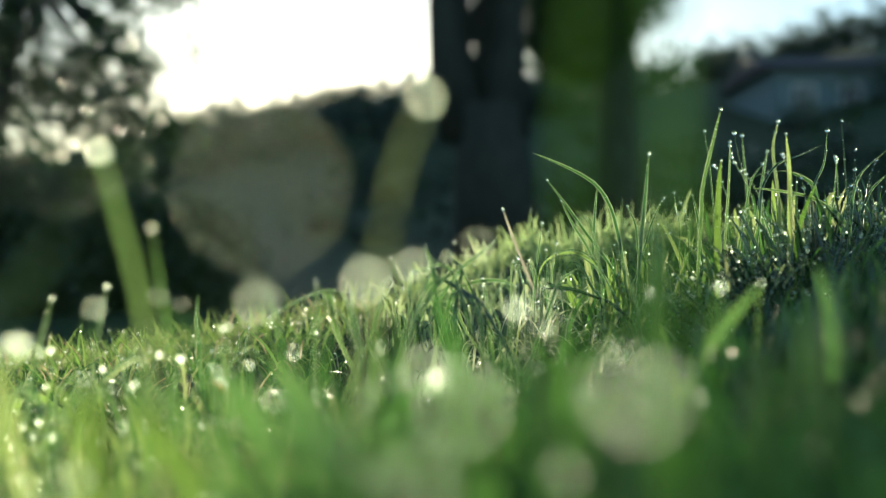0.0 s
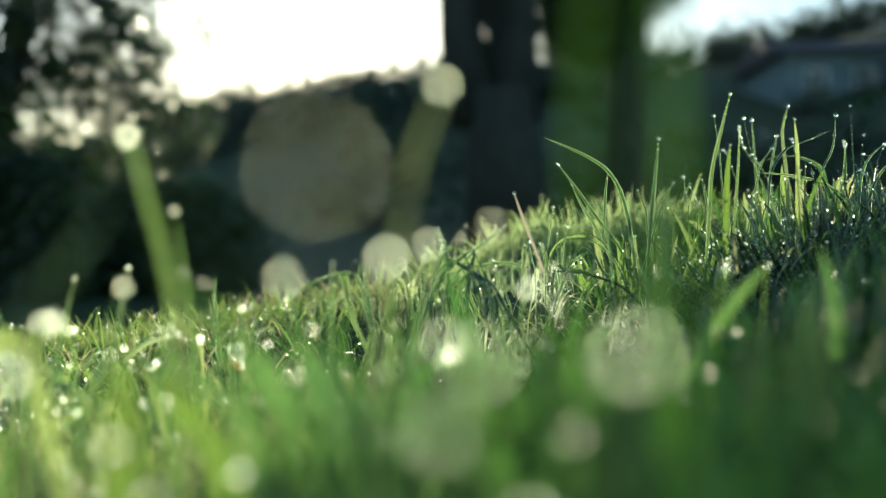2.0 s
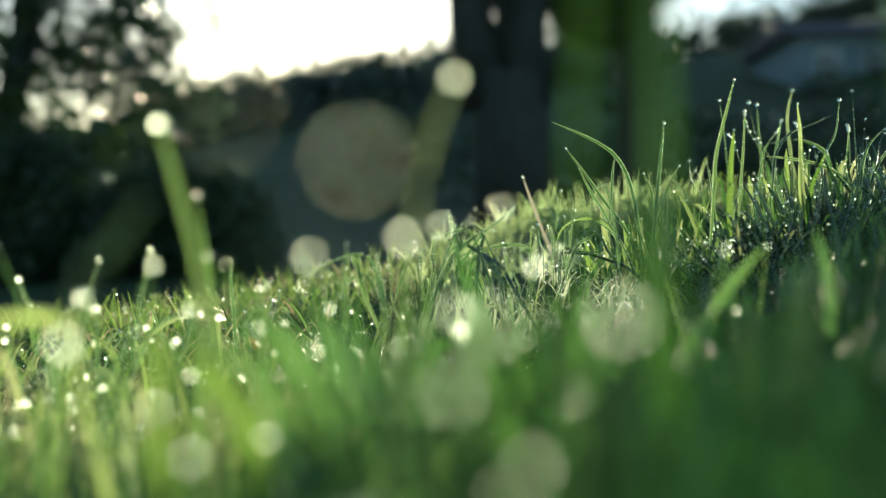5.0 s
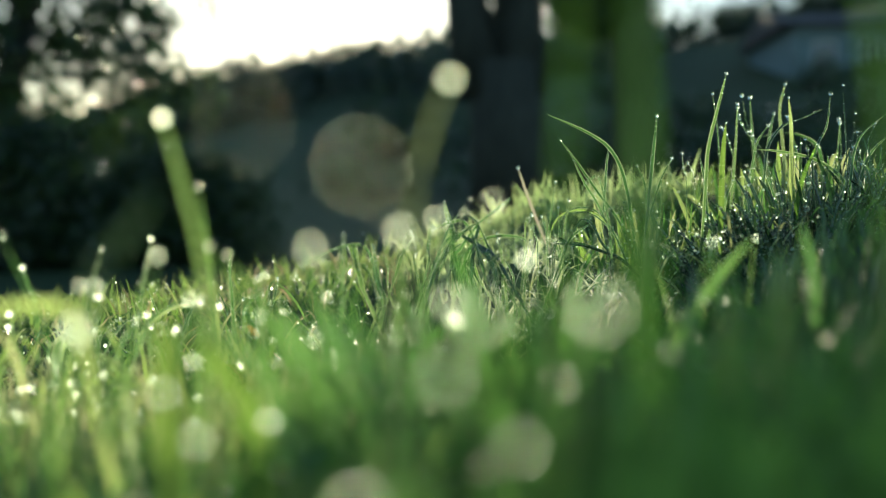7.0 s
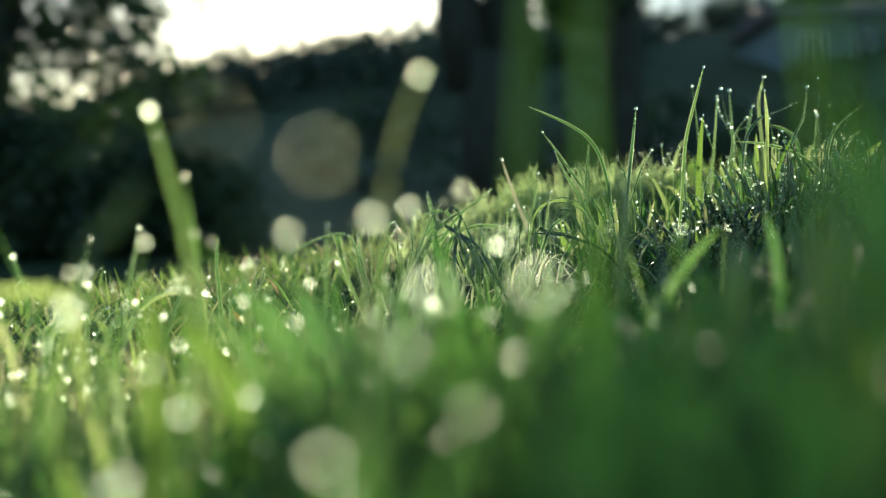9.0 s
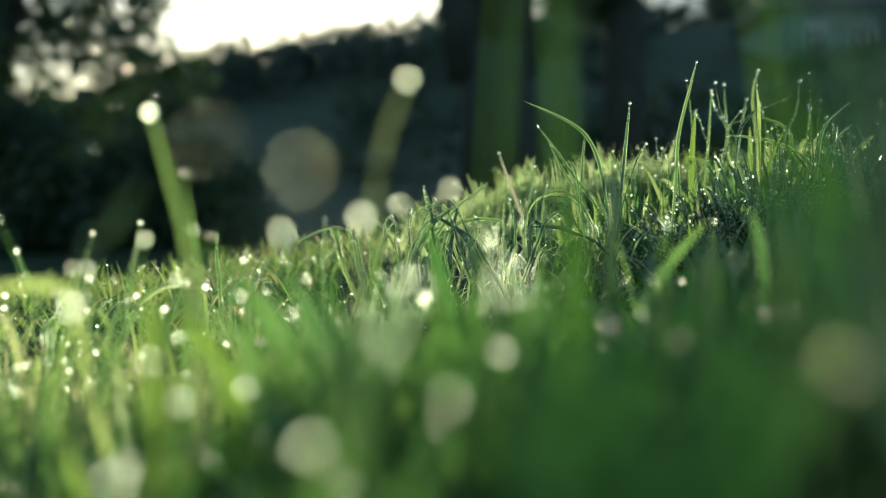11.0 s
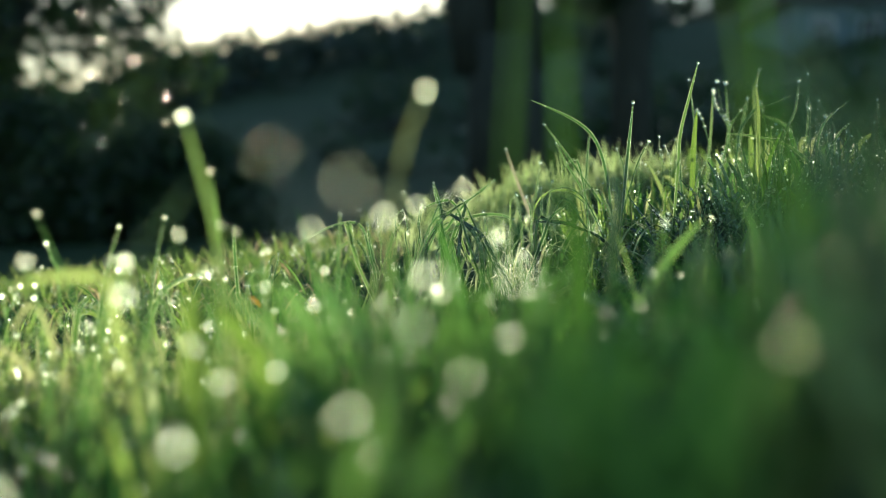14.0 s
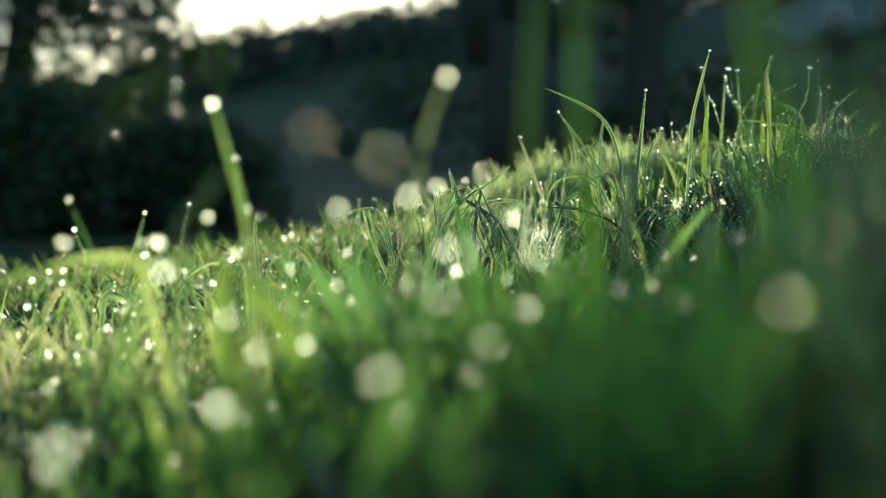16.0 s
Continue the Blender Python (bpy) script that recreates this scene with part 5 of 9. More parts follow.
blade([(0.0287, 0.1068, 0.0216), (0.0186, 0.0963, 0.0724), (0.0103, 0.0877, 0.0974)], 0.0009, [(0.995, 0.000896)], label="bright green grass blade tipped with a dewdrop", mat=M_SHADED_FESCUE_BLADE, face=-0.55)
blade([(-0.0204, 0.1659, 0.0144), (-0.0331, 0.1630, 0.0764), (-0.0435, 0.1606, 0.1070)], 0.0010, [(0.995, 0.001568)], label="bright green grass blade tipped with a dewdrop", face=0.16)
blade([(0.0019, 0.1931, 0.0223), (0.0059, 0.1790, 0.0897), (0.0092, 0.1674, 0.1229)], 0.0014, [(0.995, 0.001008)], label="bright green grass blade tipped with a dewdrop", mat=M_SHADED_FESCUE_BLADE, face=0.77)
blade([(0.0505, 0.2603, 0.0328), (0.0413, 0.2530, 0.0878), (0.0337, 0.2471, 0.1149)], 0.0011, [(0.995, 0.001232)], label="bright green grass blade tipped with a dewdrop", mat=M_SHADED_FESCUE_BLADE, face=0.05)
blade([(-0.1010, 0.2529, 0.0087), (-0.0847, 0.2525, 0.0756), (-0.0714, 0.2521, 0.1085)], 0.0014, [(0.995, 0.001456)], label="bright green grass blade tipped with a dewdrop", face=-0.43)
blade([(-0.0317, 0.2431, 0.0175), (-0.0405, 0.2341, 0.0635), (-0.0476, 0.2268, 0.0862)], 0.0010, [(0.995, 0.001232)], label="bright green grass blade tipped with a dewdrop", face=0.14)
blade([(0.0189, 0.2951, 0.0309), (0.0174, 0.2932, 0.0746), (0.0163, 0.2917, 0.0961)], 0.0008, [(0.995, 0.001568)], label="bright green grass blade tipped with a dewdrop", mat=M_SHADED_FESCUE_BLADE, face=-0.62)
blade([(0.0984, 0.3247, 0.0519), (0.0958, 0.3230, 0.0952), (0.0937, 0.3216, 0.1166)], 0.0014, [(0.995, 0.00112)], label="bright green grass blade tipped with a dewdrop", face=0.32)
blade([(-0.0035, 0.1011, 0.0245), (0.0105, 0.0990, 0.0851), (0.0220, 0.0973, 0.1150)], 0.0012, [(0.995, 0.001008)], label="bright green grass blade tipped with a dewdrop", mat=M_SHADED_FESCUE_BLADE, face=-0.73)
blade([(0.0107, 0.0899, 0.0275), (0.0234, 0.0893, 0.0870), (0.0338, 0.0887, 0.1164)], 0.0013, [(0.995, 0.000896)], label="bright green grass blade tipped with a dewdrop", mat=M_SHADED_FESCUE_BLADE, face=0.42)
blade([(0.0212, 0.1685, 0.0276), (0.0284, 0.1571, 0.0762), (0.0343, 0.1477, 0.1002)], 0.0011, [(0.995, 0.001008)], label="bright green grass blade tipped with a dewdrop", mat=M_SHADED_FESCUE_BLADE, face=0.26)
blade([(0.0311, 0.1746, 0.0237), (0.0237, 0.1643, 0.0827), (0.0176, 0.1558, 0.1118)], 0.0010, [(0.995, 0.000946827)], label="bright green grass blade tipped with a dewdrop", mat=M_SHADED_FESCUE_BLADE, face=-0.41)
blade([(-0.0101, 0.1398, 0.0225), (0.0032, 0.1263, 0.0803), (0.0140, 0.1152, 0.1088)], 0.0013, [(0.995, 0.000437255)], label="bright green grass blade tipped with a dewdrop", mat=M_SHADED_FESCUE_BLADE, face=0.41)
blade([(0.0310, 0.1257, 0.0236), (0.0240, 0.1170, 0.0798), (0.0183, 0.1098, 0.1075)], 0.0011, [(0.995, 0.000420596)], label="bright green grass blade tipped with a dewdrop", mat=M_SHADED_FESCUE_BLADE, face=-0.59)
blade([(0.0224, 0.2193, 0.0258), (0.0176, 0.2145, 0.0920), (0.0137, 0.2105, 0.1247)], 0.0010, [(0.995, 0.000836629)], label="bright green grass blade tipped with a dewdrop", mat=M_SHADED_FESCUE_BLADE, face=-0.38)
blade([(0.0509, 0.2121, 0.0286), (0.0368, 0.2113, 0.0954), (0.0252, 0.2107, 0.1283)], 0.0013, [(0.995, 0.000734842)], label="bright green grass blade tipped with a dewdrop", mat=M_SHADED_FESCUE_BLADE, face=0.66)
blade([(-0.0009, 0.1890, 0.0195), (-0.0043, 0.1812, 0.0868), (-0.0071, 0.1747, 0.1200)], 0.0010, [(0.995, 0.000918656)], label="bright green grass blade tipped with a dewdrop", face=0.39)
blade([(-0.0848, 0.2706, 0.0157), (-0.0693, 0.2620, 0.0828), (-0.0566, 0.2550, 0.1158)], 0.0009, [(0.995, 0.000891108)], label="bright green grass blade tipped with a dewdrop", face=-0.05)
blade([(-0.0608, 0.3577, 0.0187), (-0.0634, 0.3440, 0.0967), (-0.0654, 0.3327, 0.1351)], 0.0013, [(0.995, 0.000631038)], label="bright green grass blade tipped with a dewdrop", face=0.12)
blade([(0.1253, 0.4131, 0.0648), (0.1264, 0.4087, 0.0989), (0.1272, 0.4051, 0.1156)], 0.0010, [(0.995, 0.00063657)], label="bright green grass blade tipped with a dewdrop", face=0.40)
blade([(-0.0907, 0.2715, 0.0050), (-0.0855, 0.2699, 0.0737), (-0.0813, 0.2686, 0.1075)], 0.0012, [(0.995, 0.000692951)], label="bright green grass blade tipped with a dewdrop", face=0.52)
blade([(-0.0195, 0.3439, 0.0257), (-0.0218, 0.3321, 0.0757), (-0.0236, 0.3225, 0.1003)], 0.0011, [(0.995, 0.000843709)], label="bright green grass blade tipped with a dewdrop", face=0.12)
blade([(-0.0047, 0.2760, 0.0226), (-0.0123, 0.2648, 0.0711), (-0.0184, 0.2556, 0.0950)], 0.0009, [(0.995, 0.000736088)], label="bright green grass blade tipped with a dewdrop", face=-0.53)
blade([(0.0480, 0.2951, 0.0360), (0.0425, 0.2900, 0.0781), (0.0379, 0.2858, 0.0989)], 0.0014, [(0.995, 0.000882658)], label="bright green grass blade tipped with a dewdrop", mat=M_SHADED_FESCUE_BLADE, face=0.10)
blade([(-0.0677, 0.2954, 0.0171), (-0.0628, 0.2941, 0.0739), (-0.0589, 0.2930, 0.1018)], 0.0014, [(0.995, 0.000678653)], label="bright green grass blade tipped with a dewdrop", face=0.63)
blade([(-0.0361, 0.4568, 0.0311), (-0.0339, 0.4476, 0.0889), (-0.0320, 0.4401, 0.1173)], 0.0018, [(0.995, 0.000708554)], label="bright green grass blade tipped with a dewdrop", face=-0.31)
blade([(-0.0616, 0.4242, 0.0262), (-0.0627, 0.4221, 0.0761), (-0.0637, 0.4203, 0.1007)], 0.0024, [(0.995, 0.00065554)], label="bright green grass blade tipped with a dewdrop", face=0.21)
blade([(0.1382, 0.4287, 0.0703), (0.1420, 0.4256, 0.0912), (0.1452, 0.4232, 0.1014)], 0.0021, [(0.995, 0.000759228)], label="bright green grass blade tipped with a dewdrop", face=0.17)
blade([(-0.1217, 0.4073, 0.0181), (-0.1226, 0.4045, 0.0401), (-0.1234, 0.4021, 0.0510)], 0.0013, [(0.995, 0.000584912)], label="bright green grass blade tipped with a dewdrop", face=-0.08)
blade([(-0.0195, 0.3506, 0.0279), (-0.0174, 0.3479, 0.0515), (-0.0157, 0.3457, 0.0632)], 0.0012, [(0.995, 0.000731607)], label="bright green grass blade tipped with a dewdrop", face=-0.39)
blade([(-0.0151, 0.4321, 0.0328), (-0.0120, 0.4261, 0.0707), (-0.0094, 0.4211, 0.0894)], 0.0021, [(0.995, 0.000615936)], label="bright green grass blade tipped with a dewdrop", face=0.01)
blade([(0.0379, 0.4753, 0.0437), (0.0335, 0.4682, 0.0785), (0.0300, 0.4624, 0.0956)], 0.0020, [(0.995, 0.000604659)], label="bright green grass blade tipped with a dewdrop", face=0.36)
blade([(-0.0696, 0.2632, 0.0040), (-0.0759, 0.2546, 0.0615), (-0.0811, 0.2476, 0.0898)], 0.0010, [(0.995, 0.000891096)], label="bright green grass blade tipped with a dewdrop", face=-0.42)
blade([(-0.0322, 0.1728, 0.0165), (-0.0263, 0.1611, 0.0664), (-0.0215, 0.1515, 0.0909)], 0.0014, [(0.995, 0.000932409)], label="bright green grass blade tipped with a dewdrop", face=-0.54)
blade([(-0.1246, 0.3691, 0.0147), (-0.1162, 0.3671, 0.0702), (-0.1094, 0.3654, 0.0975)], 0.0009, [(0.995, 0.000712212)], label="bright green grass blade tipped with a dewdrop", face=-0.32)
blade([(-0.0943, 0.3304, 0.0128), (-0.0883, 0.3289, 0.0667), (-0.0834, 0.3277, 0.0932)], 0.0013, [(0.995, 0.000662151)], label="bright green grass blade tipped with a dewdrop", face=-0.35)
blade([(-0.0394, 0.2869, 0.0220), (-0.0385, 0.2868, 0.0727), (-0.0377, 0.2866, 0.0977)], 0.0013, [(0.995, 0.000825525)], label="bright green grass blade tipped with a dewdrop", face=-0.10)
blade([(0.0071, 0.2484, 0.0223), (-0.0048, 0.2447, 0.0726), (-0.0146, 0.2417, 0.0973)], 0.0008, [(0.995, 0.000724221)], label="bright green grass blade tipped with a dewdrop", face=-0.39)
blade([(-0.0667, 0.3893, 0.0262), (-0.0562, 0.3868, 0.0695), (-0.0475, 0.3846, 0.0908)], 0.0013, [(0.995, 0.000717886)], label="bright green grass blade tipped with a dewdrop", face=0.32)
blade([(-0.1291, 0.3939, 0.0157), (-0.1315, 0.3870, 0.0486), (-0.1334, 0.3814, 0.0647)], 0.0012, [(0.995, 0.000687573)], label="bright green grass blade tipped with a dewdrop", face=0.24)
blade([(-0.1038, 0.3742, 0.0147), (-0.1063, 0.3689, 0.0515), (-0.1084, 0.3645, 0.0696)], 0.0009, [(0.995, 0.000757032)], label="bright green grass blade tipped with a dewdrop", face=-0.51)
blade([(-0.0578, 0.3910, 0.0254), (-0.0561, 0.3876, 0.0779), (-0.0546, 0.3849, 0.1038)], 0.0012, [(0.995, 0.000594467)], label="bright green grass blade tipped with a dewdrop", face=0.63)
blade([(-0.0662, 0.3270, 0.0177), (-0.0634, 0.3171, 0.0739), (-0.0611, 0.3091, 0.1016)], 0.0009, [(0.995, 0.000664358)], label="bright green grass blade tipped with a dewdrop", face=0.56)
blade([(0.0607, 0.1890, 0.0390), (0.0681, 0.1824, 0.0701), (0.0741, 0.1770, 0.0854)], 0.0011, [(0.995, 0.000765268)], label="bright green grass blade tipped with a dewdrop", mat=M_SHADED_FESCUE_BLADE, face=0.26)
blade([(0.0246, 0.1082, 0.0208), (0.0151, 0.1042, 0.0699), (0.0073, 0.1010, 0.0940)], 0.0008, [(0.995, 0.000533711)], label="bright green grass blade tipped with a dewdrop", mat=M_SHADED_FESCUE_BLADE, face=0.53)
blade([(0.0964, 0.2563, 0.0513), (0.1020, 0.2545, 0.0804), (0.1066, 0.2531, 0.0947)], 0.0009, [(0.995, 0.000875517)], label="bright green grass blade tipped with a dewdrop", mat=M_SHADED_FESCUE_BLADE, face=0.35)
blade([(0.0647, 0.2381, 0.0420), (0.0696, 0.2352, 0.0754), (0.0737, 0.2329, 0.0919)], 0.0013, [(0.995, 0.000913995)], label="bright green grass blade tipped with a dewdrop", mat=M_SHADED_FESCUE_BLADE, face=-0.07)
blade([(-0.0199, 0.1065, 0.0167), (-0.0194, 0.1063, 0.0648), (-0.0189, 0.1061, 0.0884)], 0.0013, [(0.995, 0.000739906)], label="bright green grass blade tipped with a dewdrop", face=-0.21)
blade([(-0.0342, 0.2424, 0.0189), (-0.0377, 0.2390, 0.0488), (-0.0407, 0.2362, 0.0636)], 0.0014, [(0.995, 0.000705113)], label="bright green grass blade tipped with a dewdrop", face=-0.51)
blade([(-0.0227, 0.2097, 0.0174), (-0.0297, 0.2038, 0.0503), (-0.0354, 0.1990, 0.0665)], 0.0012, [(0.995, 0.000783227)], label="bright green grass blade tipped with a dewdrop", face=0.22)
blade([(-0.0818, 0.2384, 0.0059), (-0.0784, 0.2375, 0.0632), (-0.0757, 0.2368, 0.0914)], 0.0008, [(0.995, 0.000685046)], label="bright green grass blade tipped with a dewdrop", face=0.66)
blade([(-0.0772, 0.2416, -0.0010), (-0.0837, 0.2309, 0.0736), (-0.0889, 0.2222, 0.1104)], 0.0009, [(0.995, 0.00078412)], label="bright green grass blade tipped with a dewdrop", face=-0.31)
blade([(0.0839, 0.0623, 0.0341), (0.0709, 0.0484, 0.0922), (0.0602, 0.0370, 0.1208)], 0.0014, [(0.995, 0.00032)], label="bright green grass blade tipped with a dewdrop", mat=M_SHADED_FESCUE_BLADE, face=0.74)
blade([(0.0518, 0.0843, 0.0357), (0.0600, 0.0730, 0.0852), (0.0667, 0.0637, 0.1097)], 0.0008, [(0.995, 0.000474545)], label="bright green grass blade tipped with a dewdrop", mat=M_SHADED_FESCUE_BLADE, face=0.48)
blade([(0.1119, 0.2328, 0.0505), (0.1105, 0.2291, 0.0714), (0.1093, 0.2260, 0.0817)], 0.0013, [(0.995, 0.000685503)], label="bright green grass blade tipped with a dewdrop", mat=M_SHADED_FESCUE_BLADE, face=-0.57)
blade([(-0.0608, 0.2572, 0.0090), (-0.0659, 0.2511, 0.0402), (-0.0700, 0.2461, 0.0556)], 0.0010, [(0.995, 0.000766362)], label="bright green grass blade tipped with a dewdrop", face=0.79)
blade([(-0.1015, 0.2740, -0.0079), (-0.1050, 0.2648, 0.0397), (-0.1078, 0.2574, 0.0632)], 0.0011, [(0.995, 0.000776136)], label="bright green grass blade tipped with a dewdrop", face=0.45)
blade([(-0.0861, 0.3409, 0.0115), (-0.0888, 0.3365, 0.0380), (-0.0909, 0.3328, 0.0510)], 0.0014, [(0.995, 0.000615821)], label="bright green grass blade tipped with a dewdrop", face=0.29)
blade([(-0.1533, 0.6264, 0.0247), (-0.1593, 0.6186, 0.0644), (-0.1642, 0.6122, 0.0840)], 0.0018, [(0.995, 0.00057729)], label="bright green grass blade tipped with a dewdrop", face=0.25)
blade([(-0.0445, 0.2548, 0.0186), (-0.0441, 0.2458, 0.0773), (-0.0437, 0.2385, 0.1062)], 0.0009, [(0.995, 0.000700111)], label="bright green grass blade tipped with a dewdrop", face=0.64)
blade([(0.0563, 0.2863, 0.0423), (0.0612, 0.2816, 0.0922), (0.0651, 0.2777, 0.1168)], 0.0009, [(0.995, 0.000636036)], label="bright green grass blade tipped with a dewdrop", mat=M_SHADED_FESCUE_BLADE, face=0.10)
blade([(0.1001, 0.3916, 0.0527), (0.0910, 0.3862, 0.0941), (0.0836, 0.3817, 0.1145)], 0.0010, [(0.995, 0.000615817)], label="bright green grass blade tipped with a dewdrop", face=0.13)
blade([(0.0828, 0.3250, 0.0521), (0.0891, 0.3242, 0.0957), (0.0942, 0.3236, 0.1172)], 0.0010, [(0.995, 0.00071209)], label="bright green grass blade tipped with a dewdrop", face=0.17)
blade([(0.0234, 0.1274, 0.0216), (0.0163, 0.1255, 0.0620), (0.0106, 0.1240, 0.0819)], 0.0011, [(0.995, 0.000791713)], label="bright green grass blade tipped with a dewdrop", mat=M_SHADED_FESCUE_BLADE, face=0.46)
blade([(0.0632, 0.2703, 0.0417), (0.0646, 0.2664, 0.0710), (0.0658, 0.2633, 0.0855)], 0.0012, [(0.995, 0.000657045)], label="bright green grass blade tipped with a dewdrop", mat=M_SHADED_FESCUE_BLADE, face=0.30)
blade([(-0.0592, 0.1152, 0.0139), (-0.0500, 0.1050, 0.0596), (-0.0425, 0.0967, 0.0821)], 0.0011, [(0.995, 0.000952246)], label="bright green grass blade tipped with a dewdrop", face=0.22)
blade([(0.0822, 0.0888, 0.0396), (0.0822, 0.0872, 0.0718), (0.0823, 0.0858, 0.0877)], 0.0008, [(0.995, 0.000798246)], label="bright green grass blade tipped with a dewdrop", mat=M_SHADED_FESCUE_BLADE, face=0.54)
blade([(-0.1257, 0.3017, -0.0025), (-0.1169, 0.3003, 0.0446), (-0.1096, 0.2992, 0.0677)], 0.0011, [(0.995, 0.000725444)], label="bright green grass blade tipped with a dewdrop", face=0.52)
blade([(-0.1051, 0.2957, -0.0054), (-0.1066, 0.2895, 0.0464), (-0.1078, 0.2845, 0.0720)], 0.0013, [(0.995, 0.000694381)], label="bright green grass blade tipped with a dewdrop", face=0.32)
blade([(-0.1605, 0.3675, 0.0063), (-0.1515, 0.3594, 0.0611), (-0.1441, 0.3528, 0.0881)], 0.0012, [(0.995, 0.00060982)], label="bright green grass blade tipped with a dewdrop", face=-0.54)
blade([(-0.0774, 0.3851, 0.0207), (-0.0816, 0.3799, 0.0635), (-0.0850, 0.3756, 0.0846)], 0.0010, [(0.995, 0.000615033)], label="bright green grass blade tipped with a dewdrop", face=-0.05)
blade([(-0.0919, 0.3632, 0.0118), (-0.1006, 0.3573, 0.0470), (-0.1076, 0.3525, 0.0643)], 0.0009, [(0.995, 0.000645311)], label="bright green grass blade tipped with a dewdrop", face=-0.22)
blade([(-0.0037, 0.2504, 0.0274), (0.0046, 0.2500, 0.0628), (0.0115, 0.2496, 0.0803)], 0.0012, [(0.995, 0.000762088)], label="bright green grass blade tipped with a dewdrop", mat=M_SHADED_FESCUE_BLADE, face=0.80)
blade([(-0.1207, 0.3225, 0.0022), (-0.1136, 0.3183, 0.0377), (-0.1078, 0.3148, 0.0552)], 0.0013, [(0.995, 0.000742954)], label="bright green grass blade tipped with a dewdrop", face=-0.57)
blade([(0.0299, 0.1039, 0.0276), (0.0324, 0.1021, 0.0864), (0.0344, 0.1006, 0.1153)], 0.0009, [(0.995, 0.000761369)], label="bright green grass blade tipped with a dewdrop", mat=M_SHADED_FESCUE_BLADE, face=0.25)
blade([(0.0481, 0.1828, 0.0282), (0.0398, 0.1745, 0.0887), (0.0330, 0.1678, 0.1185)], 0.0013, [(0.995, 0.000790487)], label="bright green grass blade tipped with a dewdrop", mat=M_SHADED_FESCUE_BLADE, face=-0.35)
blade([(-0.0419, 0.0668, 0.0153), (-0.0358, 0.0662, 0.0650), (-0.0308, 0.0656, 0.0895)], 0.0010, [(0.995, 0.000809699)], label="bright green grass blade tipped with a dewdrop", face=-0.23)
blade([(-0.0791, 0.2462, 0.0074), (-0.0744, 0.2322, 0.0650), (-0.0705, 0.2208, 0.0934)], 0.0013, [(0.995, 0.000743599)], label="bright green grass blade tipped with a dewdrop", face=-0.25)
blade([(-0.0408, 0.2380, 0.0189), (-0.0407, 0.2371, 0.0487), (-0.0406, 0.2364, 0.0635)], 0.0009, [(0.995, 0.000665073)], label="bright green grass blade tipped with a dewdrop", face=0.34)
blade([(-0.0022, 0.2090, 0.0197), (-0.0122, 0.2081, 0.0627), (-0.0204, 0.2073, 0.0838)], 0.0014, [(0.995, 0.000675086)], label="bright green grass blade tipped with a dewdrop", face=-0.16)
blade([(0.0081, 0.2285, 0.0256), (0.0100, 0.2229, 0.0655), (0.0115, 0.2182, 0.0851)], 0.0010, [(0.995, 0.000762216)], label="bright green grass blade tipped with a dewdrop", mat=M_SHADED_FESCUE_BLADE, face=-0.63)
blade([(-0.0041, 0.1977, 0.0193), (-0.0103, 0.1932, 0.0580), (-0.0153, 0.1895, 0.0771)], 0.0013, [(0.995, 0.000673857)], label="bright green grass blade tipped with a dewdrop", face=-0.70)
blade([(-0.0904, 0.2498, -0.0022), (-0.0920, 0.2429, 0.0724), (-0.0933, 0.2373, 0.1091)], 0.0009, [(0.995, 0.000730185)], label="bright green grass blade tipped with a dewdrop", face=0.28)
blade([(-0.0382, 0.2196, 0.0119), (-0.0504, 0.2182, 0.0777), (-0.0604, 0.2171, 0.1101)], 0.0008, [(0.995, 0.000792553)], label="bright green grass blade tipped with a dewdrop", face=0.21)
blade([(-0.0466, 0.1832, 0.0162), (-0.0381, 0.1745, 0.0695), (-0.0311, 0.1673, 0.0958)], 0.0013, [(0.995, 0.000840442)], label="bright green grass blade tipped with a dewdrop", face=-0.13)
blade([(0.0768, 0.2538, 0.0410), (0.0704, 0.2537, 0.0714), (0.0651, 0.2536, 0.0864)], 0.0013, [(0.995, 0.000633731)], label="bright green grass blade tipped with a dewdrop", mat=M_SHADED_FESCUE_BLADE, face=-0.58)
blade([(-0.0710, 0.2773, 0.0070), (-0.0741, 0.2710, 0.0369), (-0.0766, 0.2658, 0.0515)], 0.0009, [(0.995, 0.000664677)], label="bright green grass blade tipped with a dewdrop", face=-0.75)
blade([(0.0925, 0.2776, 0.0487), (0.0920, 0.2753, 0.0650), (0.0916, 0.2734, 0.0731)], 0.0013, [(0.995, 0.000603563)], label="bright green grass blade tipped with a dewdrop", mat=M_SHADED_FESCUE_BLADE, face=-0.00)
blade([(-0.0989, 0.3462, -0.0014), (-0.1119, 0.3307, 0.0802), (-0.1226, 0.3179, 0.1204)], 0.0011, [(0.995, 0.000684519)], label="bright green grass blade tipped with a dewdrop", face=0.31)
blade([(-0.1521, 0.4449, 0.0188), (-0.1388, 0.4344, 0.0816), (-0.1278, 0.4258, 0.1125)], 0.0020, [(0.995, 0.000611979)], label="bright green grass blade tipped with a dewdrop", face=0.79)
blade([(-0.1274, 0.4485, 0.0213), (-0.1166, 0.4364, 0.0850), (-0.1078, 0.4265, 0.1164)], 0.0019, [(0.995, 0.000660126)], label="bright green grass blade tipped with a dewdrop", face=-0.67)
blade([(-0.1248, 0.3808, 0.0155), (-0.1265, 0.3823, 0.0243), (-0.1333, 0.3886, 0.0297), (-0.1419, 0.3964, 0.0282)], 0.0023, label="sunlit yellow-green grass blade curling over", mat=M_SUNLIT, face=-0.45)
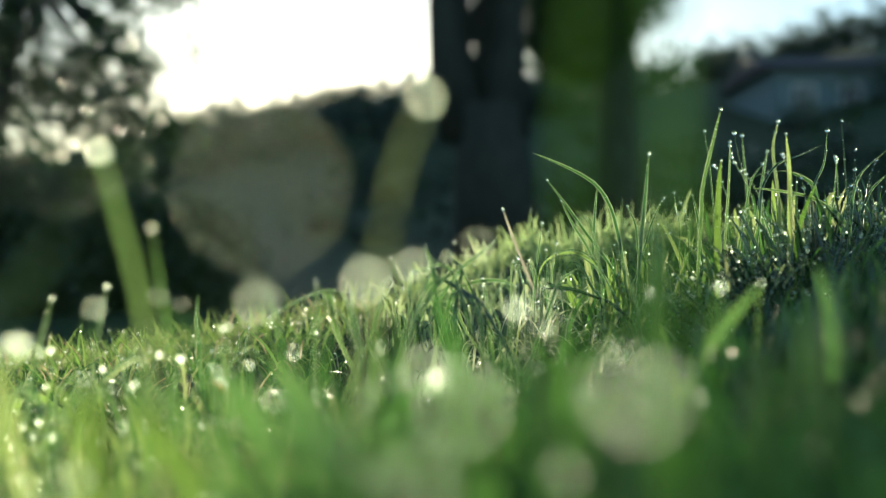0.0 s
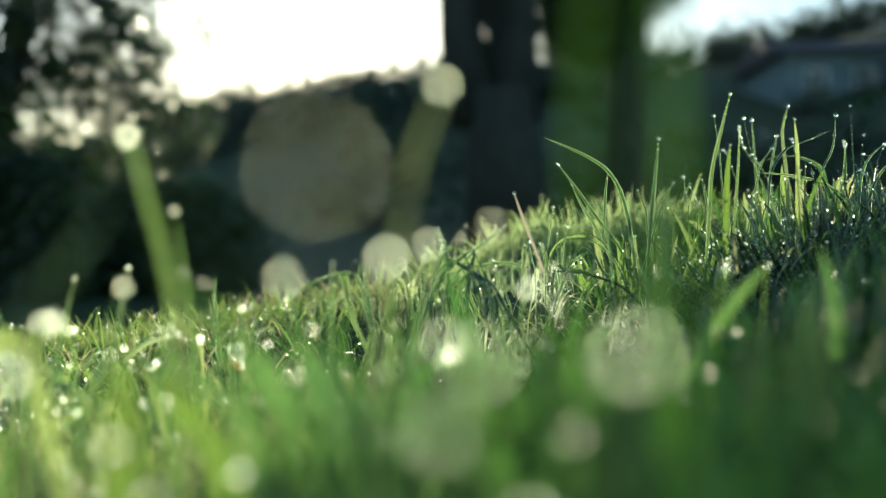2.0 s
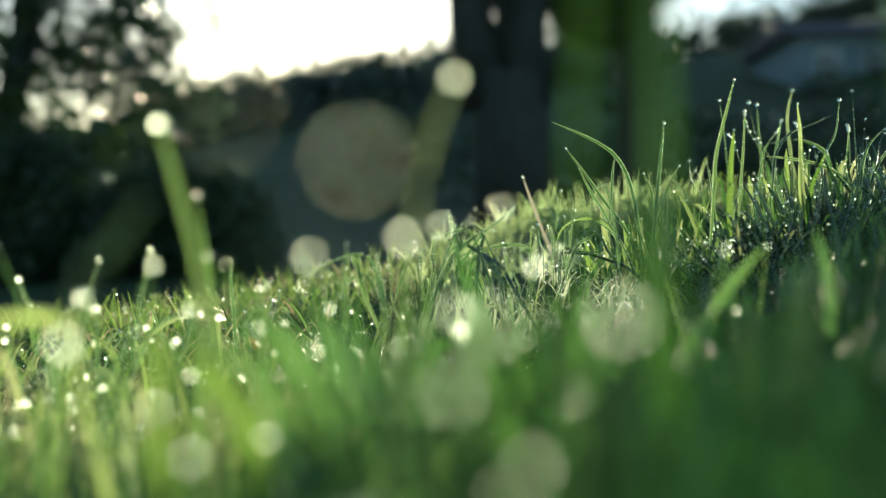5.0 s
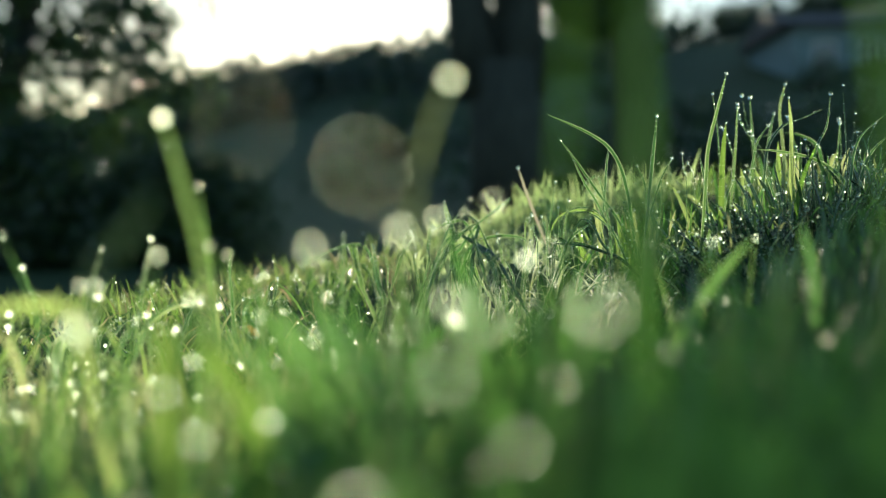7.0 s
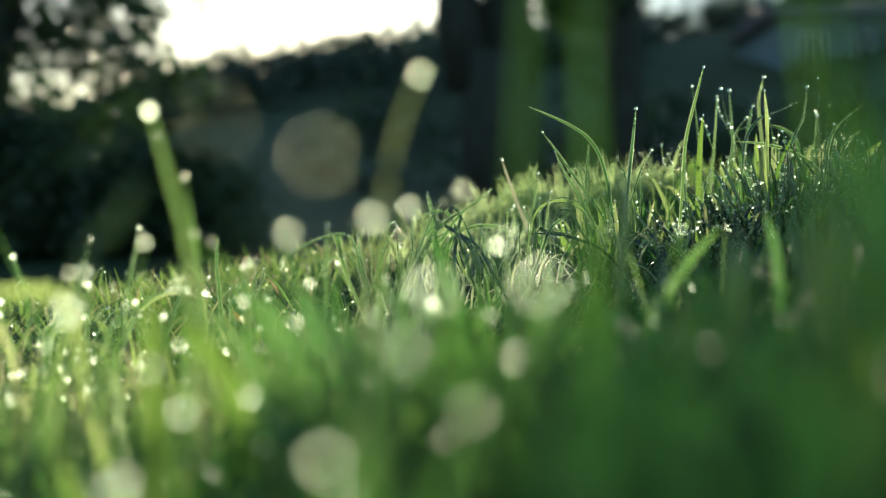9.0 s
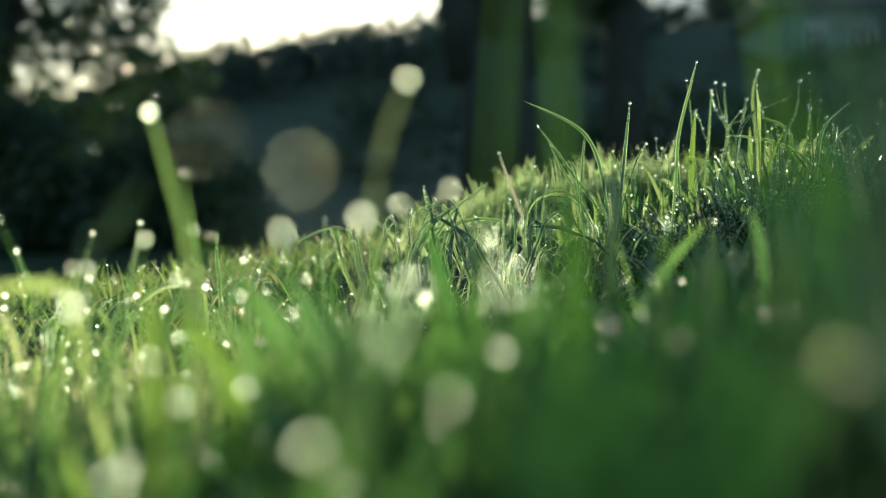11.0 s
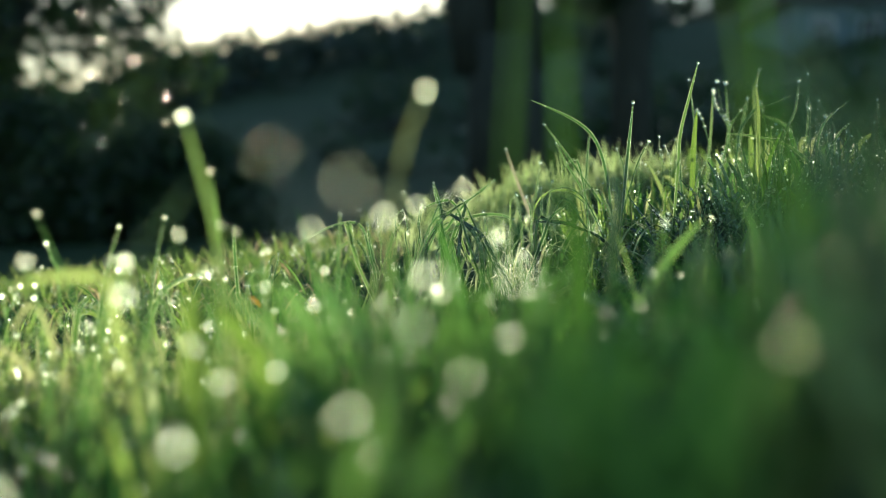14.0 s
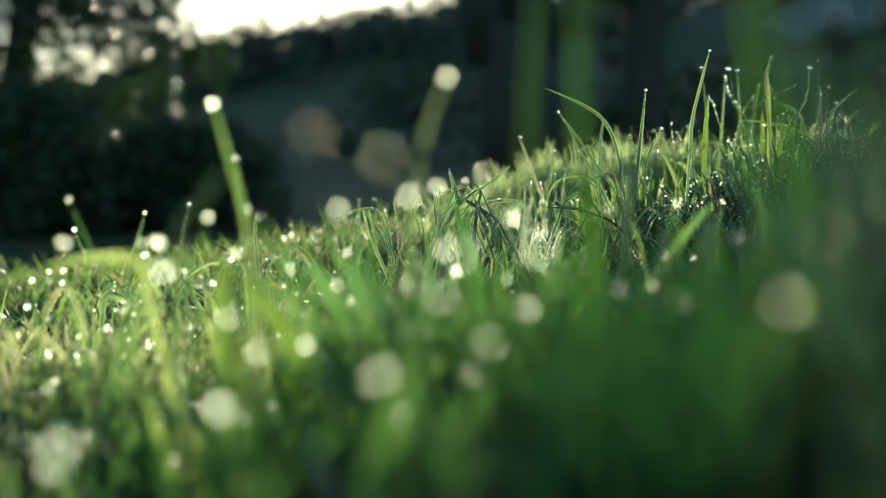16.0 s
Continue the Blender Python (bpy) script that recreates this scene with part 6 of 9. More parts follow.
blade([(-0.1913, 0.3667, 0.0081), (-0.1880, 0.3665, 0.0423), (-0.1750, 0.3658, 0.0632), (-0.1586, 0.3648, 0.0522)], 0.0014, [(0.884591, 0.000342145)], label="sunlit yellow-green grass blade curling over", mat=M_SUNLIT, face=0.21)
blade([(-0.1201, 0.4299, 0.0186), (-0.1211, 0.4293, 0.0376), (-0.1247, 0.4269, 0.0493), (-0.1293, 0.4239, 0.0490)], 0.0010, label="sunlit yellow-green grass blade curling over", mat=M_SUNLIT, face=-0.18)
blade([(-0.1467, 0.4289, 0.0141), (-0.1487, 0.4286, 0.0351), (-0.1569, 0.4275, 0.0479), (-0.1671, 0.4262, 0.0365)], 0.0020, [(0.863983, 0.000372453), (0.910971, 0.000481633)], label="sunlit yellow-green grass blade curling over", mat=M_SUNLIT, face=0.23)
blade([(-0.0989, 0.3905, 0.0156), (-0.1011, 0.3890, 0.0462), (-0.1096, 0.3826, 0.0649), (-0.1204, 0.3747, 0.0581)], 0.0013, label="sunlit yellow-green grass blade curling over", mat=M_SUNLIT, face=0.19)
blade([(-0.1480, 0.3833, 0.0174), (-0.1458, 0.3844, 0.0309), (-0.1367, 0.3887, 0.0392), (-0.1253, 0.3940, 0.0355)], 0.0015, [(0.746904, 0.000642411)], label="sunlit yellow-green grass blade curling over", mat=M_SUNLIT, face=0.16)
blade([(-0.1143, 0.3696, 0.0170), (-0.1125, 0.3692, 0.0345), (-0.1052, 0.3675, 0.0452), (-0.0960, 0.3655, 0.0433)], 0.0023, label="sunlit yellow-green grass blade curling over", mat=M_SUNLIT, face=-0.34)
blade([(-0.2171, 0.4388, 0.0122), (-0.2139, 0.4378, 0.0217), (-0.2010, 0.4341, 0.0275), (-0.1849, 0.4294, 0.0178)], 0.0019, [(0.735273, 0.000342532), (0.815933, 0.000698694)], label="sunlit yellow-green grass blade curling over", mat=M_SUNLIT, face=-0.48)
blade([(-0.1301, 0.3558, 0.0141), (-0.1278, 0.3564, 0.0297), (-0.1184, 0.3585, 0.0392), (-0.1067, 0.3611, 0.0367)], 0.0013, label="sunlit yellow-green grass blade curling over", mat=M_SUNLIT, face=0.47)
blade([(-0.1720, 0.4212, 0.0157), (-0.1696, 0.4204, 0.0549), (-0.1599, 0.4169, 0.0789), (-0.1478, 0.4126, 0.0681)], 0.0022, [(0.785869, 0.000594664)], label="sunlit yellow-green grass blade curling over", mat=M_SUNLIT, face=-0.50)
blade([(-0.1464, 0.4051, 0.0127), (-0.1485, 0.4049, 0.0488), (-0.1573, 0.4041, 0.0710), (-0.1682, 0.4031, 0.0616)], 0.0022, [(0.617392, 0.000798571)], label="sunlit yellow-green grass blade curling over", mat=M_SUNLIT, face=-0.20)
blade([(-0.1918, 0.4136, 0.0118), (-0.1906, 0.4134, 0.0285), (-0.1858, 0.4122, 0.0387), (-0.1798, 0.4109, 0.0354)], 0.0018, label="sunlit yellow-green grass blade curling over", mat=M_SUNLIT, face=-0.75)
blade([(-0.1233, 0.3931, 0.0207), (-0.1203, 0.3921, 0.0344), (-0.1083, 0.3884, 0.0428), (-0.0932, 0.3838, 0.0377)], 0.0023, [(0.699058, 0.000318935)], label="sunlit yellow-green grass blade curling over", mat=M_SUNLIT, face=-0.48)
blade([(-0.1266, 0.3546, 0.0038), (-0.1284, 0.3536, 0.0545), (-0.1357, 0.3496, 0.0855), (-0.1449, 0.3446, 0.0742)], 0.0023, label="sunlit yellow-green grass blade curling over", mat=M_SUNLIT, face=0.58)
blade([(-0.1542, 0.4114, 0.0174), (-0.1517, 0.4106, 0.0282), (-0.1419, 0.4075, 0.0348), (-0.1296, 0.4036, 0.0271)], 0.0023, [(0.671241, 0.000724847), (0.744655, 0.000417564)], label="sunlit yellow-green grass blade curling over", mat=M_SUNLIT, face=0.35)
blade([(-0.2059, 0.4086, 0.0125), (-0.2033, 0.4102, 0.0211), (-0.1930, 0.4166, 0.0264), (-0.1801, 0.4247, 0.0163)], 0.0010, [(0.621749, 0.000372399), (0.894431, 0.00076969)], label="sunlit yellow-green grass blade curling over", mat=M_SUNLIT, face=0.28)
blade([(-0.1836, 0.4090, 0.0138), (-0.1814, 0.4089, 0.0331), (-0.1725, 0.4086, 0.0448), (-0.1613, 0.4082, 0.0401)], 0.0015, [(0.665745, 0.000419229), (0.655828, 0.000638821)], label="sunlit yellow-green grass blade curling over", mat=M_SUNLIT, face=-0.78)
blade([(-0.1225, 0.3564, 0.0106), (-0.1205, 0.3551, 0.0527), (-0.1127, 0.3498, 0.0786), (-0.1030, 0.3432, 0.0741)], 0.0020, [(0.973602, 0.00076297), (0.750181, 0.000310868)], label="sunlit yellow-green grass blade curling over", mat=M_SUNLIT, face=-0.68)
blade([(-0.1037, 0.3586, 0.0175), (-0.1021, 0.3589, 0.0505), (-0.0959, 0.3598, 0.0707), (-0.0882, 0.3610, 0.0681)], 0.0010, [(0.815816, 0.000372355), (0.939582, 0.000433198)], label="sunlit yellow-green grass blade curling over", mat=M_SUNLIT, face=-0.14)
blade([(-0.1609, 0.4222, 0.0124), (-0.1625, 0.4215, 0.0394), (-0.1688, 0.4189, 0.0559), (-0.1767, 0.4156, 0.0546)], 0.0016, [(0.644526, 0.000789311), (0.622173, 0.000747519)], label="sunlit yellow-green grass blade curling over", mat=M_SUNLIT, face=0.27)
blade([(-0.1174, 0.3772, 0.0092), (-0.1209, 0.3761, 0.0394), (-0.1346, 0.3715, 0.0578), (-0.1517, 0.3658, 0.0526)], 0.0013, [(0.960781, 0.000348782)], label="sunlit yellow-green grass blade curling over", mat=M_SUNLIT, face=-0.34)
blade([(-0.0838, 0.3936, 0.0203), (-0.0861, 0.3948, 0.0575), (-0.0951, 0.3995, 0.0804), (-0.1064, 0.4054, 0.0751)], 0.0017, [(0.772773, 0.000694782)], label="sunlit yellow-green grass blade curling over", mat=M_SUNLIT, face=0.71)
blade([(-0.1575, 0.3788, 0.0115), (-0.1588, 0.3794, 0.0351), (-0.1638, 0.3817, 0.0495), (-0.1701, 0.3846, 0.0415)], 0.0018, [(0.827344, 0.000401145)], label="sunlit yellow-green grass blade curling over", mat=M_SUNLIT, face=-0.69)
blade([(-0.1429, 0.4045, 0.0185), (-0.1407, 0.4045, 0.0432), (-0.1320, 0.4047, 0.0584), (-0.1212, 0.4049, 0.0550)], 0.0019, [(0.635229, 0.000504758), (0.897562, 0.000366641)], label="sunlit yellow-green grass blade curling over", mat=M_SUNLIT, face=0.26)
blade([(-0.1915, 0.4371, 0.0135), (-0.1898, 0.4363, 0.0327), (-0.1827, 0.4329, 0.0445), (-0.1740, 0.4287, 0.0374)], 0.0009, [(0.977807, 0.000335671), (0.73912, 0.000422363)], label="sunlit yellow-green grass blade curling over", mat=M_SUNLIT, face=0.53)
blade([(-0.1230, 0.4218, 0.0206), (-0.1217, 0.4214, 0.0348), (-0.1162, 0.4200, 0.0436), (-0.1093, 0.4181, 0.0348)], 0.0016, label="sunlit yellow-green grass blade curling over", mat=M_SUNLIT, face=0.05)
blade([(-0.1619, 0.4247, 0.0168), (-0.1603, 0.4249, 0.0526), (-0.1538, 0.4259, 0.0746), (-0.1457, 0.4271, 0.0708)], 0.0017, label="sunlit yellow-green grass blade curling over", mat=M_SUNLIT, face=-0.77)
blade([(-0.0613, 0.3644, 0.0172), (-0.0645, 0.3643, 0.0366), (-0.0771, 0.3639, 0.0485), (-0.0930, 0.3635, 0.0473)], 0.0022, [(0.617617, 0.000361525)], label="sunlit yellow-green grass blade curling over", mat=M_SUNLIT, face=-0.01)
blade([(-0.1030, 0.3623, 0.0084), (-0.1049, 0.3612, 0.0465), (-0.1128, 0.3566, 0.0699), (-0.1225, 0.3510, 0.0671)], 0.0012, [(0.891166, 0.000382162), (0.922145, 0.00076879)], label="sunlit yellow-green grass blade curling over", mat=M_SUNLIT, face=-0.18)
blade([(-0.1350, 0.3938, 0.0149), (-0.1358, 0.3932, 0.0285), (-0.1390, 0.3906, 0.0369), (-0.1429, 0.3873, 0.0325)], 0.0015, [(0.879056, 0.000721513)], label="sunlit yellow-green grass blade curling over", mat=M_SUNLIT, face=0.10)
blade([(-0.1062, 0.3794, 0.0199), (-0.1047, 0.3790, 0.0537), (-0.0986, 0.3777, 0.0744), (-0.0911, 0.3761, 0.0662)], 0.0014, [(0.858616, 0.000305777), (0.64252, 0.000393748)], label="sunlit yellow-green grass blade curling over", mat=M_SUNLIT, face=-0.28)
blade([(-0.1306, 0.3766, 0.0078), (-0.1326, 0.3750, 0.0374), (-0.1406, 0.3685, 0.0555), (-0.1505, 0.3603, 0.0442)], 0.0018, label="sunlit yellow-green grass blade curling over", mat=M_SUNLIT, face=-0.75)
blade([(-0.0944, 0.4063, 0.0175), (-0.0977, 0.4058, 0.0454), (-0.1111, 0.4037, 0.0625), (-0.1278, 0.4011, 0.0621)], 0.0011, label="sunlit yellow-green grass blade curling over", mat=M_SUNLIT, face=0.03)
blade([(-0.1182, 0.3629, 0.0114), (-0.1198, 0.3632, 0.0244), (-0.1261, 0.3644, 0.0324), (-0.1341, 0.3659, 0.0317)], 0.0023, [(0.632945, 0.000595124)], label="sunlit yellow-green grass blade curling over", mat=M_SUNLIT, face=0.69)
blade([(-0.1332, 0.4215, 0.0155), (-0.1352, 0.4213, 0.0386), (-0.1430, 0.4206, 0.0528), (-0.1527, 0.4197, 0.0439)], 0.0020, [(0.927501, 0.000604976)], label="sunlit yellow-green grass blade curling over", mat=M_SUNLIT, face=0.11)
blade([(-0.1133, 0.4126, 0.0176), (-0.1148, 0.4117, 0.0507), (-0.1206, 0.4083, 0.0709), (-0.1279, 0.4039, 0.0652)], 0.0021, label="sunlit yellow-green grass blade curling over", mat=M_SUNLIT, face=-0.41)
blade([(-0.1422, 0.3636, 0.0115), (-0.1434, 0.3647, 0.0415), (-0.1483, 0.3690, 0.0598), (-0.1544, 0.3745, 0.0495)], 0.0013, [(0.791649, 0.00044241)], label="sunlit yellow-green grass blade curling over", mat=M_SUNLIT, face=0.78)
blade([(-0.1619, 0.3515, 0.0072), (-0.1598, 0.3518, 0.0333), (-0.1513, 0.3529, 0.0493), (-0.1406, 0.3543, 0.0414)], 0.0017, [(0.738104, 0.000681423), (0.803162, 0.000794653)], label="sunlit yellow-green grass blade curling over", mat=M_SUNLIT, face=0.28)
blade([(-0.1295, 0.3941, 0.0205), (-0.1268, 0.3947, 0.0497), (-0.1158, 0.3971, 0.0676), (-0.1020, 0.4001, 0.0574)], 0.0021, label="sunlit yellow-green grass blade curling over", mat=M_SUNLIT, face=0.38)
blade([(-0.1284, 0.3843, 0.0181), (-0.1270, 0.3842, 0.0352), (-0.1211, 0.3835, 0.0457), (-0.1138, 0.3828, 0.0408)], 0.0017, label="sunlit yellow-green grass blade curling over", mat=M_SUNLIT, face=-0.00)
blade([(-0.0723, 0.3894, 0.0199), (-0.0744, 0.3882, 0.0434), (-0.0830, 0.3835, 0.0579), (-0.0936, 0.3776, 0.0533)], 0.0016, [(0.712345, 0.000476309), (0.737652, 0.000563061)], label="sunlit yellow-green grass blade curling over", mat=M_SUNLIT, face=0.15)
blade([(-0.1091, 0.4042, 0.0177), (-0.1111, 0.4045, 0.0572), (-0.1190, 0.4057, 0.0814), (-0.1289, 0.4071, 0.0750)], 0.0021, [(0.824419, 0.000590791), (0.634293, 0.000760081)], label="sunlit yellow-green grass blade curling over", mat=M_SUNLIT, face=-0.28)
blade([(-0.1397, 0.4083, 0.0200), (-0.1375, 0.4101, 0.0328), (-0.1289, 0.4173, 0.0407), (-0.1180, 0.4263, 0.0292)], 0.0009, [(0.820325, 0.000548669)], label="sunlit yellow-green grass blade curling over", mat=M_SUNLIT, face=0.67)
blade([(-0.1038, 0.4269, 0.0194), (-0.1059, 0.4272, 0.0393), (-0.1145, 0.4284, 0.0515), (-0.1253, 0.4298, 0.0444)], 0.0014, label="sunlit yellow-green grass blade curling over", mat=M_SUNLIT, face=0.28)
blade([(-0.0920, 0.3803, 0.0144), (-0.0956, 0.3797, 0.0519), (-0.1101, 0.3770, 0.0748), (-0.1283, 0.3737, 0.0730)], 0.0012, [(0.789818, 0.000520082), (0.843596, 0.000798062)], label="sunlit yellow-green grass blade curling over", mat=M_SUNLIT, face=-0.25)
blade([(-0.1087, 0.3531, 0.0097), (-0.1101, 0.3533, 0.0316), (-0.1155, 0.3542, 0.0451), (-0.1223, 0.3554, 0.0414)], 0.0012, [(0.869056, 0.000710277)], label="sunlit yellow-green grass blade curling over", mat=M_SUNLIT, face=0.78)
blade([(-0.0787, 0.3604, 0.0152), (-0.0801, 0.3598, 0.0519), (-0.0859, 0.3572, 0.0744), (-0.0931, 0.3541, 0.0636)], 0.0015, label="sunlit yellow-green grass blade curling over", mat=M_SUNLIT, face=0.21)
blade([(-0.1405, 0.3074, 0.0073), (-0.1359, 0.3085, 0.0389), (-0.1176, 0.3127, 0.0582), (-0.0948, 0.3180, 0.0565)], 0.0013, [(0.666072, 0.000433305)], label="sunlit yellow-green grass blade curling over", mat=M_SUNLIT, face=-0.64)
blade([(-0.0015, 0.2427, 0.0091), (-0.0082, 0.2420, 0.0524), (-0.0351, 0.2393, 0.0790), (-0.0686, 0.2360, 0.0737)], 0.0018, [(0.686931, 0.000379701)], label="sunlit yellow-green grass blade curling over", mat=M_SUNLIT, face=0.14)
blade([(0.0132, 0.2588, 0.0183), (0.0066, 0.2598, 0.0570), (-0.0197, 0.2638, 0.0808), (-0.0527, 0.2688, 0.0783)], 0.0023, [(0.688636, 0.000526346)], label="sunlit yellow-green grass blade curling over", mat=M_SUNLIT, face=-0.59)
blade([(-0.1078, 0.2806, 0.0116), (-0.1036, 0.2782, 0.0537), (-0.0867, 0.2688, 0.0794), (-0.0657, 0.2571, 0.0713)], 0.0010, [(0.887016, 0.000682406)], label="sunlit yellow-green grass blade curling over", mat=M_SUNLIT, face=-0.75)
blade([(0.0027, 0.2892, 0.0186), (-0.0028, 0.2872, 0.0567), (-0.0246, 0.2792, 0.0800), (-0.0520, 0.2691, 0.0696)], 0.0011, [(0.668793, 0.000483291)], label="sunlit yellow-green grass blade curling over", mat=M_SUNLIT, face=0.48)
blade([(-0.1122, 0.3544, 0.0124), (-0.1101, 0.3527, 0.0367), (-0.1014, 0.3458, 0.0515), (-0.0906, 0.3372, 0.0422)], 0.0014, label="sunlit yellow-green grass blade curling over", mat=M_SUNLIT, face=-0.13)
blade([(-0.0603, 0.2658, -0.0023), (-0.0640, 0.2661, 0.0406), (-0.0787, 0.2671, 0.0668), (-0.0970, 0.2684, 0.0608)], 0.0019, [(0.798377, 0.000638294), (0.680328, 0.000636561)], label="sunlit yellow-green grass blade curling over", mat=M_SUNLIT, face=0.55)
blade([(-0.0142, 0.2405, 0.0193), (-0.0168, 0.2407, 0.0582), (-0.0270, 0.2414, 0.0821), (-0.0397, 0.2422, 0.0782)], 0.0016, [(0.712907, 0.000578766)], label="sunlit yellow-green grass blade curling over", mat=M_SUNLIT, face=-0.73)
blade([(-0.0370, 0.2925, 0.0153), (-0.0402, 0.2943, 0.0488), (-0.0528, 0.3019, 0.0694), (-0.0685, 0.3113, 0.0642)], 0.0012, [(0.603238, 0.000759778)], label="sunlit yellow-green grass blade curling over", mat=M_SUNLIT, face=0.23)
blade([(-0.0528, 0.2669, 0.0126), (-0.0541, 0.2679, 0.0509), (-0.0594, 0.2716, 0.0744), (-0.0659, 0.2763, 0.0629)], 0.0012, [(0.747741, 0.000302097)], label="sunlit yellow-green grass blade curling over", mat=M_SUNLIT, face=0.49)
blade([(-0.0145, 0.2532, 0.0201), (-0.0170, 0.2535, 0.0550), (-0.0271, 0.2548, 0.0763), (-0.0396, 0.2564, 0.0742)], 0.0022, label="sunlit yellow-green grass blade curling over", mat=M_SUNLIT, face=-0.45)
blade([(-0.0178, 0.2398, 0.0145), (-0.0219, 0.2413, 0.0438), (-0.0385, 0.2474, 0.0618), (-0.0593, 0.2550, 0.0604)], 0.0017, label="sunlit yellow-green grass blade curling over", mat=M_SUNLIT, face=0.56)
blade([(-0.1525, 0.3085, -0.0050), (-0.1499, 0.3083, 0.0431), (-0.1395, 0.3078, 0.0726), (-0.1266, 0.3072, 0.0709)], 0.0023, label="sunlit yellow-green grass blade curling over", mat=M_SUNLIT, face=0.19)

# stalks, curls and folded blades of the matted crest
blade([(-0.1045, 0.5340, 0.0246), (-0.1054, 0.5300, 0.0768), (-0.1119, 0.5300, 0.0799), (-0.1208, 0.5300, 0.0814), (-0.1299, 0.5300, 0.0789), (-0.1401, 0.5300, 0.0714), (-0.1464, 0.5300, 0.0646)], 0.0026, [(0.95, 0.0006), (0.3, 0.0007)], label="arched green grass blade beaded with dew", mat=M_SUNLIT, face=0.30)
blade([(-0.1716, 0.5540, 0.0167), (-0.1715, 0.5500, 0.0508), (-0.1707, 0.5500, 0.0619), (-0.1656, 0.5500, 0.0695), (-0.1600, 0.5500, 0.0726)], 0.0014, [(0.98, 0.0009), (0.7, 0.0005)], label="arched green grass blade beaded with dew", face=0.10)
blade([(-0.1448, 0.5440, 0.0194), (-0.1451, 0.5400, 0.0492), (-0.1475, 0.5400, 0.0630), (-0.1499, 0.5400, 0.0713)], 0.0022, [(0.98, 0.0009)], label="bright green grass blade tipped with a dewdrop", mat=M_SUNLIT, face=0.20)
blade([(-0.1202, 0.5740, 0.0268), (-0.1200, 0.5700, 0.0556), (-0.1187, 0.5700, 0.0646), (-0.1147, 0.5700, 0.0703), (-0.1096, 0.5700, 0.0720)], 0.0012, [(0.9, 0.0006)], label="arched green grass blade beaded with dew", face=0.20)
blade([(-0.0875, 0.5740, 0.0306), (-0.0879, 0.5700, 0.0719), (-0.0906, 0.5700, 0.0765), (-0.0935, 0.5700, 0.0810), (-0.0974, 0.5700, 0.0822), (-0.1010, 0.5700, 0.0807)], 0.0012, [(0.99, 0.0012), (0.6, 0.0006)], label="arched green grass blade beaded with dew", face=-0.20)
blade([(-0.0880, 0.5740, 0.0306), (-0.0879, 0.5700, 0.0719), (-0.0872, 0.5700, 0.0809), (-0.0877, 0.5700, 0.0890)], 0.0012, [(0.5, 0.0009)], label="thin upright grass stalk with dew", face=0.10)
blade([(-0.0888, 0.5840, 0.0311), (-0.0886, 0.5800, 0.0665), (-0.0873, 0.5800, 0.0756), (-0.0832, 0.5800, 0.0805), (-0.0793, 0.5800, 0.0771), (-0.0763, 0.5800, 0.0722)], 0.0014, [(0.5, 0.0007)], label="arched green grass blade beaded with dew", face=0.30)
blade([(-0.2130, 0.6000, 0.0174), (-0.2122, 0.6000, 0.0351), (-0.2097, 0.6000, 0.0523), (-0.2037, 0.6000, 0.0558), (-0.1939, 0.6000, 0.0521), (-0.1830, 0.6000, 0.0422), (-0.1718, 0.6000, 0.0288)], 0.0052, [(0.45, 0.0007), (0.6, 0.0006)], label="broad fresh grass blade folded over", mat=M_SUNLIT, face=0.20)
blade([(-0.2172, 0.6000, 0.0174), (-0.2152, 0.6000, 0.0381), (-0.2132, 0.6000, 0.0544), (-0.2078, 0.6000, 0.0603), (-0.2036, 0.6000, 0.0652)], 0.0016, [(0.97, 0.0009)], label="arched green grass blade beaded with dew", face=0.20)
blade([(-0.1974, 0.6240, 0.0235), (-0.1973, 0.6200, 0.0425), (-0.1966, 0.6200, 0.0532), (-0.1929, 0.6200, 0.0581), (-0.1879, 0.6200, 0.0629), (-0.1842, 0.6200, 0.0653)], 0.0017, [(0.97, 0.0009), (0.6, 0.0006)], label="arched green grass blade beaded with dew", face=0.10)
blade([(-0.1950, 0.6240, 0.0240), (-0.1943, 0.6200, 0.0364), (-0.1900, 0.6200, 0.0409), (-0.1838, 0.6200, 0.0439), (-0.1792, 0.6200, 0.0448)], 0.0016, [(0.6, 0.0005)], label="arched green grass blade beaded with dew", mat=M_SUNLIT, face=0.10)
blade([(-0.1036, 0.5840, 0.0298), (-0.1032, 0.5800, 0.0686), (-0.1002, 0.5800, 0.0771), (-0.0959, 0.5800, 0.0814), (-0.0916, 0.5800, 0.0776), (-0.0897, 0.5800, 0.0713)], 0.0014, [(0.3, 0.0007)], label="arched green grass blade beaded with dew", face=0.20)
blade([(-0.0892, 0.5840, 0.0311), (-0.0889, 0.5800, 0.0684), (-0.0868, 0.5800, 0.0784), (-0.0844, 0.5800, 0.0884), (-0.0843, 0.5800, 0.0918)], 0.0013, [(0.98, 0.0008), (0.6, 0.0006)], label="thin upright grass stalk with dew", face=0.10)
blade([(-0.0881, 0.5840, 0.0312), (-0.0880, 0.5800, 0.0670), (-0.0874, 0.5800, 0.0756), (-0.0830, 0.5800, 0.0821), (-0.0782, 0.5800, 0.0783)], 0.0013, [(0.6, 0.0007)], label="arched green grass blade beaded with dew", mat=M_SUNLIT, face=0.10)
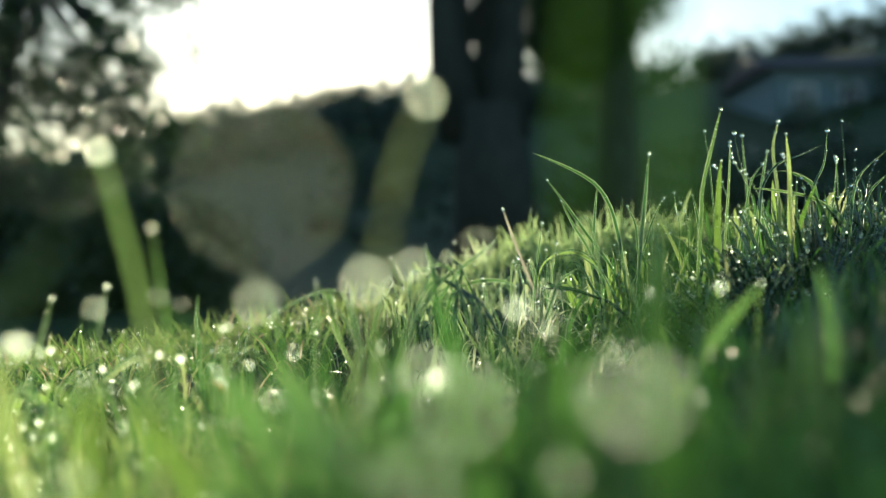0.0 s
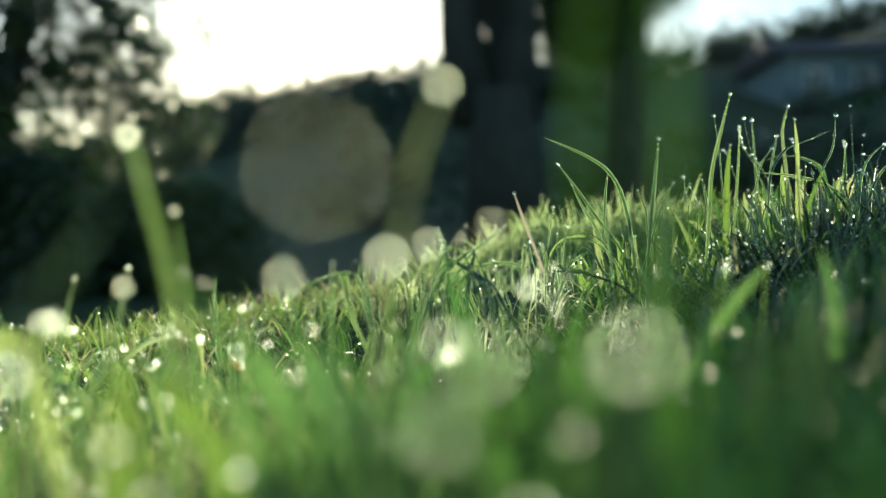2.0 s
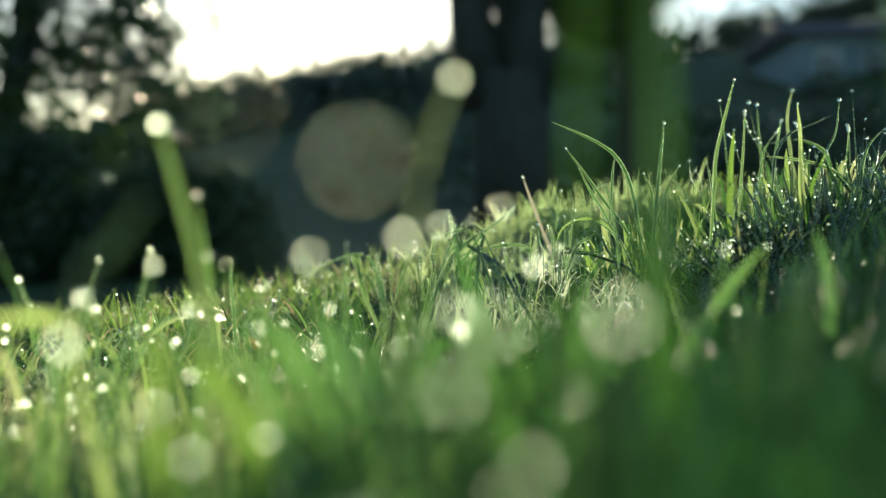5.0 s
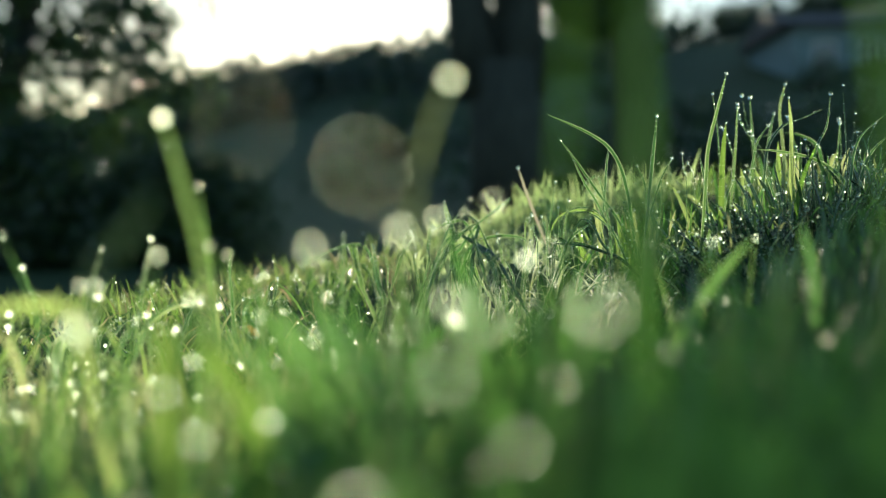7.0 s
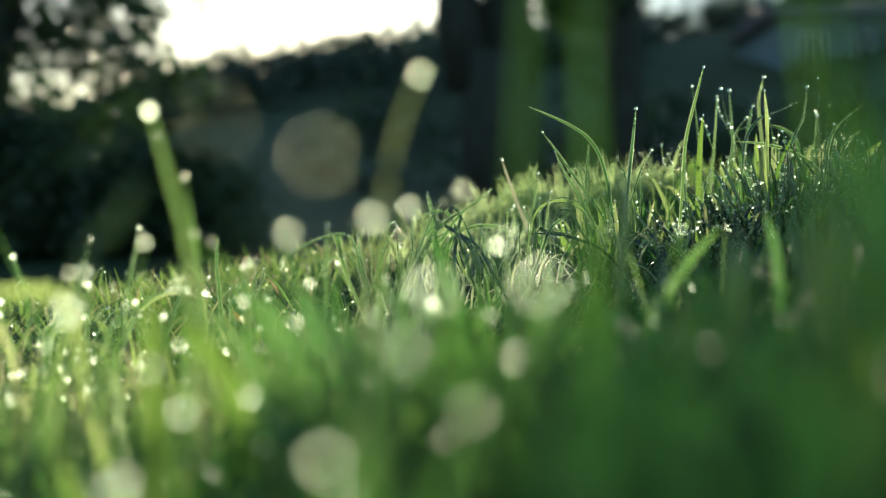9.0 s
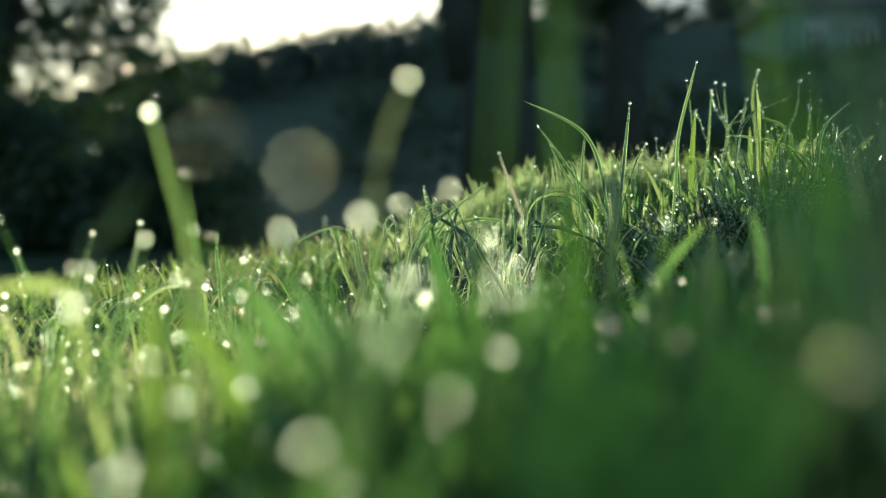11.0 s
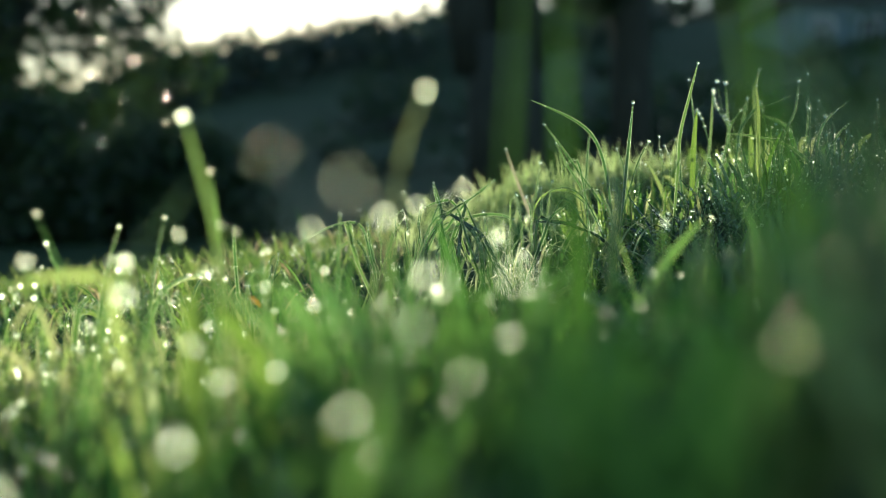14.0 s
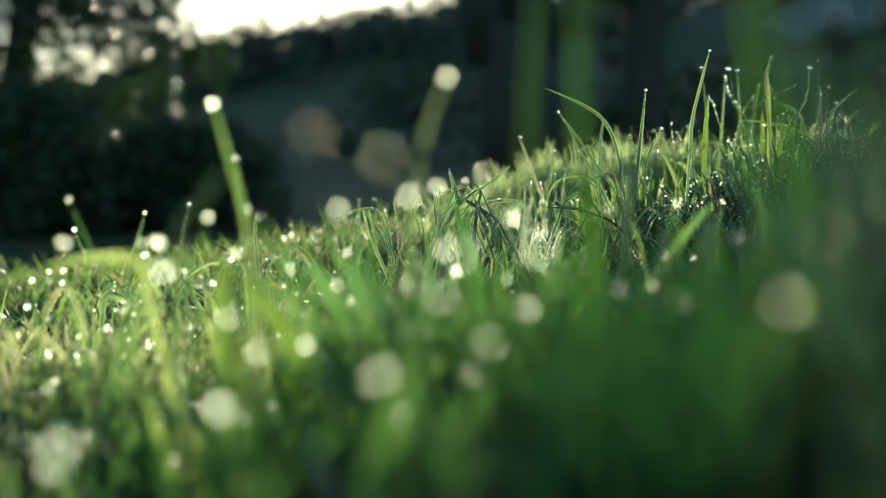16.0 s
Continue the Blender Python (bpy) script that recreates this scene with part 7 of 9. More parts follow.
blade([(-0.0197, 0.5659, 0.0332), (-0.0007, 0.5600, 0.0888), (0.0027, 0.5600, 0.0997), (0.0078, 0.5600, 0.1079), (0.0133, 0.5600, 0.1134), (0.0189, 0.5600, 0.1188), (0.0244, 0.5600, 0.1215)], 0.0015, [(0.8, 0.0005)], label="thin curved stalk glistening with dew", face=0.10)
blade([(-0.0141, 0.5792, 0.0330), (0.0002, 0.5700, 0.0853), (0.0031, 0.5700, 0.0951), (0.0069, 0.5700, 0.1034), (0.0103, 0.5700, 0.1104)], 0.0016, [(0.5, 0.0006)], label="thin curved stalk glistening with dew", mat=M_CREST, face=0.30)
blade([(0.0258, 0.5911, 0.0380), (0.0086, 0.5700, 0.0852), (0.0096, 0.5700, 0.0964), (0.0108, 0.5700, 0.1048)], 0.0012, [(0.6, 0.0006)], label="thin curved stalk glistening with dew", face=0.20)
blade([(0.0307, 0.6117, 0.0418), (0.0169, 0.6000, 0.0917), (0.0184, 0.6000, 0.1006), (0.0209, 0.6000, 0.1079), (0.0231, 0.6000, 0.1188)], 0.0016, [(0.7, 0.0006)], label="thin curved stalk glistening with dew", face=0.20)
blade([(0.0334, 0.6040, 0.0400), (0.0331, 0.6000, 0.0916), (0.0308, 0.6000, 0.1004), (0.0274, 0.6000, 0.1093), (0.0234, 0.6000, 0.1188)], 0.0020, [(0.4, 0.0006)], label="thin curved stalk glistening with dew", mat=M_SUNLIT, face=-0.20)
blade([(0.0339, 0.6040, 0.0402), (0.0338, 0.6000, 0.0827), (0.0331, 0.6000, 0.0945), (0.0320, 0.6000, 0.1034), (0.0244, 0.6000, 0.1064), (0.0170, 0.6000, 0.1041), (0.0096, 0.6000, 0.0992)], 0.0016, [(0.5, 0.0006)], label="thin curved stalk glistening with dew", face=0.10)
blade([(0.0371, 0.6140, 0.0431), (0.0370, 0.6100, 0.0999), (0.0359, 0.6100, 0.1074), (0.0344, 0.6100, 0.1143)], 0.0013, [(0.99, 0.001), (0.6, 0.0006)], label="thin curved stalk glistening with dew", face=0.10)
blade([(0.0442, 0.6240, 0.0474), (0.0440, 0.6200, 0.0842), (0.0426, 0.6200, 0.0918), (0.0396, 0.6200, 0.0979), (0.0336, 0.6200, 0.1026)], 0.0014, [(0.6, 0.0006)], label="thin curved stalk glistening with dew", face=0.10)
blade([(0.0043, 0.5922, 0.0339), (-0.0100, 0.5800, 0.0961), (-0.0093, 0.5800, 0.1046), (-0.0107, 0.5800, 0.1123), (-0.0141, 0.5800, 0.1146)], 0.0012, [(0.9, 0.0006)], label="thin curved stalk glistening with dew", face=0.10)
blade([(-0.0393, 0.5976, 0.0327), (-0.0200, 0.5800, 0.0962), (-0.0171, 0.5800, 0.1033), (-0.0127, 0.5800, 0.1103), (-0.0107, 0.5800, 0.1123)], 0.0013, [(0.6, 0.0006)], label="thin curved stalk glistening with dew", mat=M_CREST, face=0.20)
blade([(-0.0225, 0.6138, 0.0346), (-0.0042, 0.5900, 0.0955), (-0.0040, 0.5900, 0.1071), (-0.0028, 0.5900, 0.1157), (-0.0013, 0.5900, 0.1192)], 0.0013, [(0.98, 0.0008)], label="thin curved stalk glistening with dew", face=0.10)
blade([(-0.0442, 0.5605, 0.0328), (-0.0280, 0.5500, 0.0763), (-0.0295, 0.5500, 0.0871), (-0.0313, 0.5500, 0.0952), (-0.0353, 0.5500, 0.0999), (-0.0394, 0.5500, 0.0999), (-0.0462, 0.5500, 0.0940), (-0.0503, 0.5500, 0.0873), (-0.0523, 0.5500, 0.0820)], 0.0014, [(0.5, 0.0006)], label="thin curved stalk glistening with dew", face=0.10)
blade([(-0.0419, 0.5682, 0.0329), (-0.0256, 0.5600, 0.0753), (-0.0277, 0.5600, 0.0891), (-0.0298, 0.5600, 0.1001), (-0.0308, 0.5600, 0.1098)], 0.0018, [(0.99, 0.0008)], label="thin curved stalk glistening with dew", mat=M_CREST, face=0.20)
blade([(0.0496, 0.6240, 0.0493), (0.0501, 0.6200, 0.0841), (0.0533, 0.6200, 0.0932), (0.0564, 0.6200, 0.0977)], 0.0013, [(0.6, 0.0006)], label="thin curved stalk glistening with dew", face=0.10)
blade([(0.0525, 0.6240, 0.0503), (0.0531, 0.6200, 0.0810), (0.0572, 0.6200, 0.0901), (0.0579, 0.6200, 0.0968)], 0.0010, [(0.9, 0.0005)], label="thin curved stalk glistening with dew", mat=M_SUNLIT, face=0.10)
blade([(0.0734, 0.6440, 0.0627), (0.0732, 0.6400, 0.0919), (0.0717, 0.6400, 0.1045), (0.0713, 0.6400, 0.1171), (0.0708, 0.6400, 0.1297)], 0.0015, [(0.98, 0.0009), (0.7, 0.0009), (0.5, 0.0007)], label="thin curved stalk glistening with dew", face=0.10)
blade([(0.1099, 0.6540, 0.0740), (0.1092, 0.6500, 0.1005), (0.1046, 0.6500, 0.1134), (0.0967, 0.6500, 0.1230), (0.0856, 0.6500, 0.1273), (0.0744, 0.6500, 0.1249), (0.0679, 0.6500, 0.1170), (0.0662, 0.6500, 0.1042)], 0.0018, [(0.5, 0.0007), (0.3, 0.0008)], label="thin curved stalk glistening with dew", mat=M_SUNLIT, face=0.10)
blade([(0.1100, 0.6440, 0.0724), (0.1094, 0.6400, 0.0993), (0.1048, 0.6400, 0.1104), (0.0971, 0.6400, 0.1199), (0.0877, 0.6400, 0.1257), (0.0767, 0.6400, 0.1249)], 0.0014, [(0.6, 0.0006)], label="thin curved stalk glistening with dew", face=0.10)
blade([(0.1011, 0.6340, 0.0681), (0.1002, 0.6300, 0.0983), (0.0942, 0.6300, 0.1092), (0.0897, 0.6300, 0.1186), (0.0835, 0.6300, 0.1217), (0.0788, 0.6300, 0.1140), (0.0771, 0.6300, 0.1048)], 0.0020, [(0.5, 0.0007)], label="thin curved stalk glistening with dew", mat=M_SHADED_FESCUE_BLADE, face=0.10)
blade([(0.0660, 0.6240, 0.0551), (0.0671, 0.6200, 0.1067), (0.0748, 0.6200, 0.1082), (0.0824, 0.6200, 0.1075), (0.0914, 0.6200, 0.1049), (0.1020, 0.6200, 0.1003)], 0.0030, [(0.5, 0.0006)], label="thin curved stalk glistening with dew", mat=M_SHADED_FESCUE_BLADE, face=0.10)
blade([(0.0521, 0.6640, 0.0609), (0.0524, 0.6600, 0.1171), (0.0547, 0.6600, 0.1203), (0.0561, 0.6600, 0.1251)], 0.0012, [(0.99, 0.001), (0.6, 0.0008)], label="thin curved stalk glistening with dew", face=0.10)
blade([(0.0600, 0.6640, 0.0635), (0.0597, 0.6600, 0.1040), (0.0579, 0.6600, 0.1137), (0.0564, 0.6600, 0.1242)], 0.0012, [(0.99, 0.0011), (0.7, 0.0007)], label="thin curved stalk glistening with dew", face=0.10)
blade([(0.0663, 0.6740, 0.0685), (0.0660, 0.6700, 0.1102), (0.0638, 0.6700, 0.1201), (0.0629, 0.6700, 0.1234)], 0.0012, [(0.98, 0.001)], label="thin curved stalk glistening with dew", face=0.10)
blade([(0.2242, 0.7840, 0.1089), (0.2233, 0.7800, 0.1553), (0.2174, 0.7800, 0.1752), (0.2094, 0.7800, 0.1892), (0.2074, 0.7800, 0.1992)], 0.0007, [(0.98, 0.0013), (0.85, 0.0013), (0.78, 0.0012), (0.7, 0.0013), (0.6, 0.0011)], label="hair-thin stalk strung with dewdrops", face=0.10)
blade([(0.2250, 0.7640, 0.1063), (0.2241, 0.7600, 0.1506), (0.2183, 0.7600, 0.1701), (0.2105, 0.7600, 0.1825), (0.2055, 0.7600, 0.2058)], 0.0007, [(0.99, 0.0015), (0.72, 0.0012), (0.66, 0.0012), (0.58, 0.0012)], label="hair-thin stalk strung with dewdrops", face=0.10)
blade([(0.1968, 0.7440, 0.0959), (0.1963, 0.7400, 0.1539), (0.1933, 0.7400, 0.1691), (0.1903, 0.7400, 0.1786), (0.1869, 0.7400, 0.1824)], 0.0007, [(0.98, 0.0012), (0.85, 0.0011), (0.7, 0.0011), (0.55, 0.001)], label="hair-thin stalk strung with dewdrops", face=0.10)
blade([(0.2420, 0.7440, 0.1096), (0.2415, 0.7400, 0.1460), (0.2377, 0.7400, 0.1649), (0.2339, 0.7400, 0.1820), (0.2312, 0.7400, 0.1895)], 0.0007, [(0.98, 0.0013), (0.9, 0.0012), (0.75, 0.0012), (0.55, 0.0011)], label="hair-thin stalk strung with dewdrops", face=0.10)
blade([(0.2667, 0.7540, 0.1201), (0.2672, 0.7500, 0.1423), (0.2701, 0.7500, 0.1614), (0.2697, 0.7500, 0.1805), (0.2685, 0.7500, 0.1881)], 0.0007, [(0.98, 0.0012), (0.85, 0.0012), (0.5, 0.0011)], label="hair-thin stalk strung with dewdrops", face=0.10)
blade([(0.2434, 0.7240, 0.1079), (0.2430, 0.7200, 0.1454), (0.2400, 0.7200, 0.1602), (0.2374, 0.7200, 0.1730)], 0.0007, [(0.98, 0.0011), (0.8, 0.0012), (0.6, 0.0011)], label="hair-thin stalk strung with dewdrops", face=0.10)
blade([(0.2773, 0.7340, 0.1194), (0.2775, 0.7300, 0.1380), (0.2785, 0.7300, 0.1529), (0.2762, 0.7300, 0.1622), (0.2743, 0.7300, 0.1790)], 0.0007, [(0.98, 0.0012), (0.8, 0.0012), (0.6, 0.0013), (0.45, 0.0011)], label="hair-thin stalk strung with dewdrops", face=0.10)
blade([(0.2687, 0.7240, 0.1168), (0.2686, 0.7200, 0.1342), (0.2678, 0.7200, 0.1526), (0.2684, 0.7200, 0.1680)], 0.0007, [(0.98, 0.0012), (0.7, 0.0012), (0.5, 0.0012)], label="hair-thin stalk strung with dewdrops", face=0.10)
blade([(0.1571, 0.7040, 0.0860), (0.1568, 0.7000, 0.1419), (0.1550, 0.7000, 0.1527), (0.1539, 0.7000, 0.1635)], 0.0007, [(0.98, 0.001), (0.7, 0.001), (0.5, 0.001)], label="hair-thin stalk strung with dewdrops", face=0.10)
blade([(0.1624, 0.7040, 0.0871), (0.1622, 0.7000, 0.1401), (0.1607, 0.7000, 0.1509), (0.1575, 0.7000, 0.1570)], 0.0007, [(0.98, 0.001), (0.7, 0.0009)], label="hair-thin stalk strung with dewdrops", face=0.10)
blade([(0.1403, 0.7040, 0.0828), (0.1407, 0.7000, 0.1420), (0.1436, 0.7000, 0.1528), (0.1479, 0.7000, 0.1599)], 0.0007, [(0.98, 0.001), (0.6, 0.0009)], label="hair-thin stalk strung with dewdrops", face=0.10)
blade([(0.2152, 0.7140, 0.0988), (0.2148, 0.7100, 0.1345), (0.2119, 0.7100, 0.1490), (0.2104, 0.7100, 0.1581)], 0.0007, [(0.98, 0.001), (0.7, 0.001), (0.5, 0.0011)], label="hair-thin stalk strung with dewdrops", face=0.10)
blade([(0.1984, 0.7140, 0.0948), (0.1985, 0.7100, 0.1382), (0.1996, 0.7100, 0.1491), (0.1989, 0.7100, 0.1520)], 0.0007, [(0.98, 0.0011), (0.6, 0.001)], label="hair-thin stalk strung with dewdrops", face=0.10)
blade([(0.2656, 0.7540, 0.1194), (0.2653, 0.7500, 0.1385), (0.2633, 0.7500, 0.1538), (0.2618, 0.7500, 0.1599)], 0.0007, [(0.98, 0.0011), (0.6, 0.001)], label="hair-thin stalk strung with dewdrops", face=0.10)
blade([(0.0121, 0.5753, 0.0352), (0.0014, 0.5700, 0.0895), (0.0056, 0.5700, 0.1037), (0.0116, 0.5700, 0.1120), (0.0188, 0.5700, 0.1179), (0.0236, 0.5700, 0.1202)], 0.0030, (), label="dark grass blade bent flat across others", mat=M_SHADED_FESCUE_BLADE, face=0.10)
blade([(0.0339, 0.5790, 0.0392), (0.0335, 0.5750, 0.0830), (0.0312, 0.5750, 0.0980), (0.0247, 0.5750, 0.1076), (0.0164, 0.5750, 0.1131), (0.0092, 0.5750, 0.1170)], 0.0036, (), label="dark grass blade bent flat across others", mat=M_SHADED_FESCUE_BLADE, face=0.10)
blade([(0.0301, 0.6000, 0.0393), (0.0210, 0.5800, 0.0827), (0.0204, 0.5800, 0.0978), (0.0223, 0.5800, 0.1114), (0.0236, 0.5800, 0.1199), (0.0164, 0.5800, 0.1256)], 0.0026, (), label="dark grass blade bent flat across others", mat=M_SHADED_FESCUE_BLADE, face=0.10)
blade([(0.0277, 0.5844, 0.0382), (0.0095, 0.5800, 0.0949), (0.0142, 0.5800, 0.1069), (0.0236, 0.5800, 0.1196), (0.0327, 0.5800, 0.1273), (0.0417, 0.5800, 0.1339)], 0.0024, [(0.97, 0.0007), (0.85, 0.0006)], label="slanting grass blade crossing others", mat=M_CREST, face=0.10)
blade([(0.0288, 0.5965, 0.0389), (0.0115, 0.5750, 0.1011), (0.0107, 0.5750, 0.1131), (0.0098, 0.5750, 0.1191), (0.0057, 0.5750, 0.1323)], 0.0026, [(0.99, 0.0006)], label="dark-bodied green grass blade tipped with a dewdrop", mat=M_CREST, face=0.20)
blade([(-0.0008, 0.6192, 0.0362), (0.0154, 0.6000, 0.0969), (0.0217, 0.6000, 0.1088), (0.0342, 0.6000, 0.1130), (0.0467, 0.6000, 0.1123), (0.0513, 0.6000, 0.1092)], 0.0028, [(0.6, 0.0006)], label="arched green grass blade beaded with dew", mat=M_CREST, face=0.10)
blade([(-0.1850, 0.4440, 0.0114), (-0.1851, 0.4400, 0.0618), (-0.1857, 0.4400, 0.0723), (-0.1864, 0.4400, 0.0802)], 0.0011, [(1, 0.00112)], label="thin grass blade bent under a dewdrop", mat=M_BLADE, face=0.30)
blade([(-0.1654, 0.4440, 0.0116), (-0.1658, 0.4400, 0.0609), (-0.1688, 0.4400, 0.0714), (-0.1719, 0.4400, 0.0793)], 0.0011, [(1, 0.00112)], label="thin grass blade bent under a dewdrop", mat=M_BLADE, face=0.42)
blade([(-0.1861, 0.4440, 0.0114), (-0.1856, 0.4400, 0.0662), (-0.1818, 0.4400, 0.0767), (-0.1781, 0.4400, 0.0846)], 0.0011, [(1, 0.00104)], label="thin grass blade bent under a dewdrop", mat=M_BLADE, face=0.44)
blade([(-0.1694, 0.4440, 0.0115), (-0.1695, 0.4400, 0.0665), (-0.1703, 0.4400, 0.0770), (-0.1712, 0.4400, 0.0848)], 0.0011, [(1, 0.00117)], label="thin grass blade bent under a dewdrop", mat=M_BLADE, face=-0.39)
blade([(-0.1344, 0.4440, 0.0128), (-0.1343, 0.4400, 0.0734), (-0.1338, 0.4400, 0.0839), (-0.1334, 0.4400, 0.0917)], 0.0011, [(1, 0.00097)], label="thin grass blade bent under a dewdrop", mat=M_BLADE, face=0.04)
blade([(-0.1131, 0.4440, 0.0147), (-0.1132, 0.4400, 0.0660), (-0.1135, 0.4400, 0.0765), (-0.1139, 0.4400, 0.0844)], 0.0011, [(1, 0.0009)], label="thin grass blade bent under a dewdrop", mat=M_BLADE, face=-0.28)
blade([(-0.1053, 0.4440, 0.0156), (-0.1050, 0.4400, 0.0605), (-0.1032, 0.4400, 0.0710), (-0.1014, 0.4400, 0.0788)], 0.0011, [(1, 0.00117)], label="thin grass blade bent under a dewdrop", mat=M_BLADE, face=0.27)
blade([(-0.0895, 0.4440, 0.0180), (-0.0891, 0.4400, 0.0696), (-0.0864, 0.4400, 0.0801), (-0.0838, 0.4400, 0.0879)], 0.0011, [(1, 0.00114)], label="thin grass blade bent under a dewdrop", mat=M_BLADE, face=-0.36)
blade([(-0.0662, 0.4440, 0.0219), (-0.0663, 0.4400, 0.0591), (-0.0670, 0.4400, 0.0696), (-0.0677, 0.4400, 0.0774)], 0.0011, [(1, 0.00094)], label="thin grass blade bent under a dewdrop", mat=M_BLADE, face=-0.50)
blade([(-0.1603, 0.4440, 0.0117), (-0.1607, 0.4400, 0.0858), (-0.1632, 0.4400, 0.0963), (-0.1657, 0.4400, 0.1041)], 0.0011, [(1, 0.00096)], label="thin grass blade bent under a dewdrop", mat=M_BLADE, face=-0.28)
blade([(-0.1497, 0.3890, 0.0121), (-0.1503, 0.3850, 0.0529), (-0.1541, 0.3850, 0.0623), (-0.1580, 0.3850, 0.0694)], 0.0011, [(1, 0.00115), (0.7, 0.0006)], label="thin grass blade bent under a dewdrop", mat=M_BLADE, face=-0.21)
blade([(-0.1564, 0.3890, 0.0120), (-0.1570, 0.3850, 0.0373), (-0.1606, 0.3850, 0.0467), (-0.1644, 0.3850, 0.0538)], 0.0011, [(1, 0.00102), (0.7, 0.0006)], label="thin grass blade bent under a dewdrop", mat=M_BLADE, face=0.18)
blade([(-0.1639, 0.3890, 0.0118), (-0.1634, 0.3850, 0.0385), (-0.1607, 0.3850, 0.0479), (-0.1580, 0.3850, 0.0550)], 0.0011, [(1, 0.00118), (0.7, 0.0006)], label="thin grass blade bent under a dewdrop", mat=M_BLADE, face=0.19)
blade([(-0.1331, 0.3890, 0.0126), (-0.1337, 0.3850, 0.0460), (-0.1374, 0.3850, 0.0554), (-0.1412, 0.3850, 0.0625)], 0.0011, [(1, 0.00116), (0.7, 0.0006)], label="thin grass blade bent under a dewdrop", mat=M_BLADE, face=-0.20)
blade([(-0.1371, 0.3890, 0.0125), (-0.1368, 0.3850, 0.0479), (-0.1354, 0.3850, 0.0573), (-0.1341, 0.3850, 0.0644)], 0.0011, [(1, 0.00087), (0.7, 0.0006)], label="thin grass blade bent under a dewdrop", mat=M_BLADE, face=-0.35)
blade([(-0.1340, 0.3890, 0.0126), (-0.1334, 0.3850, 0.0479), (-0.1295, 0.3850, 0.0573), (-0.1256, 0.3850, 0.0643)], 0.0011, [(1, 0.00092), (0.7, 0.0006)], label="thin grass blade bent under a dewdrop", mat=M_BLADE, face=0.10)
blade([(-0.1335, 0.3890, 0.0126), (-0.1329, 0.3850, 0.0436), (-0.1284, 0.3850, 0.0531), (-0.1241, 0.3850, 0.0601)], 0.0011, [(1, 0.00107), (0.7, 0.0006)], label="thin grass blade bent under a dewdrop", mat=M_BLADE, face=-0.16)
blade([(-0.1499, 0.3890, 0.0121), (-0.1496, 0.3850, 0.0368), (-0.1477, 0.3850, 0.0463), (-0.1459, 0.3850, 0.0533)], 0.0011, [(1, 0.00113), (0.7, 0.0006)], label="thin grass blade bent under a dewdrop", mat=M_BLADE, face=-0.02)
blade([(-0.1509, 0.3890, 0.0121), (-0.1506, 0.3850, 0.0403), (-0.1488, 0.3850, 0.0498), (-0.1470, 0.3850, 0.0569)], 0.0011, [(1, 0.00099), (0.7, 0.0006)], label="thin grass blade bent under a dewdrop", mat=M_BLADE, face=0.20)
blade([(-0.1541, 0.3890, 0.0120), (-0.1535, 0.3850, 0.0337), (-0.1495, 0.3850, 0.0432), (-0.1455, 0.3850, 0.0503)], 0.0011, [(1, 0.00119), (0.7, 0.0006)], label="thin grass blade bent under a dewdrop", mat=M_BLADE, face=-0.48)
blade([(-0.1621, 0.3890, 0.0118), (-0.1624, 0.3850, 0.0576), (-0.1642, 0.3850, 0.0670), (-0.1662, 0.3850, 0.0741)], 0.0011, [(1, 0.00114), (0.7, 0.0006)], label="thin grass blade bent under a dewdrop", mat=M_BLADE, face=-0.48)
blade([(-0.1087, 0.3890, 0.0136), (-0.1090, 0.3850, 0.0512), (-0.1113, 0.3850, 0.0606), (-0.1135, 0.3850, 0.0676)], 0.0011, [(1, 0.00095), (0.7, 0.0006)], label="thin grass blade bent under a dewdrop", mat=M_BLADE, face=0.08)
blade([(-0.1157, 0.3890, 0.0133), (-0.1150, 0.3850, 0.0252), (-0.1106, 0.3850, 0.0347), (-0.1063, 0.3850, 0.0417)], 0.0011, [(1, 0.00082), (0.7, 0.0006)], label="thin grass blade bent under a dewdrop", mat=M_BLADE, face=-0.32)
blade([(-0.1091, 0.3890, 0.0136), (-0.1097, 0.3850, 0.0299), (-0.1133, 0.3850, 0.0394), (-0.1171, 0.3850, 0.0465)], 0.0011, [(1, 0.00088), (0.7, 0.0006)], label="thin grass blade bent under a dewdrop", mat=M_BLADE, face=0.26)
blade([(-0.1476, 0.3890, 0.0122), (-0.1481, 0.3850, 0.0257), (-0.1515, 0.3850, 0.0351), (-0.1550, 0.3850, 0.0422)], 0.0011, [(1, 0.00118), (0.7, 0.0006)], label="thin grass blade bent under a dewdrop", mat=M_BLADE, face=-0.16)
blade([(-0.1358, 0.3890, 0.0125), (-0.1356, 0.3850, 0.0257), (-0.1341, 0.3850, 0.0351), (-0.1327, 0.3850, 0.0422)], 0.0011, [(1, 0.00101), (0.7, 0.0006)], label="thin grass blade bent under a dewdrop", mat=M_BLADE, face=0.28)
blade([(-0.1682, 0.3890, 0.0116), (-0.1676, 0.3850, 0.0242), (-0.1640, 0.3850, 0.0337), (-0.1605, 0.3850, 0.0408)], 0.0011, [(1, 0.0011), (0.7, 0.0006)], label="thin grass blade bent under a dewdrop", mat=M_BLADE, face=0.30)
blade([(-0.0902, 0.3890, 0.0150), (-0.0907, 0.3850, 0.0495), (-0.0935, 0.3850, 0.0589), (-0.0964, 0.3850, 0.0659)], 0.0011, [(1, 0.00081), (0.7, 0.0006)], label="thin grass blade bent under a dewdrop", mat=M_BLADE, face=0.45)
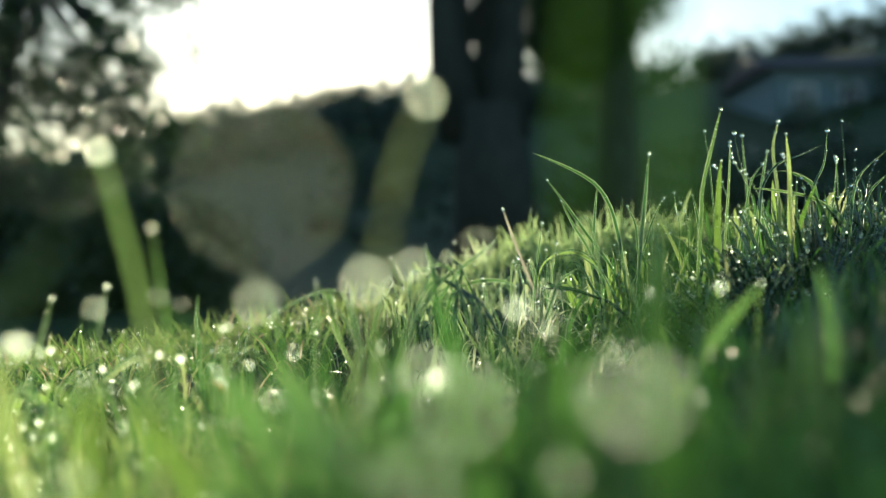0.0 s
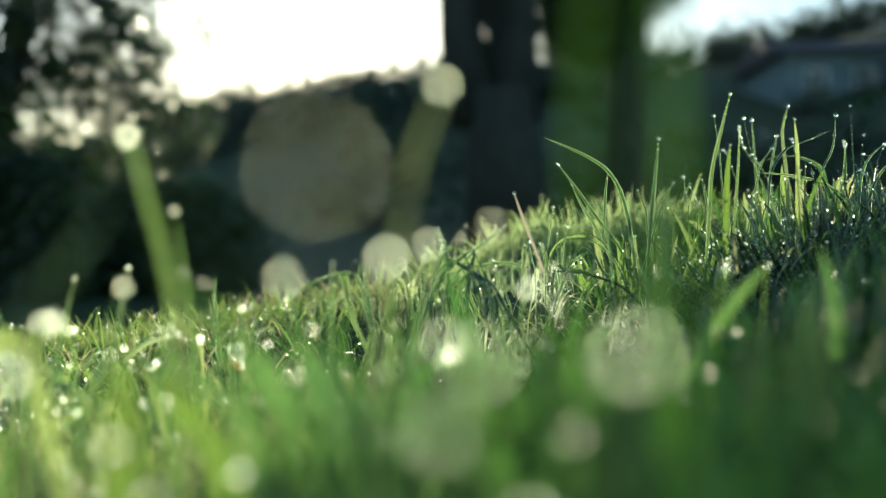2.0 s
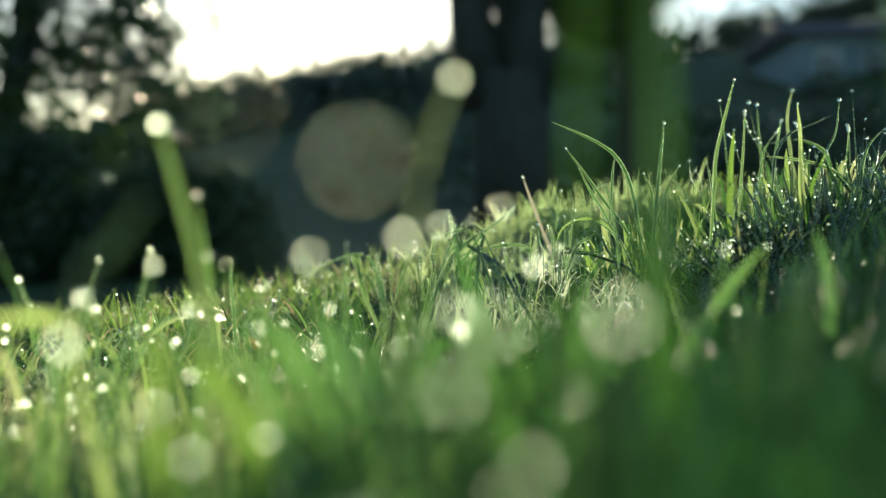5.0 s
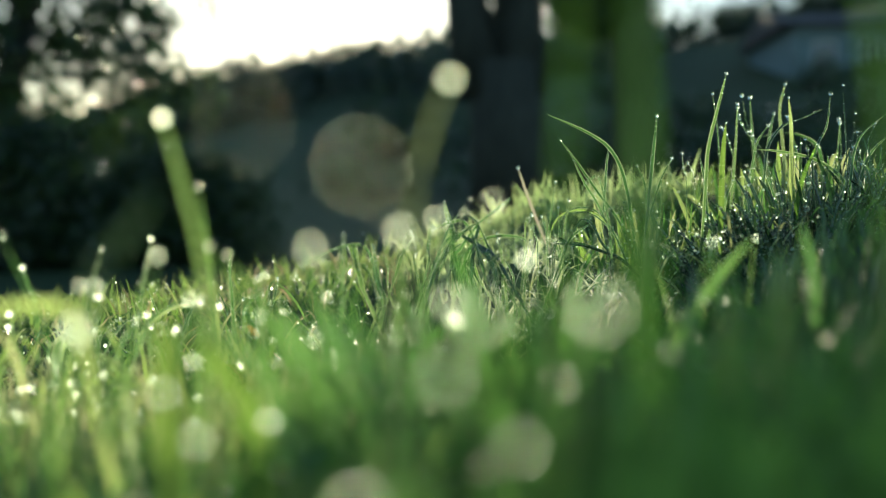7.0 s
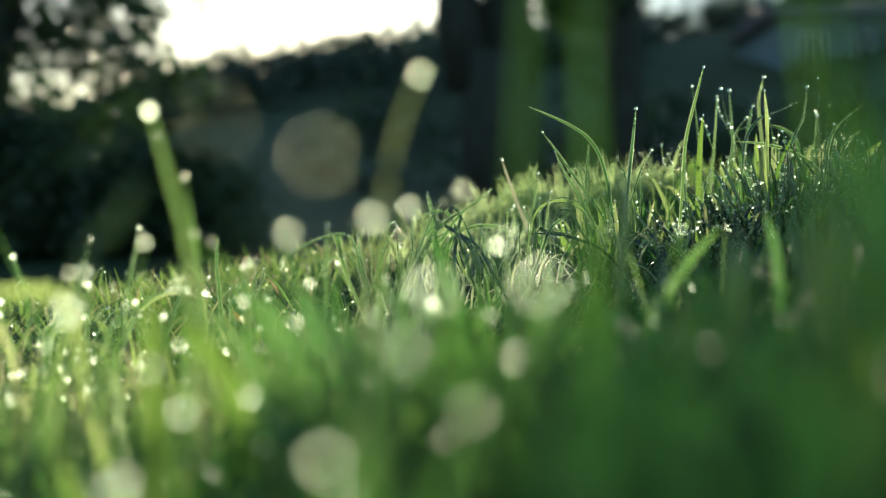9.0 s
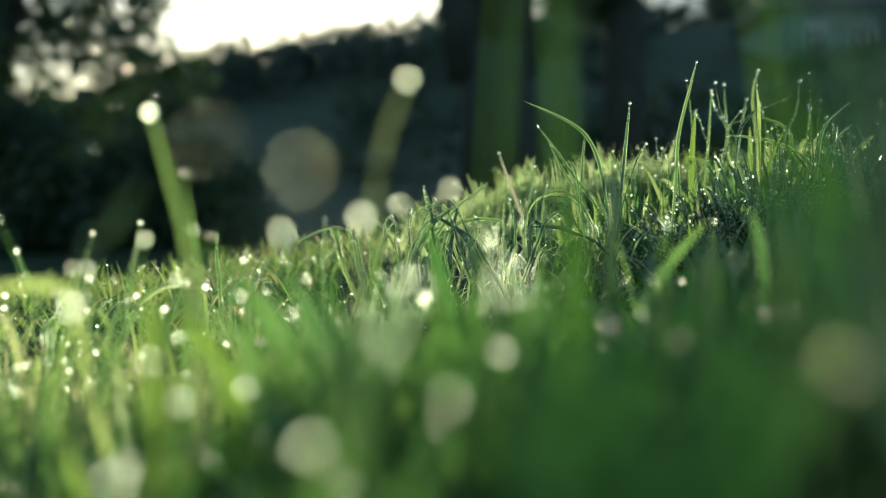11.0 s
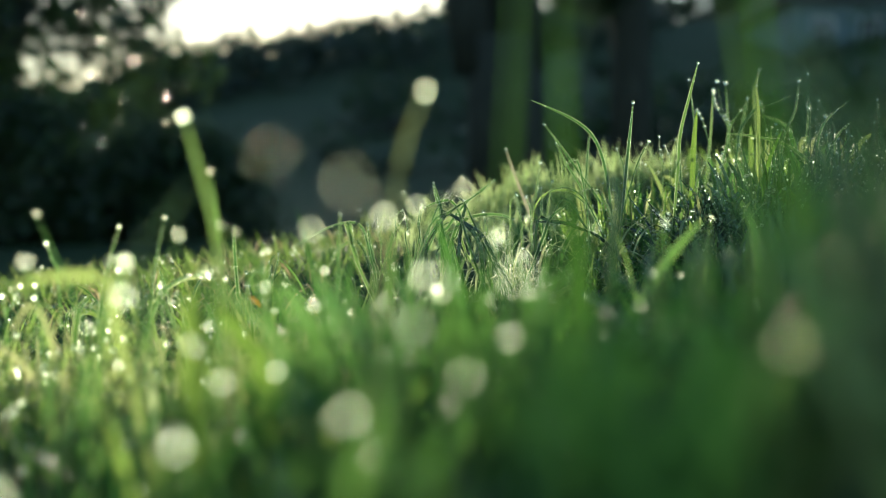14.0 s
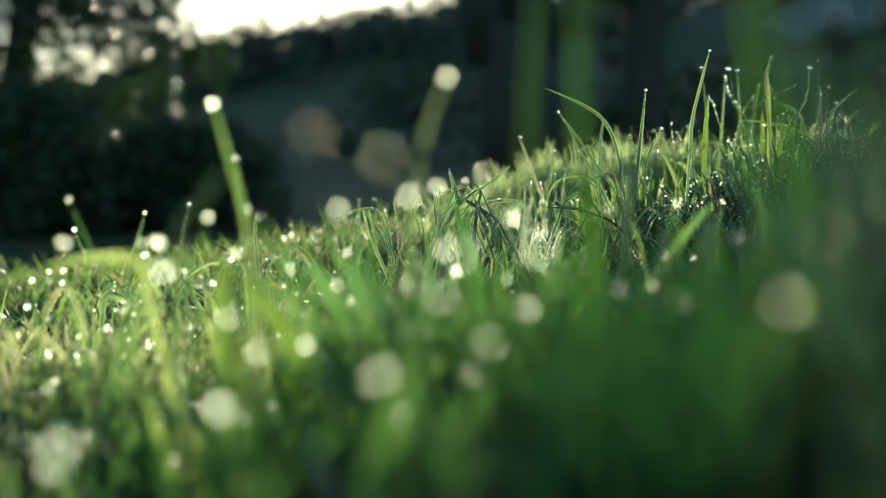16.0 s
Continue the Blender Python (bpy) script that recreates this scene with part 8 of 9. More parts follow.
blade([(-0.1763, 0.3890, 0.0113), (-0.1757, 0.3850, 0.0261), (-0.1719, 0.3850, 0.0356), (-0.1682, 0.3850, 0.0427)], 0.0011, [(1, 0.00094), (0.7, 0.0006)], label="thin grass blade bent under a dewdrop", mat=M_BLADE, face=0.11)
blade([(-0.1416, 0.3890, 0.0123), (-0.1421, 0.3850, 0.0249), (-0.1455, 0.3850, 0.0344), (-0.1488, 0.3850, 0.0415)], 0.0011, [(1, 0.00094), (0.7, 0.0006)], label="thin grass blade bent under a dewdrop", mat=M_BLADE, face=0.42)
blade([(-0.1305, 0.3640, 0.0082), (-0.1322, 0.3600, 0.0317), (-0.1438, 0.3600, 0.0585), (-0.1591, 0.3600, 0.0730)], 0.0034, [(0.9, 0.0007)], label="pale grass blade, glowing in the sun by its colour", mat=M_SUNLIT, face=0.04)
blade([(-0.1458, 0.3640, 0.0078), (-0.1446, 0.3600, 0.0295), (-0.1362, 0.3600, 0.0496), (-0.1257, 0.3600, 0.0696)], 0.0034, [(0.9, 0.0007)], label="pale grass blade, glowing in the sun by its colour", mat=M_SUNLIT, face=-0.15)
blade([(-0.1548, 0.3640, 0.0074), (-0.1537, 0.3600, 0.0250), (-0.1465, 0.3600, 0.0429), (-0.1349, 0.3600, 0.0585)], 0.0034, [(0.9, 0.0007)], label="pale grass blade, glowing in the sun by its colour", mat=M_SUNLIT, face=-0.15)
blade([(-0.1661, 0.3640, 0.0068), (-0.1647, 0.3600, 0.0339), (-0.1553, 0.3600, 0.0496), (-0.1527, 0.3600, 0.0608)], 0.0034, [(0.9, 0.0007)], label="pale grass blade, glowing in the sun by its colour", mat=M_SUNLIT, face=-0.26)
blade([(-0.1171, 0.3640, 0.0089), (-0.1178, 0.3600, 0.0272), (-0.1219, 0.3600, 0.0429), (-0.1328, 0.3600, 0.0541)], 0.0034, [(0.9, 0.0007)], label="pale grass blade, glowing in the sun by its colour", mat=M_SUNLIT, face=-0.34)
blade([(-0.1082, 0.3640, 0.0098), (-0.1088, 0.3600, 0.0272), (-0.1130, 0.3600, 0.0384), (-0.1239, 0.3600, 0.0496)], 0.0034, [(0.9, 0.0007)], label="pale grass blade, glowing in the sun by its colour", mat=M_SUNLIT, face=-0.28)
blade([(-0.1019, 0.3640, 0.0106), (-0.1022, 0.3600, 0.0250), (-0.1041, 0.3600, 0.0384), (-0.1117, 0.3600, 0.0474)], 0.0034, [(0.9, 0.0007)], label="pale grass blade, glowing in the sun by its colour", mat=M_SUNLIT, face=0.15)
blade([(-0.1987, 0.5540, 0.0139), (-0.1986, 0.5500, 0.0279), (-0.1979, 0.5500, 0.0567), (-0.1940, 0.5500, 0.0614), (-0.1875, 0.5500, 0.0646), (-0.1832, 0.5500, 0.0710)], 0.0016, [(0.97, 0.0005), (0.8, 0.0004)], label="bent grass blade rimmed with fine dew", mat=M_CREST, face=0.20)
blade([(-0.1931, 0.5540, 0.0143), (-0.1931, 0.5500, 0.0311), (-0.1931, 0.5500, 0.0567), (-0.1924, 0.5500, 0.0614), (-0.1891, 0.5500, 0.0630)], 0.0016, [(0.97, 0.0005)], label="bent grass blade rimmed with fine dew", mat=M_CREST, face=0.20)
blade([(-0.1761, 0.5640, 0.0172), (-0.1759, 0.5600, 0.0522), (-0.1747, 0.5600, 0.0635), (-0.1704, 0.5600, 0.0658), (-0.1632, 0.5600, 0.0683)], 0.0014, [(0.97, 0.0005)], label="bent grass blade rimmed with fine dew", mat=M_CREST, face=0.20)
blade([(0.2402, 0.6240, 0.1033), (0.2399, 0.6200, 0.1269), (0.2379, 0.6200, 0.1471), (0.2385, 0.6200, 0.1577), (0.2350, 0.6200, 0.1629), (0.2362, 0.6200, 0.1803)], 0.0011, [(0.4, 0.0006), (0.55, 0.0007), (0.62, 0.0006), (0.75, 0.0006), (1, 0.0007)], label="thin dark stalk strung with dew beads", mat=M_SHADED_FESCUE_BLADE, face=0.20)
blade([(0.2461, 0.6240, 0.1046), (0.2460, 0.6200, 0.1268), (0.2458, 0.6200, 0.1471), (0.2439, 0.6200, 0.1587), (0.2438, 0.6200, 0.1659), (0.2474, 0.6200, 0.1747)], 0.0011, [(0.4, 0.0006), (0.6, 0.0007), (0.72, 0.0006), (0.8, 0.0006), (0.95, 0.0006), (1, 0.0007)], label="thin dark stalk strung with dew beads", mat=M_SHADED_FESCUE_BLADE, face=0.20)
blade([(0.2363, 0.6340, 0.1024), (0.2360, 0.6300, 0.1269), (0.2342, 0.6300, 0.1651), (0.2324, 0.6300, 0.1973)], 0.0011, [(0.5, 0.0005), (1, 0.0008)], label="thin dark stalk strung with dew beads", mat=M_SHADED_FESCUE_BLADE, face=0.20)
blade([(0.2004, 0.6240, 0.0949), (0.2004, 0.6200, 0.1477), (0.2005, 0.6200, 0.1717), (0.1990, 0.6200, 0.1894)], 0.0034, [(1, 0.0008)], label="upright green grass blade tipped with a dewdrop", mat=M_SUNLIT, face=0.30)
blade([(0.2846, 0.6540, 0.1119), (0.2845, 0.6500, 0.1373), (0.2833, 0.6500, 0.1658), (0.2820, 0.6500, 0.1829)], 0.0012, [(1, 0.0008), (0.9, 0.0006)], label="thin dark stalk strung with dew beads", mat=M_SHADED_FESCUE_BLADE, face=0.20)
blade([(0.1591, 0.6140, 0.0838), (0.1592, 0.6100, 0.1341), (0.1601, 0.6100, 0.1578), (0.1617, 0.6100, 0.1747)], 0.0042, [(1, 0.0007)], label="broad sunlit grass blade glowing yellow-green", mat=M_BRIGHT, face=0.10)
blade([(0.2034, 0.6240, 0.0957), (0.2040, 0.6200, 0.1305), (0.2083, 0.6200, 0.1477), (0.2149, 0.6200, 0.1630)], 0.0034, [(1, 0.0006)], label="broad sunlit grass blade glowing yellow-green", mat=M_BRIGHT, face=0.10)
blade([(0.0114, 0.1175, 0.0439), (0.0114, 0.1135, 0.0743), (0.0116, 0.1135, 0.0800), (0.0118, 0.1135, 0.0848)], 0.0012, [(1, 0.0012)], label="thin grass blade bent under a dewdrop", mat=M_BLADE, face=-0.13)
blade([(0.0158, 0.1067, 0.0456), (0.0160, 0.1027, 0.0976), (0.0174, 0.1027, 0.1029), (0.0187, 0.1027, 0.1074)], 0.0012, [(1, 0.0012)], label="thin grass blade bent under a dewdrop", mat=M_BLADE, face=0.37)
blade([(0.0599, 0.0632, 0.0503), (0.0601, 0.0592, 0.1035), (0.0613, 0.0592, 0.1075), (0.0626, 0.0592, 0.1109)], 0.0012, [(1, 0.0007)], label="thin grass blade bent under a dewdrop", mat=M_BLADE, face=0.00)
blade([(-0.0340, 0.0857, 0.0225), (-0.0342, 0.0817, 0.0785), (-0.0353, 0.0817, 0.0834), (-0.0365, 0.0817, 0.0874)], 0.0012, [(1, 0.0013)], label="thin grass blade bent under a dewdrop", mat=M_BLADE, face=-0.42)
blade([(-0.0691, 0.2482, 0.0126), (-0.0691, 0.2442, 0.0388), (-0.0692, 0.2442, 0.0487), (-0.0694, 0.2442, 0.0569)], 0.0012, [(1, 0.0011)], label="thin grass blade bent under a dewdrop", mat=M_BLADE, face=0.12)
blade([(-0.0305, 0.1389, 0.0272), (-0.0302, 0.1349, 0.0716), (-0.0281, 0.1349, 0.0781), (-0.0260, 0.1349, 0.0835)], 0.0012, [(1, 0.0011)], label="thin grass blade bent under a dewdrop", mat=M_BLADE, face=-0.12)
blade([(-0.0028, 0.2597, 0.0239), (-0.0030, 0.2557, 0.0415), (-0.0042, 0.2557, 0.0516), (-0.0055, 0.2557, 0.0601)], 0.0012, [(1, 0.001)], label="thin grass blade bent under a dewdrop", mat=M_BLADE, face=-0.05)
blade([(0.0880, 0.1001, 0.0599), (0.0878, 0.0961, 0.0786), (0.0870, 0.0961, 0.0838), (0.0862, 0.0961, 0.0881)], 0.0012, [(1, 0.001)], label="thin grass blade bent under a dewdrop", mat=M_BLADE, face=-0.34)
blade([(-0.0225, 0.2855, 0.0215), (-0.0222, 0.2815, 0.0674), (-0.0202, 0.2815, 0.0783), (-0.0182, 0.2815, 0.0873)], 0.0012, [(1, 0.001)], label="thin grass blade bent under a dewdrop", mat=M_BLADE, face=-0.39)
blade([(-0.0218, 0.2375, 0.0232), (-0.0218, 0.2335, 0.0536), (-0.0217, 0.2335, 0.0631), (-0.0217, 0.2335, 0.0710)], 0.0012, [(1, 0.001)], label="thin grass blade bent under a dewdrop", mat=M_BLADE, face=0.42)
blade([(0.1026, 0.3167, 0.0248), (0.1059, 0.3167, 0.0381), (0.1082, 0.3167, 0.0489), (0.1128, 0.3167, 0.0493)], 0.0024, [(0.95, 0.0006)], label="soft green grass blade at the foot of the bank", mat=M_SUNLIT, face=0.29)
blade([(0.1884, 0.4223, -0.0097), (0.1863, 0.4223, 0.0108), (0.1849, 0.4223, 0.0275), (0.1824, 0.4223, 0.0280)], 0.0034, [(0.95, 0.0006)], label="soft green grass blade at the foot of the bank", mat=M_BLADE, face=0.38)
blade([(0.0425, 0.3383, 0.0365), (0.0355, 0.3383, 0.0546), (0.0308, 0.3383, 0.0694), (0.0213, 0.3383, 0.0634)], 0.0020, [(0.95, 0.0006)], label="soft green grass blade at the foot of the bank", mat=M_BLADE, face=0.26)
blade([(0.0416, 0.3060, 0.0223), (0.0470, 0.3060, 0.0357), (0.0506, 0.3060, 0.0466), (0.0578, 0.3060, 0.0446)], 0.0029, [(0.95, 0.0006)], label="soft green grass blade at the foot of the bank", mat=M_BLADE, face=0.04)
blade([(0.0428, 0.2824, 0.0371), (0.0433, 0.2784, 0.0611), (0.0468, 0.2784, 0.0795), (0.0490, 0.2784, 0.0944), (0.0535, 0.2784, 0.0950)], 0.0030, [(0.95, 0.0006)], label="soft green grass blade at the foot of the bank", mat=M_BLADE, face=0.46)
blade([(0.0400, 0.3613, 0.0234), (0.0345, 0.3613, 0.0405), (0.0308, 0.3613, 0.0544), (0.0235, 0.3613, 0.0556)], 0.0031, [(0.95, 0.0006)], label="soft green grass blade at the foot of the bank", mat=M_BLADE, face=0.45)
blade([(0.0543, 0.2486, 0.0405), (0.0528, 0.2486, 0.0572), (0.0517, 0.2486, 0.0708), (0.0497, 0.2486, 0.0668)], 0.0022, [(0.95, 0.0006)], label="soft green grass blade at the foot of the bank", mat=M_BLADE, face=0.38)
blade([(0.0607, 0.2838, 0.0432), (0.0615, 0.2798, 0.0524), (0.0672, 0.2798, 0.0713), (0.0710, 0.2798, 0.0867), (0.0785, 0.2798, 0.0828)], 0.0025, [(0.95, 0.0006)], label="dark grass blade at the foot of the bank", mat=M_SHADED_FESCUE_BLADE, face=-0.07)
blade([(0.0622, 0.3049, 0.0358), (0.0565, 0.3049, 0.0549), (0.0528, 0.3049, 0.0704), (0.0453, 0.3049, 0.0683)], 0.0021, [(0.95, 0.0006)], label="soft green grass blade at the foot of the bank", mat=M_BLADE, face=-0.12)
blade([(0.0961, 0.3092, 0.0371), (0.0998, 0.3092, 0.0555), (0.1022, 0.3092, 0.0705), (0.1073, 0.3092, 0.0692)], 0.0024, [(0.95, 0.0006)], label="soft green grass blade at the foot of the bank", mat=M_BLADE, face=0.46)
blade([(0.0978, 0.4120, 0.0139), (0.0954, 0.4120, 0.0388), (0.0939, 0.4120, 0.0591), (0.0908, 0.4120, 0.0548)], 0.0034, [(0.95, 0.0006)], label="soft green grass blade at the foot of the bank", mat=M_BLADE, face=-0.47)
blade([(0.1579, 0.2926, 0.0290), (0.1533, 0.2926, 0.0416), (0.1502, 0.2926, 0.0518), (0.1443, 0.2926, 0.0536)], 0.0021, [(0.95, 0.0006)], label="soft green grass blade at the foot of the bank", mat=M_BLADE, face=-0.29)
blade([(0.0991, 0.4333, 0.0053), (0.0964, 0.4333, 0.0232), (0.0946, 0.4333, 0.0377), (0.0910, 0.4333, 0.0389)], 0.0021, [(0.95, 0.0006)], label="soft green grass blade at the foot of the bank", mat=M_SUNLIT, face=0.06)
blade([(0.1218, 0.3303, 0.0499), (0.1245, 0.3303, 0.0717), (0.1263, 0.3303, 0.0894), (0.1303, 0.3303, 0.0866)], 0.0033, [(0.95, 0.0006)], label="dark grass blade at the foot of the bank", mat=M_SHADED_FESCUE_BLADE, face=0.16)
blade([(0.0705, 0.3617, 0.0045), (0.0681, 0.3617, 0.0304), (0.0665, 0.3617, 0.0515), (0.0633, 0.3617, 0.0490)], 0.0023, [(0.95, 0.0006)], label="soft green grass blade at the foot of the bank", mat=M_SUNLIT, face=0.13)
blade([(0.0446, 0.2845, 0.0315), (0.0383, 0.2845, 0.0445), (0.0341, 0.2845, 0.0552), (0.0257, 0.2845, 0.0527)], 0.0029, [(0.95, 0.0006)], label="dark grass blade at the foot of the bank", mat=M_SHADED_FESCUE_BLADE, face=-0.42)
blade([(0.1071, 0.2925, 0.0301), (0.1013, 0.2925, 0.0488), (0.0974, 0.2925, 0.0639), (0.0898, 0.2925, 0.0618)], 0.0028, [(0.95, 0.0006)], label="dark grass blade at the foot of the bank", mat=M_SHADED_FESCUE_BLADE, face=0.04)
blade([(0.1696, 0.3686, 0.0539), (0.1701, 0.3686, 0.0713), (0.1703, 0.3686, 0.0856), (0.1713, 0.3686, 0.0814)], 0.0022, [(0.95, 0.0006)], label="soft green grass blade at the foot of the bank", mat=M_BLADE, face=0.20)
blade([(0.1083, 0.3674, 0.0181), (0.1011, 0.3674, 0.0399), (0.0963, 0.3674, 0.0576), (0.0868, 0.3674, 0.0577)], 0.0027, [(0.95, 0.0006)], label="soft green grass blade at the foot of the bank", mat=M_SUNLIT, face=-0.13)
blade([(0.1761, 0.3392, 0.0196), (0.1720, 0.3392, 0.0401), (0.1692, 0.3392, 0.0569), (0.1642, 0.3392, 0.0539)], 0.0031, [(0.95, 0.0006)], label="soft green grass blade at the foot of the bank", mat=M_BLADE, face=-0.09)
blade([(0.0424, 0.3656, 0.0426), (0.0416, 0.3616, 0.0527), (0.0366, 0.3616, 0.0670), (0.0333, 0.3616, 0.0786), (0.0266, 0.3616, 0.0753)], 0.0029, [(0.95, 0.0006)], label="soft green grass blade at the foot of the bank", mat=M_SUNLIT, face=-0.03)
blade([(0.1133, 0.2609, 0.0581), (0.1129, 0.2569, 0.0692), (0.1107, 0.2569, 0.0840), (0.1092, 0.2569, 0.0960), (0.1064, 0.2569, 0.0937)], 0.0036, [(0.95, 0.0006)], label="dark grass blade at the foot of the bank", mat=M_SHADED_FESCUE_BLADE, face=0.49)
blade([(0.1471, 0.3098, 0.0512), (0.1431, 0.3098, 0.0720), (0.1405, 0.3098, 0.0890), (0.1357, 0.3098, 0.0835)], 0.0022, [(0.95, 0.0006)], label="soft green grass blade at the foot of the bank", mat=M_BLADE, face=-0.45)
blade([(0.0410, 0.2605, 0.0352), (0.0403, 0.2565, 0.0487), (0.0356, 0.2565, 0.0592), (0.0324, 0.2565, 0.0677), (0.0261, 0.2565, 0.0669)], 0.0030, [(0.95, 0.0006)], label="soft green grass blade at the foot of the bank", mat=M_BLADE, face=-0.26)
blade([(0.0580, 0.2795, 0.0318), (0.0572, 0.2795, 0.0530), (0.0567, 0.2795, 0.0703), (0.0556, 0.2795, 0.0652)], 0.0028, [(0.95, 0.0006)], label="soft green grass blade at the foot of the bank", mat=M_BLADE, face=-0.08)
blade([(0.1399, 0.3030, 0.0344), (0.1447, 0.3030, 0.0533), (0.1479, 0.3030, 0.0687), (0.1546, 0.3030, 0.0696)], 0.0021, [(0.95, 0.0006)], label="soft green grass blade at the foot of the bank", mat=M_SUNLIT, face=-0.31)
blade([(0.0537, 0.1940, 0.0438), (0.0536, 0.1900, 0.0880), (0.0529, 0.1900, 0.1036), (0.0516, 0.1900, 0.1180), (0.0509, 0.1900, 0.1274)], 0.0034, (), label="tall slender grass blade close by", mat=M_LUSH, face=0.10)
blade([(-0.1045, 0.3091, 0.0014), (-0.1045, 0.3051, 0.0350), (-0.1046, 0.3051, 0.0470), (-0.1047, 0.3051, 0.0570)], 0.0011, [(1, 0.001)], label="thin grass blade bent under a dewdrop", mat=M_BLADE, face=-0.15)
blade([(-0.0777, 0.3091, 0.0096), (-0.0781, 0.3051, 0.0340), (-0.0805, 0.3051, 0.0460), (-0.0831, 0.3051, 0.0559)], 0.0011, [(1, 0.001)], label="thin grass blade bent under a dewdrop", mat=M_BLADE, face=-0.21)
blade([(-0.0796, 0.2789, 0.0076), (-0.0795, 0.2749, 0.0291), (-0.0793, 0.2749, 0.0402), (-0.0792, 0.2749, 0.0494)], 0.0011, [(1, 0.0011)], label="thin grass blade bent under a dewdrop", mat=M_BLADE, face=-0.16)
blade([(-0.0757, 0.2789, 0.0092), (-0.0755, 0.2749, 0.0308), (-0.0747, 0.2749, 0.0418), (-0.0738, 0.2749, 0.0510)], 0.0011, [(1, 0.001)], label="thin grass blade bent under a dewdrop", mat=M_BLADE, face=0.47)
blade([(-0.0467, 0.2415, 0.0210), (-0.0463, 0.2375, 0.0453), (-0.0435, 0.2375, 0.0552), (-0.0408, 0.2375, 0.0634)], 0.0011, [(1, 0.0011)], label="thin grass blade bent under a dewdrop", mat=M_BLADE, face=-0.06)
blade([(-0.0661, 0.2789, 0.0131), (-0.0657, 0.2749, 0.0437), (-0.0635, 0.2749, 0.0547), (-0.0613, 0.2749, 0.0638)], 0.0011, [(1, 0.001)], label="thin grass blade bent under a dewdrop", mat=M_BLADE, face=-0.15)
blade([(-0.0119, 0.1942, 0.0283), (-0.0123, 0.1902, 0.0713), (-0.0150, 0.1902, 0.0796), (-0.0176, 0.1902, 0.0865)], 0.0011, [(1, 0.001)], label="thin grass blade bent under a dewdrop", mat=M_BLADE, face=-0.17)
blade([(-0.0278, 0.3091, 0.0208), (-0.0279, 0.3051, 0.0465), (-0.0286, 0.3051, 0.0584), (-0.0293, 0.3051, 0.0683)], 0.0011, [(1, 0.0008)], label="thin grass blade bent under a dewdrop", mat=M_BLADE, face=-0.08)
blade([(-0.0089, 0.2113, 0.0268), (-0.0091, 0.2073, 0.0608), (-0.0103, 0.2073, 0.0697), (-0.0115, 0.2073, 0.0770)], 0.0011, [(1, 0.001)], label="thin grass blade bent under a dewdrop", mat=M_BLADE, face=-0.05)
blade([(-0.0225, 0.2113, 0.0251), (-0.0222, 0.2073, 0.0565), (-0.0201, 0.2073, 0.0654), (-0.0181, 0.2073, 0.0728)], 0.0011, [(1, 0.001)], label="thin grass blade bent under a dewdrop", mat=M_BLADE, face=-0.07)
blade([(-0.0186, 0.1071, 0.0311), (-0.0186, 0.1031, 0.0786), (-0.0181, 0.1031, 0.0843), (-0.0177, 0.1031, 0.0890)], 0.0011, [(1, 0.0012)], label="thin grass blade bent under a dewdrop", mat=M_BLADE, face=0.29)
blade([(-0.0492, 0.3409, 0.0169), (-0.0495, 0.3409, 0.0300), (-0.0499, 0.3409, 0.0409)], 0.0011, [(1, 0.0009)], label="thin grass blade bent under a dewdrop", mat=M_BLADE, face=-0.30)
blade([(-0.1308, 0.3262, -0.0003), (-0.1310, 0.3222, 0.0278), (-0.1320, 0.3222, 0.0404), (-0.1332, 0.3222, 0.0508)], 0.0011, [(1, 0.001)], label="thin grass blade bent under a dewdrop", mat=M_BLADE, face=-0.20)
blade([(-0.1313, 0.3262, -0.0004), (-0.1313, 0.3222, 0.0310), (-0.1310, 0.3222, 0.0435), (-0.1308, 0.3222, 0.0539)], 0.0011, [(1, 0.001)], label="thin grass blade bent under a dewdrop", mat=M_BLADE, face=-0.28)
blade([(-0.0849, 0.1790, 0.0027), (-0.0848, 0.1750, 0.0534), (-0.0841, 0.1750, 0.0614), (-0.0834, 0.1750, 0.0681)], 0.0011, [(1, 0.0011)], label="thin grass blade bent under a dewdrop", mat=M_BLADE, face=0.29)
blade([(0.0677, 0.2789, 0.0448), (0.0677, 0.2749, 0.0639), (0.0675, 0.2749, 0.0747), (0.0674, 0.2749, 0.0837)], 0.0011, [(1, 0.0012)], label="thin grass blade bent under a dewdrop", mat=M_BLADE, face=0.25)
blade([(0.0967, 0.3409, 0.0591), (0.0945, 0.3409, 0.0718), (0.0923, 0.3409, 0.0824)], 0.0011, [(1, 0.0009)], label="thin grass blade bent under a dewdrop", mat=M_BLADE, face=0.09)
blade([(0.0951, 0.2749, 0.0527), (0.0940, 0.2749, 0.0635), (0.0929, 0.2749, 0.0725)], 0.0011, [(1, 0.001)], label="thin grass blade bent under a dewdrop", mat=M_BLADE, face=-0.10)
blade([(0.1253, 0.2749, 0.0554), (0.1244, 0.2749, 0.0661), (0.1235, 0.2749, 0.0751)], 0.0011, [(1, 0.0011)], label="thin grass blade bent under a dewdrop", mat=M_BLADE, face=0.28)
blade([(0.0115, 0.2531, 0.0274), (0.0120, 0.2491, 0.0384), (0.0147, 0.2491, 0.0485), (0.0175, 0.2491, 0.0570)], 0.0011, [(1, 0.0009)], label="thin grass blade bent under a dewdrop", mat=M_BLADE, face=0.44)
